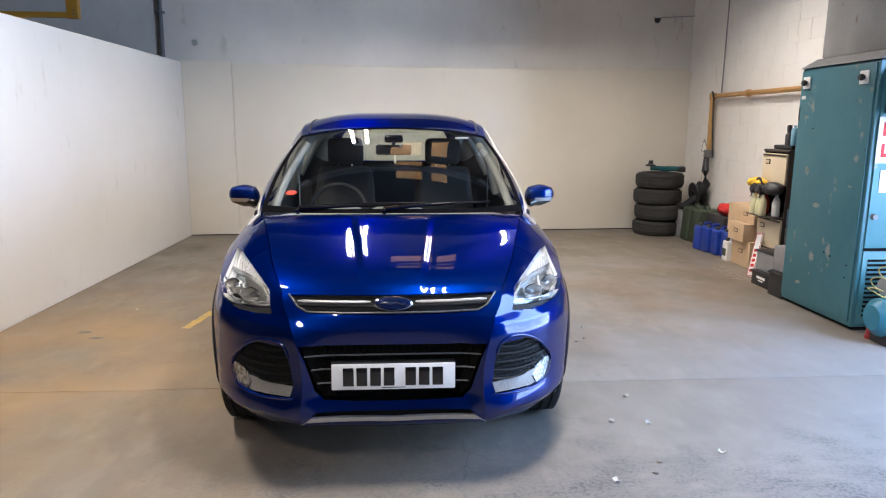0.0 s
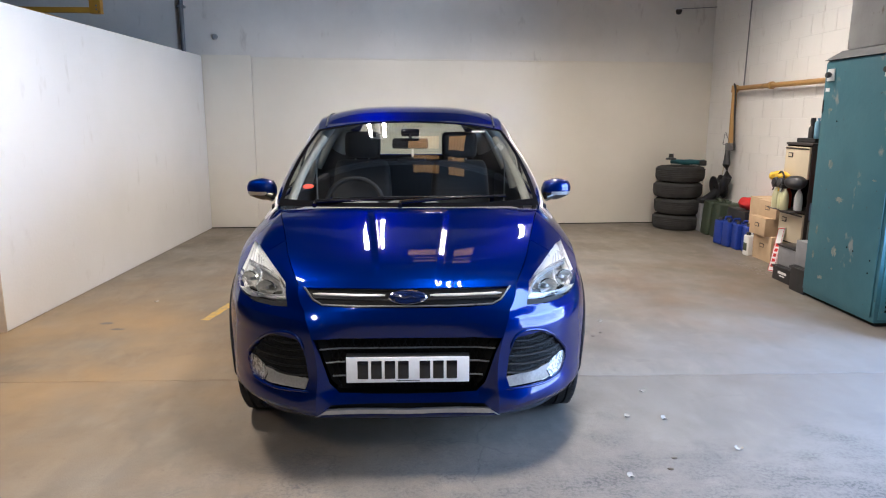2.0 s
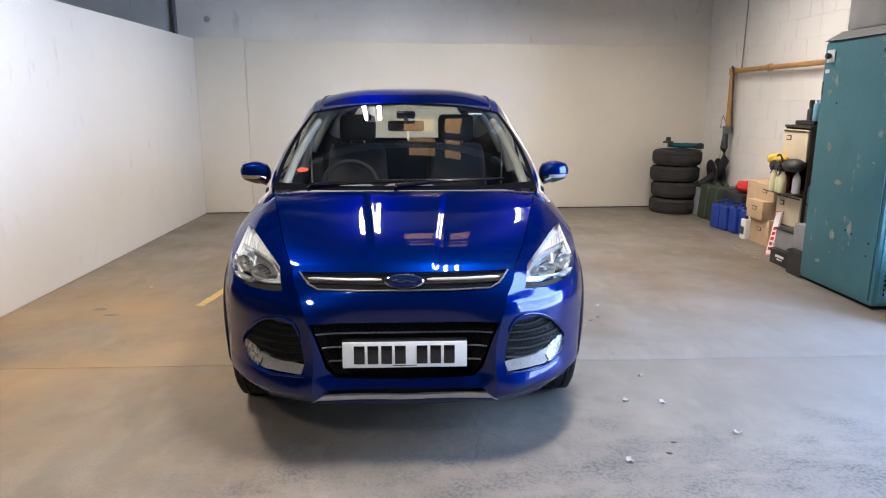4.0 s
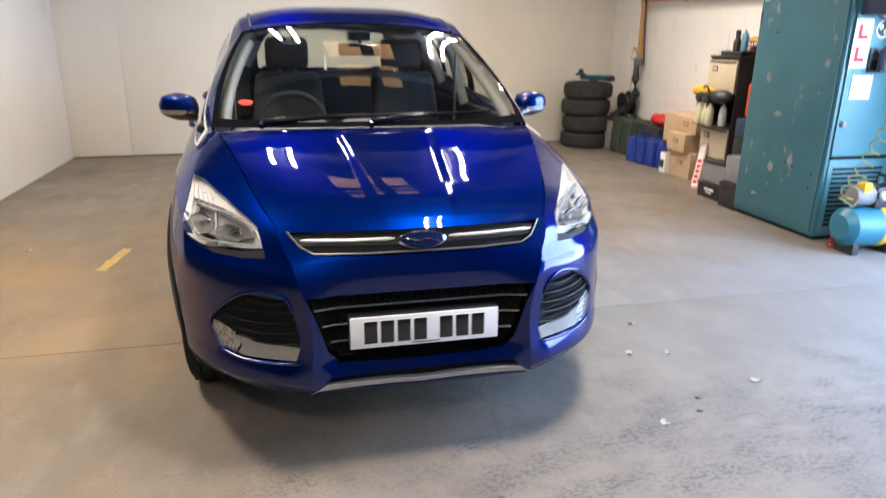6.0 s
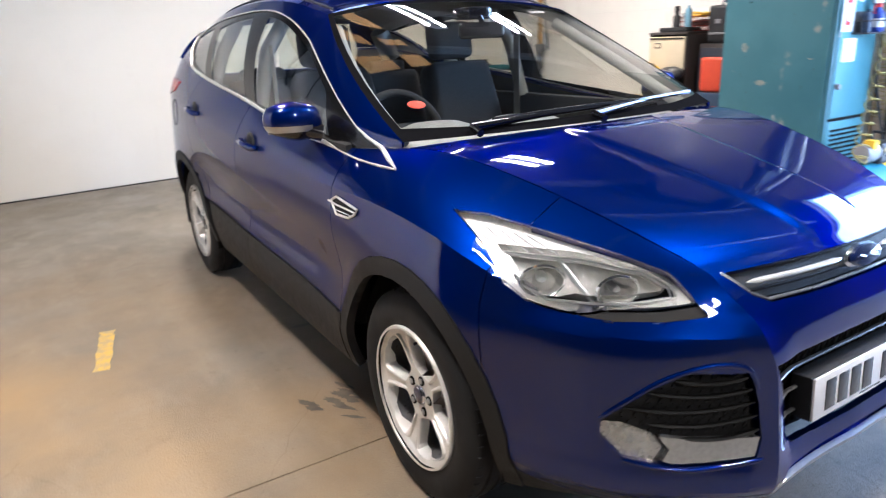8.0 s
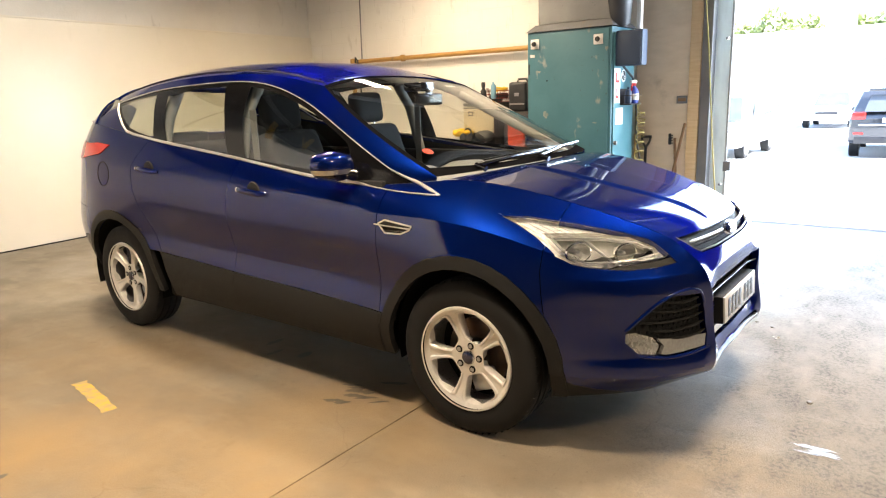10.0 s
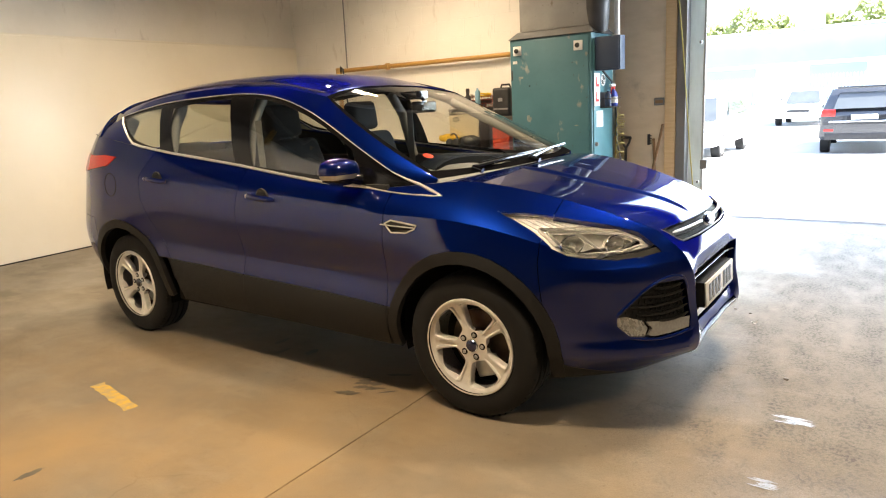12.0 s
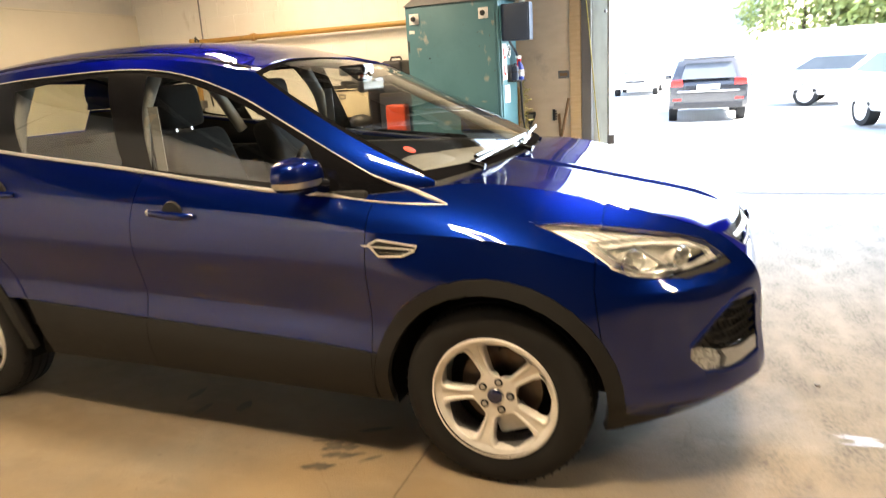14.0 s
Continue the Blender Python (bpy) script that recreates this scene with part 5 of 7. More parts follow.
# ---- wheels ----
def wheel_at(sx, ay):
    m = Matrix.Translation((sx * .775, ay, .338)) @ Matrix.Rotation(radians(90 * sx), 4, "Y")
    # axis z points outwards
    tyre_profile = [(.222, .092), (.232, .099), (.262, .106), (.295, .104), (.318, .096), (.332, .084), (.337, .070), (.338, .050), (.331, .046), (.331, .040), (.339, .036), (.340, .004), (.332, .002), (.332, -.004), (.340, -.008), (.339, -.036), (.331, -.040), (.331, -.046), (.338, -.050), (.334, -.085), (.300, -.112), (.235, -.104), (.222, -.09)]
    wheel = thing_part("wheel", m)
    tyre = part("tyre", lathe_bm(tyre_profile, 64), RUBBER, wheel, "black road tyre")
    tread = bmesh.new()
    for k in range(60):
        a = 2 * math.pi * k / 60
        for h0, h1 in ((.056, .086), (-.086, -.056)):
            add_box(tread, -.004, .004, -.0012, .0012, h0, h1, 0, Matrix.Rotation(a, 4, "Z") @ Matrix.Translation((.3338, 0, 0)))
    tagged(part("tread_block", tread, RUBBER, tyre, smooth=0), kind="stuff")
    rim_profile = [(.218, .106), (.226, .106), (.229, .098), (.224, .088), (.214, .084), (.207, .066)]
    # barrel coloured dark grey for the shade behind the spokes
    part("barrel", lathe_bm([(.207, .066), (.203, -.09), (.222, -.10)], 48), SLAT_GREY, wheel)
    part("rim", lathe_bm(rim_profile, 64), ALLOY, wheel, "silver alloy rim")
    # five double spokes round rounded windows, each spoke with a groove along its middle
    rings = [(.028, 0), (.060, 0), (.070, 0), (.076, 0), (.0775, 11), (.081, 18), (.087, 22.5), (.098, 24.5), (.115, 25), (.132, 25.3), (.150, 25.5), (.168, 25.5), (.184, 25), (.194, 23), (.200, 16), (.203, 0), (.210, 0), (.219, 0)]
    across = (0, .05, .14, .34, .46, .60, .80, 1)
    spokes = bmesh.new()
    for k in range(10):
        mid, hand = 2 * math.pi * (k // 2 + .5) / 5 + math.pi / 2 + .06, 1 if k % 2 else -1
        rows = []
        for r, w in rings:
            top, deep = np.interp(r, (.028, .08, .15, .20, .219), (.070, .072, .079, .089, .096)), np.interp(r, (.078, .10, .20, .214), (0, 1, 1, .3))
            row = []
            for u in across:
                a = mid + hand * radians(w + (36 - w) * u)
                row.append(spokes.verts.new((r * math.cos(a), r * math.sin(a), top + deep * np.interp(u, (0, .14, .34, .46, .60, 1), (-.007, 0, .002, .001, -.006, -.006)))))
            if w:
                row.insert(0, spokes.verts.new((row[0].co.x * .985, row[0].co.y * .985, row[0].co.z - .030)))
            rows.append(row)
        for a, b in zip(rows, rows[1:]):
            fa, fb = a[-8:], b[-8:]
            for i in range(7):
                spokes.faces.new((fa[i], fa[i + 1], fb[i + 1], fb[i]))
            if len(a) > 8 and len(b) > 8:
                spokes.faces.new((a[0], a[1], b[1], b[0]))
            elif len(a) > 8 or len(b) > 8:
                spokes.faces.new((a[0], a[1], b[0]) if len(a) > 8 else (a[0], b[1], b[0]))
    bmesh.ops.remove_doubles(spokes, verts=spokes.verts[:], dist=.0001)
    bmesh.ops.recalc_face_normals(spokes, faces=spokes.faces[:])
    if sum(f.normal.z for f in spokes.faces) < 0:
        bmesh.ops.reverse_faces(spokes, faces=spokes.faces[:])
    part("spokes", spokes, ALLOY, wheel, smooth=28)
    cap = part("hub_cap", lathe_bm([(0, .081), (.026, .079), (.031, .074), (.032, .066)], 32), CHROME, wheel)
    part("cap_oval", lathe_bm([(0, .0835), (.8, .0825), (1, .080)], 28, Matrix.Diagonal((.027, .027, 1, 1))), BADGE_BLUE, cap)
    for k in range(5):
        a = 2 * math.pi * (k + .5) / 5 + math.pi / 2 + .06
        seat = Matrix.Translation((.054 * math.cos(a), .054 * math.sin(a), 0))
        nut = part("wheel_nut", lathe_bm([(0, .078), (.007, .078), (.0095, .076), (.0095, .070)], 12, seat), SATIN, wheel)
        part("nut_pocket", lathe_bm([(0, .0745), (.0145, .0745), (.0155, .0725), (.0155, .069)], 16, seat), DARK, nut)
    part("brake_disc", lathe_bm([(0, .01), (.06, .01), (.065, -.005), (.150, -.005), (.150, -.03), (0, -.03)], 40), DISC, wheel, "rust-tinted brake disc")
    part("caliper", box_bm(.07, .165, -.06, .06, -.04, .025, .012, Matrix.Rotation(radians(200), 4, "Z")), SATIN, wheel)
    # black disc added to stand for the shade inside the wheel
    part("wheel_shade_disc", lathe_bm([(.0, -.034), (.205, -.034)], 40), DARK, wheel)
    part("valve", tube_bm([(.196, -.03, .07), (.190, -.03, .10)], .004, 6), RUBBER, wheel)
    return wheel


def thing_part(name, m):
    ob = new(name)
    ob.parent = car
    ob.matrix_basis = m
    return ob


first = wheel_at(-1, 0)
for sx, ay in ((-1, 2.69), (1, 0), (1, 2.69)):
    copy_thing(first, Matrix.Translation((sx * .775, ay, .338)) @ Matrix.Rotation(radians(90 * sx), 4, "Y") @ Matrix.Rotation(radians(0 if ay == 0 else 25), 4, "Z"))

# ---- wipers, mirror, stickers on the screen ----
def on_screen(x, z, out=0.004):
    g = windscreen_grid()
    k = np.argmin((g[..., 0] - x) ** 2 + (g[..., 2] - z) ** 2)
    p = Vector(g.reshape(-1, 3)[k])
    return Vector((x, p.y + (z - p.z) * 2.1 - out, z + out))


for (xa, za), (xb, zb) in (((-.52, 1.098), (.02, 1.118)), ((-.05, 1.102), (.36, 1.122))):
    base = on_screen(xa, za, .012)
    end = on_screen(xb, zb, .012)
    wiper = part("wiper", tube_bm([base + Vector((0, -.05, -.015)), base, (base + end) / 2 + Vector((0, -.012, .006)), end], [.014, .013, .010, .007], 8), GLOSS_BLACK, car, "black windscreen wiper")
    part("wiper_blade", tube_bm([base + Vector((.10, .02, .012)), (base + end) / 2 + Vector((.08, .004, .012)), end + Vector((.18, .012, .006))], .0085, 6), GLOSS_BLACK, wiper)
part("washer_jet", box_bm(-.265, -.245, -.14, -.12, 1.012, 1.026, .004), GLOSS_BLACK, car)
part("washer_jet", box_bm(.245, .265, -.14, -.12, 1.012, 1.026, .004), GLOSS_BLACK, car)
part("cowl", box_bm(-.66, .66, .10, .30, 1.02, 1.045, .01), BLACK_TRIM, car)
disc = lathe_bm([(0, .001), (.95, .001), (1, 0)], 24, Matrix.Diagonal((.034, .024, 1, 1)))
bmesh.ops.transform(disc, matrix=Matrix.Translation(on_screen(-.592, 1.185, -.012)) @ Matrix.Rotation(radians(28), 4, "X"), verts=disc.verts[:])
part("screen_sticker", disc, STICKER_RED, windscreen, "orange-red round sticker")
part("screen_label", box_bm(-.045, .045, -.012, .012, 0, .0012, 0, Matrix.Translation(on_screen(.457, 1.49, -.012)) @ Matrix.Rotation(radians(25), 4, "X")), PLATE_WHITE, windscreen)

# ---- interior ----
dash = bmesh.new()
for v in add_box(dash, -.70, .70, .30, .80, .70, 1.045, .07, segments=4):
    v.co.z += .02 * math.exp(-((v.co.x + .37) / .22) ** 2) - .05 * max(0, (v.co.y - .55) / .25) * (v.co.z > .9)
    v.co.y -= .10 * (1 - (v.co.x / .7) ** 2) * (v.co.y < .5)
dashboard = part("dashboard", dash, DASH, car, "dark grey dashboard")
part("instrument_hood", lathe_bm([(0, .05), (.10, .045), (.17, .02), (.19, -.02)], 28, Matrix.Translation((-.37, .62, 1.03)) @ Matrix.Diagonal((1, .7, .9, 1))), DASH, dashboard)
part("centre_hood", lathe_bm([(0, .06), (.12, .055), (.20, .02), (.22, -.02)], 28, Matrix.Translation((.02, .58, 1.02)) @ Matrix.Diagonal((1, .7, .8, 1))), DASH, dashboard)
ring = bmesh.new()
steer = Matrix.Translation((-.37, .87, 1.0)) @ Matrix.Rotation(radians(66), 4, "X")
add_tube(ring, [steer @ Vector((.185 * math.cos(a), .185 * math.sin(a), 0)) for a in np.linspace(0, 2 * math.pi, 40)], .016, 10, False)
wheel_ring = part("steering_wheel", ring, INTERIOR, car, "black steering wheel")
hub_bm = bmesh.new()
add_box(hub_bm, -.07, .07, -.06, .05, -.03, .02, .02, steer)
for a in (0, math.pi, -math.pi / 2):
    add_tube(hub_bm, [steer @ Vector((.05 * math.cos(a), .05 * math.sin(a), -.005)), steer @ Vector((.18 * math.cos(a), .18 * math.sin(a), 0))], .016, 8)
part("steering_hub", hub_bm, INTERIOR, wheel_ring)


def seat(x, y, w, name="seat"):
    """A seat with cushion, leaning back and headrest."""
    cush = part(name, box_bm(x - w / 2, x + w / 2, y - .30, y + .24, .52, .70, .06, segments=3), INTERIOR, car, "charcoal cloth car seat")
    back = box_bm(-w / 2, w / 2, -.07, .07, 0, .66, .06, Matrix.Translation((x, y + .22, .62)) @ Matrix.Rotation(radians(-18), 4, "X"), 3)
    for v in back.verts:
        k = max(0, (v.co.z - 1.0) / .25)
        v.co.x = x + (v.co.x - x) * (1 - .22 * k)
    part("seat_back", back, INTERIOR, cush)
    rest = box_bm(-.135, .135, -.05, .05, 0, .20, .05, Matrix.Translation((x, y + .45, 1.265)) @ Matrix.Rotation(radians(-8), 4, "X"), 3)
    part("headrest", rest, INTERIOR, cush)
    for d in (-.05, .05):
        part("headrest_post", tube_bm([(x + d, y + .43, 1.20), (x + d, y + .45, 1.30)], .006, 6), CHROME, cush)


seat(-.37, 1.18, .50)
seat(.37, 1.18, .50)
bench = part("rear_bench", box_bm(-.64, .64, 1.85, 2.38, .55, .72, .06, segments=3), INTERIOR, car, "charcoal cloth rear bench")
part("bench_back", box_bm(-.64, .64, -.08, .08, 0, .58, .06, Matrix.Translation((0, 2.36, .62)) @ Matrix.Rotation(radians(-16), 4, "X"), 3), INTERIOR, bench)
for x in (-.42, 0, .42):
    part("headrest", box_bm(x - .13, x + .13, 2.47, 2.56, 1.155, 1.25 if x else 1.22, .035, segments=3), INTERIOR, bench)
part("load_floor", box_bm(-.66, .66, 2.5, 3.3, .70, .74, .01), INTERIOR, car)
part("parcel_shelf", box_bm(-.66, .66, 2.62, 3.15, 1.05, 1.075, .01), INTERIOR, car)
g = roof_grid() * np.array((.95, 1, 1)) - np.array((0, 0, .03))
part("headlining", grid_bm(g[3:-3]), HEADLINER, car, "light grey headlining")
for sx in (1, -1):
    for pts, r in (([(sx * p[0] - sx * .050, p[1] + .045, p[2] - .040) for p in pillar(np.linspace(.06, .95, 10))], .026), ([(sx * .78, 1.51, 1.05), (sx * .70, 1.53, 1.35), (sx * .59, 1.54, 1.50)], .034), ([(sx * .80, 2.20, 1.15), (sx * .70, 2.26, 1.36), (sx * .60, 2.29, 1.50)], .035), ([(sx * .70, 2.95, 1.25), (sx * .60, 2.92, 1.44)], .07)):
        part("pillar_lining", tube_bm(pts, r, 10), HEADLINER, car)
    part("seat_belt", box_bm(sx * .70 - .002, sx * .70 + .002, 1.44, 1.49, .7, 1.38, 0, None), DASH, car)
rear_view = part("rear_view_mirror", box_bm(-.115, .115, .80, .83, 1.372, 1.438, .018, segments=3), GLOSS_BLACK, car, "black rear-view mirror")
part("mirror_stem", tube_bm([(0, .80, 1.42), (0, .84, 1.475)], .012, 8), GLOSS_BLACK, rear_view)
part("sensor_box", box_bm(-.06, .06, .82, .95, 1.45, 1.50, .015), GLOSS_BLACK, car)
body.free()
# ---- heater and the things along the east wall ----
heater = thing("heater_cabinet", "tall teal enamelled warm-air heater cabinet, chipped and scuffed", "heater")
hb = box_bm(3.53, 4.12, 1.235, 2.19, .03, 2.05, .012)
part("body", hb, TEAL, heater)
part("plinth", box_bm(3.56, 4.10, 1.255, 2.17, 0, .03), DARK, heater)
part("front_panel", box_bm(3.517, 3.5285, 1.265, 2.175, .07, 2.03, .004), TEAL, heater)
top = bmesh.new()
a = [top.verts.new(p) for p in ((3.51, 1.215, 2.052), (4.13, 1.215, 2.052), (4.13, 2.20, 2.052), (3.51, 2.20, 2.052))]
b = [top.verts.new(p) for p in ((3.62, 1.295, 2.13), (4.10, 1.295, 2.13), (4.10, 2.14, 2.13), (3.62, 2.14, 2.13))]
top.faces.new(b)
for i in range(4):
    top.faces.new((a[i], a[(i + 1) % 4], b[(i + 1) % 4], b[i]))
part("sloped_cap", top, STEEL, heater, "dusty dark sloped cap", smooth=0)
part("flue", tube_bm([(3.66, 1.21, ROOF_Z - .01), (3.655, 1.21, 2.5), (3.665, 1.215, 2.3), (3.70, 1.225, 2.17), (3.74, 1.235, 2.08)], [.125, .125, .120, .105, .09], 20), DARK_SHEET, heater, "dark sheet metal flue bending down behind the box")
part("duct", box_bm(3.64, 4.14, 1.30, 2.12, 2.135, ROOF_Z - .01, .012), GREY_SHEET, heater, "grey sheet metal duct")
for y in (1.375, 2.09):
    latch = part("latch_plate", box_bm(3.508, 3.516, y - .05, y + .05, 1.88, 1.98, .004), WHITE_PAPER, heater)
    part("latch_knob", lathe_bm([(0, .04), (.02, .038), (.026, .02), (.018, 0)], 16, Matrix.Translation((3.508, y, 1.93)) @ Matrix.Rotation(radians(-90), 4, "Y")), BLACK_PLASTIC, latch)
CHIPPED = surface("bare_primer_patch", (.30, .31, .27), (.16, .21, .21), scale=26, rough=.85, contrast=.16)
for k, (y, z, ry, rz) in enumerate(((2.05, 1.645, .032, .017), (1.965, 1.20, .035, .045), (1.80, .915, .062, .030), (2.058, .63, .018, .065), (2.07, .40, .018, .045), (1.79, .485, .04, .048), (1.94, .23, .045, .018), (1.795, .336, .014, .016), (1.225 + .06, 1.835, .02, .026), (1.40, 1.108, .03, .012))):
    random.seed(900 + k)
    patch = bmesh.new()
    patch.faces.new([patch.verts.new((3.5162, y + ry * math.cos(t) * random.uniform(.35, 1.15), z + rz * math.sin(t) * random.uniform(.35, 1.15))) for t in np.linspace(0, 2 * math.pi, 27)[:-1]])
    part("paint_chip", patch, CHIPPED, heater, "pale patch where the enamel is chipped", smooth=0)
part("name_label", box_bm(3.5145, 3.5165, 2.095, 2.15, 1.795, 1.825), WHITE_PAPER, heater)
part("door_slot", box_bm(3.5135, 3.5165, 2.155, 2.172, 1.62, 1.73, .002), BLACK_PLASTIC, heater)
for y, z in ((1.55, .535), (1.34, .50), (1.35, .40), (1.63, .55), (1.95, 1.55)):
    part("screw", lathe_bm([(0, .004), (.006, .003), (.008, 0)], 10, Matrix.Translation((3.517, y, z)) @ Matrix.Rotation(radians(-90), 4, "Y")), DARK, heater)
# panels facing the vehicle door take the lightened enamel
part("side_panel", box_bm(3.56, 4.09, 1.221, 1.233, .66, 1.99, .004), TEAL_DAYLIT, heater)
part("door_seam", box_bm(3.56, 4.09, 1.225, 1.234, .635, .655), DARK, heater)
louvre = part("louvre_panel", box_bm(3.56, 4.09, 1.225, 1.234, .06, .63, .003), TEAL_DAYLIT, heater)
for k in range(13):
    part("louvre_slot", box_bm(3.60, 4.05, 1.217, 1.2245, .12 + k * .036, .138 + k * .036, .002), DARK, louvre)
part("switch", lathe_bm([(0, .03), (.02, .028), (.024, 0)], 14, Matrix.Translation((3.60, 1.221, .90)) @ Matrix.Rotation(radians(90), 4, "X")), GREY_PLASTIC, heater)

control = thing("control_box", "dark blue control box on the heater's side", "control box")
part("case", box_bm(3.58, 3.72, .945, 1.22, 1.66, 2.0, .014), NAVY, control)
part("lid", box_bm(3.570, 3.579, .96, 1.17, 1.675, 1.985, .004), NAVY, control)
part("conduit", tube_bm([(3.86, 1.085, 1.96), (3.86, 1.085, 3.2), (3.86, 1.085, ROOF_Z - .02)], .030, 12), FITTING, control)
part("conduit", tube_bm([(3.70, 1.18, 1.66), (3.98, 1.19, 1.55), (4.06, 1.19, 1.4), (4.10, 1.185, 1.2), (4.08, 1.17, .9), (4.14, 1.15, .7), (3.98, 1.0, .45)], .012, 8), BLACK_PLASTIC, control)

sheet = thing("poster", "white sheet with two red letters taped to the heater", "poster")
part("paper", box_bm(3.555, 3.705, 1.214, 1.2165, 1.30, 1.64, 0), WHITE_PAPER, sheet)
for z in (1.345, 1.50):
    part("red_letter", box_bm(3.59, 3.615, 1.212, 1.2135, z, z + .10), RED_PRINT, sheet)
    part("red_letter", box_bm(3.616, 3.67, 1.212, 1.2135, z, z + .028), RED_PRINT, sheet)
note = thing("notice", "white paper notice on the heater's side", "paper")
part("paper", box_bm(3.61, 3.79, 1.214, 1.2165, 1.08, 1.25), WHITE_PAPER, note)
badge = thing("round_sticker", "round black and white sticker on the heater's side", "sticker")
turned = Matrix.Translation((3.80, 1.2205, 1.57)) @ Matrix.Rotation(radians(90), 4, "X")
part("disc", lathe_bm([(0, .003), (.062, .003), (.064, 0)], 28, turned), BLACK_PLASTIC, badge)
part("ring", lathe_bm([(.063, .0038), (.050, .0038)], 28, turned), WHITE_PAPER, badge)
for dx, dz in ((-.022, .016), (.022, -.016)):
    part("mark", lathe_bm([(.019, .0045), (.008, .0045)], 16, turned @ Matrix.Translation((dx, dz, 0))), WHITE_PAPER, badge)
holder = thing("wall_holder", "black wire holder screwed to the heater's side", "holder")
part("tray", box_bm(3.72, 4.0, 1.10, 1.215, 1.275, 1.287, .004), BLACK_PLASTIC, holder)
part("front_rim", tube_bm([(3.72, 1.215, 1.37), (3.72, 1.10, 1.37), (4.0, 1.10, 1.37), (4.0, 1.215, 1.37)], .005, 6), BLACK_PLASTIC, holder)
part("back_plate", box_bm(3.72, 4.0, 1.209, 1.219, 1.275, 1.44, .003), BLACK_PLASTIC, holder)
spray = thing("spray_bottle", "blue spray bottle with a white and red trigger in a holder", "spray bottle")
at = Matrix.Translation((3.92, 1.150, 1.288)) @ Matrix.Diagonal((1.3, 1.2, 1.15, 1))
part("bottle", lathe_bm([(0, 0), (.036, 0), (.040, .008), (.040, .10), (.032, .125), (.014, .148), (.013, .16), (0, .16)], 20, at), BLUE_CAN, spray)
part("label_band", lathe_bm([(.0405, .03), (.0405, .085)], 20, at), WHITE_PAPER, spray)
part("collar", lathe_bm([(.018, .155), (.018, .178), (0, .18)], 14, at), RED_PRINT, spray)
part("trigger_head", box_bm(3.84, 3.96, 1.134, 1.166, 1.493, 1.522, .008), WHITE_PAPER, spray)
part("trigger", tube_bm([(3.88, 1.150, 1.494), (3.860, 1.150, 1.46), (3.866, 1.150, 1.42)], .008, 6), RED_PRINT, spray)
can = thing("aerosol_can", "small dark blue can in the holder", "can")
part("can_body", lathe_bm([(0, 0), (.032, 0), (.034, .006), (.034, .12), (.022, .14), (.012, .142), (.012, .165), (0, .165)], 18, Matrix.Translation((3.79, 1.157, 1.288))), NAVY, can)

comp = thing("air_compressor", "small blue air compressor with yellow coiled hose", "compressor")
part("tank", lathe_bm([(0, -.26), (.09, -.25), (.14, -.20), (.15, 0), (.14, .20), (.09, .25), (0, .26)], 28, Matrix.Translation((3.71, .93, .20)) @ Matrix.Rotation(radians(90), 4, "Y")), surface("compressor_blue", (.03, .16, .24), (.04, .19, .28), scale=6, rough=.4), comp)
part("label_band", lathe_bm([(.1515, .02), (.1515, .10)], 28, Matrix.Translation((3.71, .93, .20)) @ Matrix.Rotation(radians(90), 4, "Y")), YELLOW_CLOTH, comp)
for dx in (-.15, .15):
    part("foot", box_bm(3.71 + dx - .03, 3.71 + dx + .03, .84, 1.02, 0, .09, .01), BLACK_PLASTIC, comp)
part("pump", box_bm(3.66, 3.88, .85, 1.02, .34, .50, .03), BLACK_PLASTIC, comp)
part("motor_cowl", lathe_bm([(0, .11), (.06, .10), (.075, .06), (.075, -.06)], 20, Matrix.Translation((3.62, .93, .43)) @ Matrix.Rotation(radians(-90), 4, "Y")), GREY_PLASTIC, comp)
part("pressure_switch", box_bm(3.55, 3.62, .86, .94, .46, .53, .01), YELLOW_CLOTH, comp)
part("gauge", lathe_bm([(0, .02), (.026, .02), (.03, .012), (.03, -.01), (0, -.01)], 18, Matrix.Translation((3.70, .835, .44)) @ Matrix.Rotation(radians(90), 4, "X")), FITTING, comp)
part("grip", tube_bm([(3.80, .86, .48), (3.80, .86, .56), (3.80, 1.0, .56), (3.80, 1.0, .48)], .012, 8), BLACK_PLASTIC, comp)
low_end, top_end = Vector((3.42, .90, .40)), Vector((4.06, 1.12, 1.26))
along = (top_end - low_end).normalized()
side_a = along.cross(Vector((0, 1, 0))).normalized()
side_b = along.cross(side_a)
coil = [low_end + (top_end - low_end) * k / 150 + (side_a * math.cos(k * .42) + side_b * math.sin(k * .42)) * (.052 - .0001 * k) + Vector((0, 0, -.05 * math.sin(math.pi * k / 150))) for k in range(151)]
part("coiled_hose", tube_bm([Vector((3.60, .90, .46)), Vector((3.50, .88, .36))] + coil, .0050, 6), CORD_YELLOW, comp, "faded yellow coiled air hose")
bottle = thing("red_bottle", "small red bottle jack on the floor beside the heater", "jack")
part("jack_body", lathe_bm([(0, .20), (.015, .20), (.018, .13), (.030, .12), (.034, .03), (.040, .025), (.040, 0), (0, 0)], 20, Matrix.Translation((3.565, 1.05, 0))), surface("dull_red_enamel", (.30, .018, .02), (.22, .014, .015), scale=20, rough=.5), bottle)

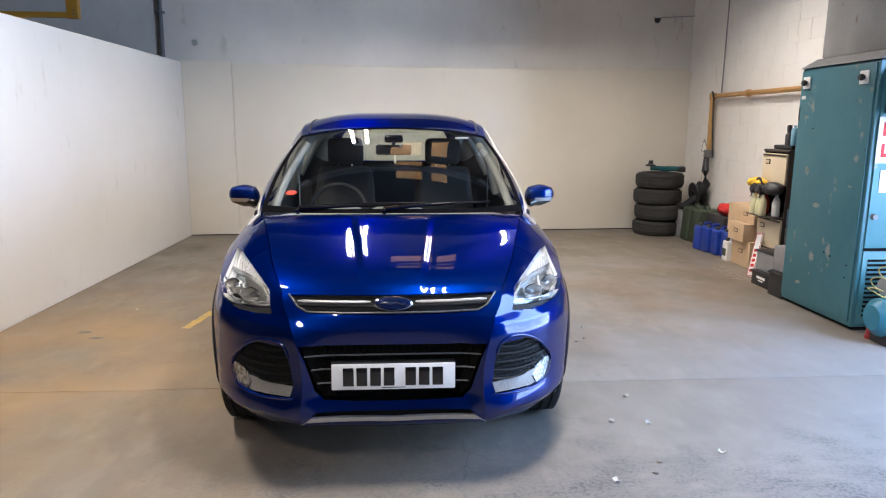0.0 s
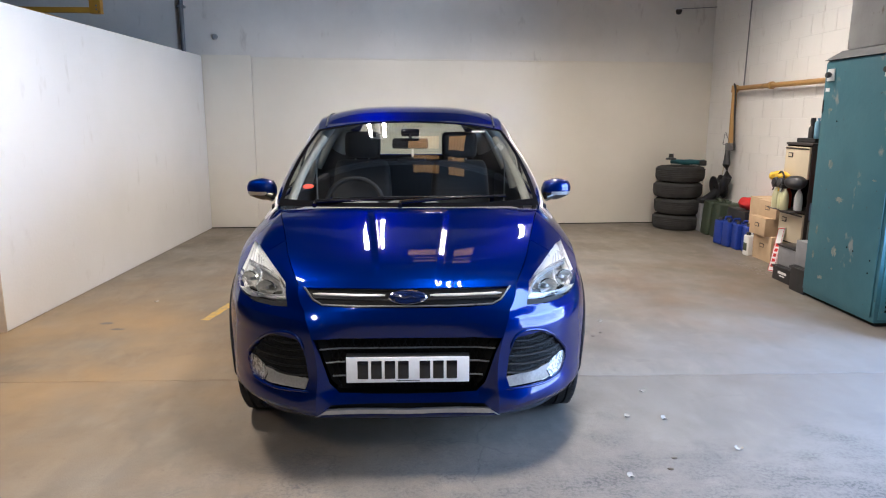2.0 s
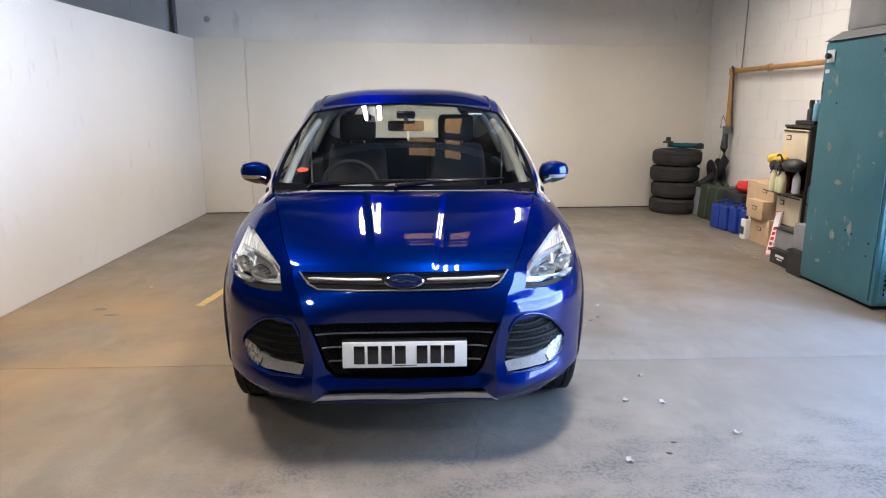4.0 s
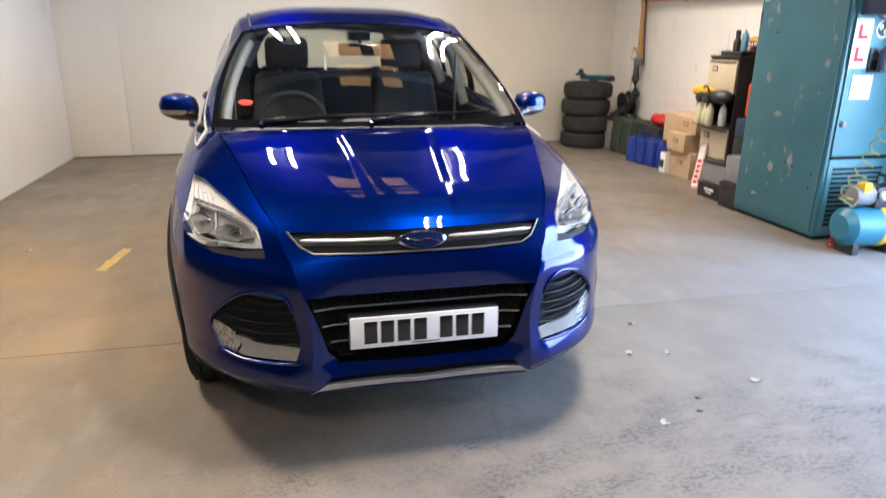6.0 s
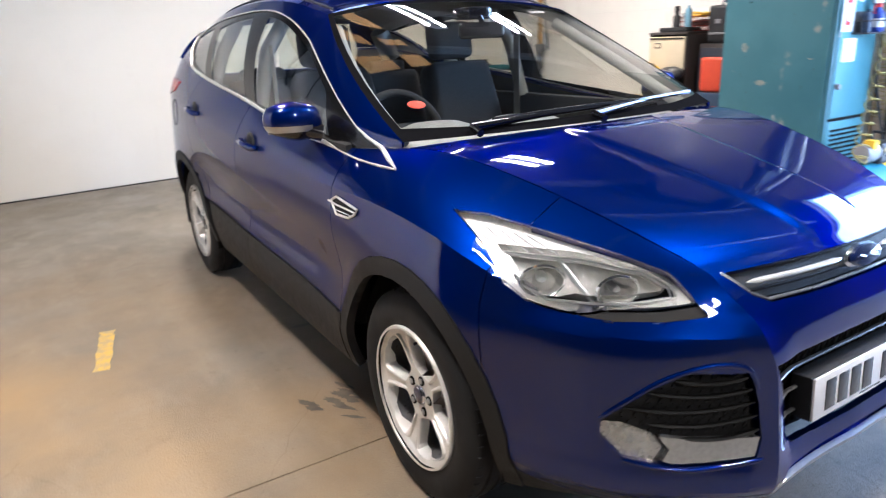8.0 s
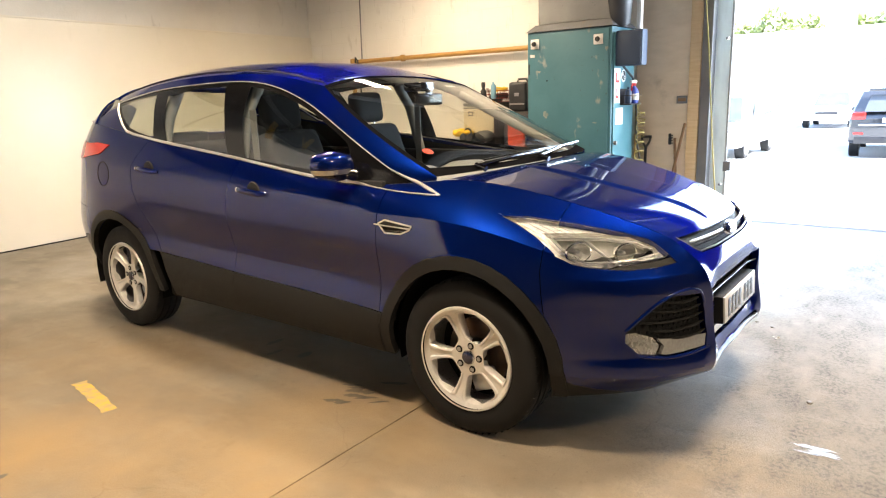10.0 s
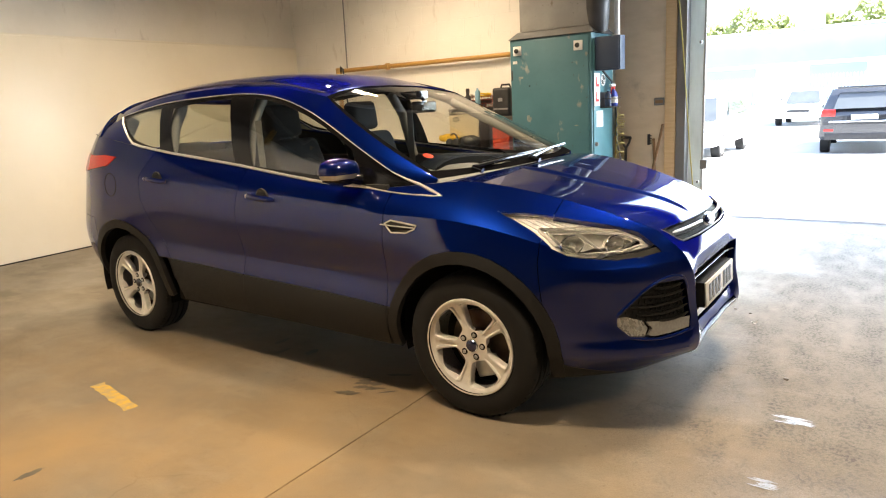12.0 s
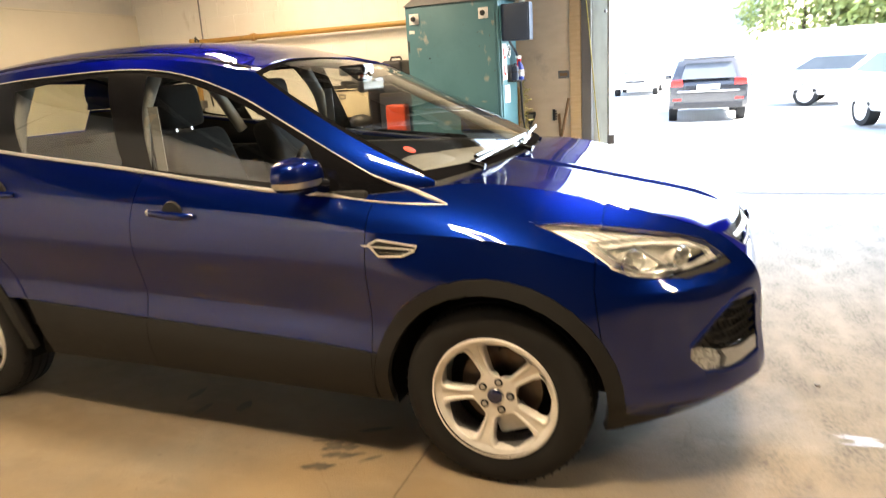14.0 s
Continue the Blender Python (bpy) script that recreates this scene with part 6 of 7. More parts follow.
# stack of four tyres with a polisher on top
tyre_profile = [(.20, .02), (.215, .0), (.27, -.004), (.315, .012), (.333, .045), (.338, .10), (.333, .165), (.315, .20), (.27, .214), (.215, .21), (.20, .19), (.21, .10)]
for k, (dx, dy) in enumerate(((0, 0), (.012, -.01), (-.008, .012), (.01, .004))):
    if k == 0:
        stack = thing("tyre", "used black car tyre in a stack of four", "tyre", "stacked tyres", (3.83, 5.99, 0))
        part("carcass", lathe_bm(tyre_profile, 48, None, True), WORN_RUBBER, stack)
        ridges = bmesh.new()
        for z in (.06, .085, .11, .135, .16):
            add_lathe(ridges, [(.3365, z), (.3395, z + .003), (.3395, z + .015), (.3365, z + .018)], 48)
        part("tread", ridges, WORN_RUBBER, stack)
    else:
        copy_thing(stack, pose(3.83 + dx, 5.99 + dy, k * .228, 0, 0, k * 40))
tool = thing("polisher", "teal and black cordless polisher lying on the tyres", "power tool")
part("handle", tube_bm([(3.62, 5.80, .975), (3.80, 5.78, .965), (4.0, 5.80, .96), (4.10, 5.82, .96)], [.03, .036, .032, .04], 12), TEAL_PLASTIC, tool)
part("battery", box_bm(4.02, 4.12, 5.76, 5.86, .915, .99, .012), BLACK_PLASTIC, tool)
part("head", lathe_bm([(0, .08), (.03, .08), (.035, .03), (.07, .02), (.075, 0), (0, 0)], 20, Matrix.Translation((3.62, 5.80, 1.0))), BLACK_PLASTIC, tool)
tool2 = thing("polisher", "teal and black cordless polisher lying on the tyres", "power tool")
part("handle", tube_bm([(3.80, 5.95, .955), (3.95, 5.97, .96), (4.08, 5.95, .955)], [.028, .034, .03], 12), TEAL_PLASTIC, tool2)
part("battery", box_bm(3.86, 3.95, 5.93, 6.02, .912, .93, .006), BLACK_PLASTIC, tool2)


def can(at, turn, w, d, h, m, name, label, cat, group):
    """A jerrycan with shoulder, handle and cap."""
    ob = thing(name, label, cat, group, at, turn)
    bm = box_bm(-w / 2, w / 2, -d / 2, d / 2, 0, h, min(w, d) * .16, segments=3)
    for v in bm.verts:
        if v.co.z > h * .8:
            v.co.y *= .86
    part("body", bm, m, ob)
    part("grip", tube_bm([(-w * .1, 0, h - .01), (-w * .05, 0, h + .035), (w * .22, 0, h + .035), (w * .30, 0, h - .01)], .014, 8), m, ob)
    part("cap", lathe_bm([(0, .04), (.02, .04), (.024, .035), (.024, 0)], 14, Matrix.Translation((-w * .3, 0, h - .004))), BLACK_PLASTIC if m is not GREEN_CAN else m, ob)
    return ob


for k, (x, y) in enumerate(((3.98, 4.72), (4.0, 4.53), (4.03, 4.34), (4.06, 4.15))):
    if k == 0:
        blue = can((x, y, 0), 8, .25, .17, .31, BLUE_CAN, "jerrycan", "blue plastic jerrycan standing on the floor", "jerrycan", "blue jerrycans")
    else:
        copy_thing(blue, pose(x, y, 0, 0, 0, 8 - 5 * k))
jug = can((3.95, 3.97, 0), 0, .17, .12, .24, WHITE_PAPER, "jug", "white plastic jug with a green label", "jug", "")
part("label_patch", box_bm(-.087, -.084, -.04, .04, .06, .15), GREEN_CAN, jug)
for k, (x, y) in enumerate(((4.17, 5.42), (4.19, 5.18))):
    g = can((x, y, 0), 90, .22, .36, .46, GREEN_CAN, "green_case", "dark olive steel ammunition case on the floor", "case", "green cases") if k == 0 else copy_thing(g, pose(x, y, 0, 0, 0, 88))
crate = thing("grey_case", "dark grey plastic tool case behind the cans", "case")
part("body", box_bm(4.02, 4.34, 5.60, 5.78, 0, .40, .02), GREY_PLASTIC, crate)
part("lid", box_bm(4.01, 4.35, 5.59, 5.79, .40, .46, .015), BLACK_PLASTIC, crate)
reel = thing("cable_reel", "black cable reel standing against the wall", "cable reel")
part("drum", lathe_bm([(.03, -.06), (.16, -.06), (.165, -.05), (.10, -.04), (.10, .04), (.165, .05), (.16, .06), (.03, .06)], 28, Matrix.Translation((4.25, 5.62, .63)) @ Matrix.Rotation(radians(80), 4, "Y")), BLACK_PLASTIC, reel)
sack = thing("red_bag", "red cloth bag lying on the boxes", "bag")
bm = bmesh.new()
bmesh.ops.create_icosphere(bm, subdivisions=3, radius=1)
for v in bm.verts:
    v.co = Vector((4.22 + .14 * v.co.x, 4.62 + .18 * v.co.y, .52 + .07 * v.co.z)) + Vector((0, 0, 1)) * .04 * noise.noise(v.co * 2.5)
part("bag_body", bm, RED_PRINT, sack)
chest = thing("black_case", "black plastic case under the red bag", "case")
part("body", box_bm(4.06, 4.38, 4.42, 4.90, 0, .45, .02), BLACK_PLASTIC, chest)


def carton(x0, x1, y0, y1, z0, z1, label):
    ob = thing("cardboard_box", label, "box", "cardboard boxes")
    part("carton", box_bm(x0, x1, y0, y1, z0, z1, .004), CARDBOARD, ob)
    y, z = (y0 + y1) / 2, z0 + (z1 - z0) * .58
    holder = part("label_holder", box_bm(x0 - .004, x0 - .0005, y - .045, y + .045, z - .022, z + .022, .001), BROWN_STEEL, ob, "dark label holder")
    part("label_card", box_bm(x0 - .0055, x0 - .0035, y - .036, y + .036, z - .014, z + .014), CARDBOARD, holder)
    return ob


carton(3.93, 4.33, 3.52, 3.92, 0, .29, "large pale brown cardboard box on the floor")
carton(3.86, 4.24, 3.56, 3.90, .291, .49, "pale brown cardboard box pulled forward on the stack")
carton(3.94, 4.30, 3.50, 3.88, .491, .67, "pale brown cardboard box on top of the stack")
carton(4.05, 4.36, 3.95, 4.30, .0, .66, "tall plain brown cardboard box against the wall")

cabinet = thing("filing_cabinet", "beige and dark brown filing cabinet with one drawer missing", "cabinet")
CX0, CX1, CY0, CY1 = 3.87, 4.34, 2.83, 3.285
for x0, x1, y0, y1, z0, z1 in ((CX0, CX1, CY0, CY0 + .012, 0, 1.31), (CX0, CX1, CY1 - .012, CY1, 0, 1.31), (CX1 - .012, CX1, CY0 + .012, CY1 - .012, 0, 1.31), (CX0 - .012, CX1, CY0 - .004, CY1 + .004, 1.311, 1.335), (CX0, CX1 - .012, CY0 + .012, CY1 - .012, .64, .655), (CX0, CX1 - .012, CY0 + .012, CY1 - .012, 0, .03)):
    part("carcass_panel", box_bm(x0, x1, y0, y1, z0, z1, .004), BROWN_STEEL, cabinet)
for z0 in (.035, .325, .985):
    drawer = part("drawer_front", box_bm(CX0 - .022, CX0 - .001, CY0 + .014, CY1 - .014, z0, z0 + .31 if z0 > .3 else z0 + .285, .006), BEIGE, cabinet, "beige drawer front")
    part("label_frame", box_bm(CX0 - .028, CX0 - .0225, CY1 - .16, CY1 - .08, z0 + .20, z0 + .25, .002), BROWN_STEEL, drawer)
    part("card", box_bm(CX0 - .030, CX0 - .0285, CY1 - .15, CY1 - .09, z0 + .21, z0 + .24), BEIGE, drawer)
    part("pull", box_bm(CX0 - .030, CX0 - .0225, CY0 + .02, CY1 - .02, z0 + .285, z0 + .300, .003), BROWN_STEEL, drawer)
tray = part("drawer_tray", box_bm(CX0 - .16, CX1 - .02, CY0 + .02, CY1 - .02, .657, .664, .002), BROWN_STEEL, cabinet)


def spray(x, y, z, m, head, label):
    ob = thing("spray_bottle", label, "bottle", "spray bottles", (x, y, z))
    part("flask", lathe_bm([(0, 0), (.036, 0), (.04, .01), (.04, .13), (.03, .17), (.014, .20), (.014, .215), (0, .215)], 18), m, ob)
    part("trigger", box_bm(-.05, .03, -.013, .013, .215, .255, .006), head, ob)
    part("lever", tube_bm([(-.03, 0, .22), (-.045, 0, .18)], .006, 6), head, ob)


for x, y, m, hd, text in ((3.76, 3.21, PALE_LIQUID, BLACK_PLASTIC, "pale yellow spray bottle in the open drawer"), (3.77, 3.12, PALE_LIQUID, YELLOW_CLOTH, "spray bottle with a yellow trigger in the drawer"), (3.75, 3.03, PALE_LIQUID, BLACK_PLASTIC, "pale green spray bottle in the open drawer"), (3.86, 3.17, ORANGE_RED, BLACK_PLASTIC, "orange spray bottle in the open drawer"), (3.86, 2.97, WHITE_PAPER, BLACK_PLASTIC, "pale yellow spray bottle in the open drawer")):
    spray(x, y, .665, m, hd, text)
gloves = thing("gloves", "pair of yellow rubber gloves draped over the bottles", "gloves")
bm = bmesh.new()
for cx, cy in ((3.80, 3.31), (3.81, 3.20)):
    made = bmesh.ops.create_icosphere(bm, subdivisions=3, radius=1, matrix=Matrix.Translation((cx, cy, .985)) @ Matrix.Diagonal((.07, .09, .05, 1)))
    for v in made["verts"]:
        v.co += Vector((1, 1, .6)) * .03 * noise.noise(v.co * 14)
part("glove", bm, YELLOW_CLOTH, gloves)
ear = thing("ear_defenders", "black ear defenders hung on the drawer", "ear defenders")
for y in (3.11, 3.21):
    part("cup", lathe_bm([(0, .03), (.04, .028), (.052, .01), (.05, -.02), (0, -.02)], 20, Matrix.Translation((3.745, y, .93)) @ Matrix.Rotation(radians(-80), 4, "Y")), BLACK_PLASTIC, ear)
part("band", tube_bm([(3.765, 3.11 + .05 + .06 * math.cos(a), .95 + .09 * math.sin(a)) for a in np.linspace(0, math.pi, 12)], .010, 6), BLACK_PLASTIC, ear)
cap_thing = thing("cloth_cap", "black cloth cap lying over the drawer's edge", "cap")
bm = bmesh.new()
bmesh.ops.create_icosphere(bm, subdivisions=3, radius=1, matrix=Matrix.Translation((3.79, 2.93, .95)) @ Matrix.Diagonal((.09, .13, .07, 1)))
for v in bm.verts:
    v.co += Vector((1, 1, .6)) * .02 * noise.noise(v.co * 12)
part("cloth", bm, BLACK_PLASTIC, cap_thing)
gun = thing("spray_gun", "black tool standing on the filing cabinet", "tool")
part("base", box_bm(3.92, 4.16, 2.90, 3.22, 1.336, 1.38, .012), BLACK_PLASTIC, gun)
part("neck", lathe_bm([(0, .20), (.022, .20), (.026, .17), (.02, .12), (.035, .10), (.035, 0)], 16, Matrix.Translation((3.98, 3.06, 1.379))), BLACK_PLASTIC, gun)
basket = thing("wire_basket", "red wire basket of cables and straps on the filing cabinet", "basket")
BX0, BX1, BY0, BY1, BZ = 4.04, 4.32, 2.845, 3.115, 1.340
wires = surface("red_coated_wire", (.30, .045, .03), (.22, .03, .02), scale=30, rough=.5)
for z, swell in ((BZ, 0), (BZ + .045, .006), (BZ + .09, .012), (BZ + .135, .02)):
    part("hoop", tube_bm([(BX0 - swell, BY0 - swell, z), (BX1 + swell, BY0 - swell, z), (BX1 + swell, BY1 + swell, z), (BX0 - swell, BY1 + swell, z), (BX0 - swell, BY0 - swell, z)], .0045, 6), wires, basket)
for k in range(9):
    y = BY0 + (BY1 - BY0) * k / 8
    part("upright", tube_bm([(BX0 - .02, y, BZ + .135), (BX0, y, BZ), (BX1, y, BZ), (BX1 + .02, y, BZ + .135)], .003, 5), wires, basket)
for k in range(7):
    x = BX0 + (BX1 - BX0) * (k + .5) / 7
    part("upright", tube_bm([(x, BY0 - .02, BZ + .135), (x, BY0, BZ), (x, BY1, BZ), (x, BY1 + .02, BZ + .135)], .003, 5), wires, basket)
for name, label, cat, mat, cx, cy, cz, rx, ry, turns_n, tube_r in (("cable_coil", "coil of yellow cable heaped in the wire basket", "cable", YELLOW_CLOTH, 4.15, 2.93, 1.475, .085, .085, 3, .011), ("strap_coil", "coil of pale webbing strap heaped in the basket", "strap", DULL_PAPER, 4.16, 3.04, 1.472, .08, .075, 2, .012), ("strap_coil", "coil of dark webbing strap lying in the basket", "strap", BLACK_PLASTIC, 4.21, 2.985, 1.395, .09, .11, 4, .016)):
    coil_thing = thing(name, label, cat)
    part("coil", tube_bm([(cx + rx * math.cos(a) * (1 + .08 * math.sin(a * 2.3)), cy + ry * math.sin(a), cz + .012 * math.sin(a * 1.7) + .0045 * a / turns_n) for a in np.linspace(0, 2 * math.pi * turns_n, 22 * turns_n)], tube_r, 6), mat, coil_thing)
tin = thing("aerosol_can", "pale blue aerosol can standing beside the basket", "can")
part("can_body", lathe_bm([(0, 0), (.030, 0), (.032, .006), (.032, .15), (.022, .168), (.012, .17), (.012, .195), (0, .195)], 18, Matrix.Translation((3.93, 2.885, 1.381))), surface("pale_blue_tin", (.16, .32, .45), (.20, .38, .5), scale=8, rough=.35), tin)
upright_case = thing("tool_case", "black plastic tool case standing on the locker", "case")
part("case_body", box_bm(4.06, 4.34, 2.52, 2.76, 1.222, 1.565, .035, segments=3), BLACK_PLASTIC, upright_case)
part("case_rib", box_bm(4.052, 4.059, 2.54, 2.74, 1.30, 1.32, .003), GREY_PLASTIC, upright_case)
part("case_latch", box_bm(4.048, 4.058, 2.61, 2.67, 1.40, 1.44, .004), GREY_PLASTIC, upright_case)
part("case_grip", tube_bm([(4.20, 2.57, 1.56), (4.20, 2.585, 1.60), (4.20, 2.695, 1.60), (4.20, 2.71, 1.56)], .012, 8), BLACK_PLASTIC, upright_case)
shelf = thing("metal_locker", "narrow dark steel locker beside the heater", "locker")
part("locker_body", box_bm(4.02, 4.36, 2.36, 2.80, 0, 1.22, .008), BROWN_STEEL, shelf)
part("locker_door", box_bm(4.002, 4.019, 2.38, 2.78, .05, 1.18, .004), surface("navy_enamel", (.02, .025, .04), (.03, .035, .05), scale=5, rough=.45), shelf)
part("locker_handle", box_bm(3.992, 4.0015, 2.72, 2.74, .55, .68, .003), CHROME, shelf)
fuel = thing("fuel_can", "orange-red plastic fuel can on stacked boxes beside the heater", "fuel can")
part("body", box_bm(3.86, 3.99, 2.42, 2.66, .782, 1.10, .03, segments=3), ORANGE_RED, fuel)
part("spout", tube_bm([(3.93, 2.46, 1.09), (3.93, 2.42, 1.15)], .016, 8), BLACK_PLASTIC, fuel)
bin_t = thing("storage_box", "dark navy plastic storage box under the fuel can", "box")
part("body", box_bm(3.80, 3.99, 2.38, 2.68, .60, .78, .02), NAVY, bin_t)
under = thing("storage_box", "black plastic storage crate under a navy box", "box")
part("body", box_bm(3.80, 3.99, 2.36, 2.68, 0, .598, .015), BLACK_PLASTIC, under)
low = thing("storage_box", "black plastic storage crate stacked on the floor", "box")
part("body", box_bm(3.53, 3.76, 2.18, 2.42, 0, .235, .012), BLACK_PLASTIC, low)
part("rim", box_bm(3.52, 3.77, 2.17, 2.43, .205, .225, .004), BLACK_PLASTIC, low)
mid = thing("storage_box", "dark grey plastic storage crate on a black crate", "box")
part("body", box_bm(3.56, 3.76, 2.20, 2.42, .237, .47, .012), GREY_PLASTIC, mid)
crate_low = thing("storage_box", "black plastic crate with pale print on the floor", "box")
part("body", box_bm(3.60, 3.80, 2.48, 2.85, 0, .15, .010), BLACK_PLASTIC, crate_low)
part("rim", box_bm(3.59, 3.81, 2.47, 2.86, .125, .145, .004), BLACK_PLASTIC, crate_low)
for y0, y1, z0, z1 in ((2.60, 2.75, .075, .10), (2.63, 2.72, .05, .062)):
    part("print_bar", box_bm(3.5985, 3.601, y0, y1, z0, z1), WHITE_PAPER, crate_low)
grey_tub = thing("storage_box", "light grey plastic tub on a black crate", "box")
part("body", box_bm(3.63, 3.81, 2.51, 2.84, .152, .34, .012), GREY_PLASTIC, grey_tub)
part("lid", box_bm(3.62, 3.82, 2.50, 2.85, .335, .355, .006), BLACK_PLASTIC, grey_tub)
sign = thing("sign_board", "white board with a red border leaning on the drawers", "sign")
lean = Matrix.Translation((3.723, 3.095, .008)) @ Matrix.Rotation(radians(-9), 4, "X") @ Matrix.Rotation(radians(14), 4, "Y")
part("board", box_bm(-.006, .006, -.06, .06, 0, .47, .002, lean), WHITE_PAPER, sign)
for y0, y1, z0, z1 in ((-.058, -.052, .005, .465), (.052, .058, .005, .465), (-.058, .058, .005, .012), (-.058, .058, .455, .465)):
    part("red_border", box_bm(-.0075, -.006, y0, y1, z0, z1, 0, lean), RED_PRINT, sign)
for k in range(5):
    part("red_bar", box_bm(-.0075, -.006, -.030, .030, .05 + k * .054, .084 + k * .054, 0, lean), RED_PRINT, sign)
crumbs = bmesh.new()
random.seed(5)
for k in range(60):
    at, size = Matrix.Translation((3.62 + random.gauss(0, .06), 3.22 + random.gauss(0, .16), 0)) @ Matrix.Rotation(random.random() * 6, 4, "Z"), random.uniform(.003, .010)
    add_box(crumbs, -size, size, -size * .6, size * .6, .0005, .002 + size * .3, 0, at)
tagged(part("floor_crumbs", crumbs, DULL_PAPER, None, "pale crumbs of dirt swept against the boxes"), "pale crumbs of dirt swept against the boxes", "dirt", kind="stuff")

gas = thing("gas_pipe", "ochre painted gas pipe along the block wall", "pipe")
part("run", tube_bm([(EAST_X - .07, 5.52, 1.965), (EAST_X - .07, 4.0, 1.965), (EAST_X - .07, 2.2, 1.965)], .03, 12), GAS_PIPE, gas)
part("drop", tube_bm([(EAST_X - .07, 5.54, 1.99), (EAST_X - .07, 5.54, 1.22)], .034, 12), GAS_PIPE, gas)
part("elbow", lathe_bm([(0, .05), (.045, .04), (.045, -.05), (0, -.05)], 16, Matrix.Translation((EAST_X - .07, 5.54, 1.965))), GAS_PIPE, gas)
part("collar", lathe_bm([(.032, -.03), (.045, -.025), (.045, .025), (.032, .03)], 16, Matrix.Translation((EAST_X - .07, 4.6, 1.965)) @ Matrix.Rotation(radians(90), 4, "X")), GAS_PIPE, gas)
part("valve", box_bm(EAST_X - .12, EAST_X - .02, 5.49, 5.59, 1.14, 1.24, .01), STEEL, gas)
part("valve_lever", tube_bm([(EAST_X - .12, 5.62, 1.36), (EAST_X - .10, 5.70, 1.22), (EAST_X - .10, 5.46, 1.20), (EAST_X - .12, 5.60, 1.38)], .006, 6), STEEL, gas)
hose = thing("hose", "thick dark ribbed hose hanging from the pipe", "hose")
part("hose_body", tube_bm([(EAST_X - .10, 5.53, 1.14), (EAST_X - .12, 5.50, .95), (EAST_X - .10, 5.48, .78), (EAST_X - .14, 5.55, .62), (EAST_X - .22, 5.66, .50), (EAST_X - .30, 5.72, .42)], [.035, .05, .06, .06, .06, .06], 12), BLACK_PLASTIC, hose)
strap = thing("strap", "black rubber strap hung over the pipe", "strap")
part("strap_loop", tube_bm([(EAST_X - .10, 5.47, 1.95), (EAST_X - .13, 5.44, 2.02), (EAST_X - .13, 5.40, 1.98), (EAST_X - .12, 5.38, 1.6), (EAST_X - .12, 5.32, 1.16)], .012, 6), BLACK_PLASTIC, strap)
cord = thing("cord", "thin cord and brass fittings hanging on the wall", "cord")
part("cord_run", tube_bm([(EAST_X - .06, 5.60, 1.2), (EAST_X - .08, 5.66, 1.0), (EAST_X - .06, 5.72, .82), (EAST_X - .08, 5.70, .70)], .008, 6), BEIGE, cord)
part("brass_end", lathe_bm([(0, 0), (.03, .01), (.035, .05), (.02, .09), (0, .09)], 12, Matrix.Translation((EAST_X - .08, 5.70, .66))), GAS_PIPE, cord)
for top_y, top_z, foot_y, dx in ((.846, .90, .76, .045), (.735, 1.06, .92, .075)):
    pole = thing("wooden_pole", "brown wooden pole leaning on the tan board", "pole", "leaning poles")
    part("shaft", tube_bm([(EAST_X - dx - .12, foot_y, 0), (EAST_X - dx - .06, (top_y + foot_y) / 2, top_z / 2), (EAST_X - dx, top_y, top_z)], .015, 8), BROWN_POLE, pole)
tool = thing("scraper", "black toothed scraper hung on the tan board", "tool")
part("blade", box_bm(EAST_X - .05, EAST_X - .036, .885, .915, .83, .95, .004), BLACK_PLASTIC, tool)
for k in range(4):
    part("tooth", box_bm(EAST_X - .05, EAST_X - .038, .868, .8845, .84 + k * .028, .853 + k * .028, .002), BLACK_PLASTIC, tool)
plate = thing("name_plate", "small dull metal plate screwed to the tan board", "plate")
part("plate_sheet", box_bm(EAST_X - .037, EAST_X - .031, .735, .848, 1.265, 1.345, .002), STEEL, plate)
part("plate_print", box_bm(EAST_X - .0385, EAST_X - .0372, .75, .833, 1.29, 1.32), BROWN_POLE, plate)
shovel = thing("shovel", "shovel with a black D-shaped grip leaning on the board", "shovel")
part("grip_bar", tube_bm([(EAST_X - .07, 1.095, .918), (EAST_X - .07, 1.21, .918)], .014, 8), BLACK_PLASTIC, shovel)
for y in (1.10, 1.205):
    part("grip_side", tube_bm([(EAST_X - .07, y, .918), (EAST_X - .07, y + (1.155 - y) * .3, .86), (EAST_X - .07, 1.155, .80)], .013, 8), BLACK_PLASTIC, shovel)
part("handle", tube_bm([(EAST_X - .07, 1.155, .81), (EAST_X - .09, 1.158, .30)], .016, 8), BLACK_PLASTIC, shovel)
part("scoop", box_bm(EAST_X - .105, EAST_X - .085, 1.05, 1.26, 0, .31, .008), STEEL, shovel)
airline = thing("air_hose", "yellow coiled air hose hanging on the board", "hose")
turns = [(EAST_X - .115 + .022 * math.sin(k * .5), 1.212 + .052 * math.cos(k * .5) - .006 * math.sin(k * .11), 1.18 - k * .0041 - .0000075 * k * k) for k in range(120)]
part("coil", tube_bm(turns, .0040, 6), CORD_YELLOW, airline)
part("feed_pipe", tube_bm([(EAST_X - .10, 1.268, 1.20), (EAST_X - .10, 1.269, .8), (EAST_X - .10, 1.27, 0)], .009, 8), GAS_PIPE, airline)

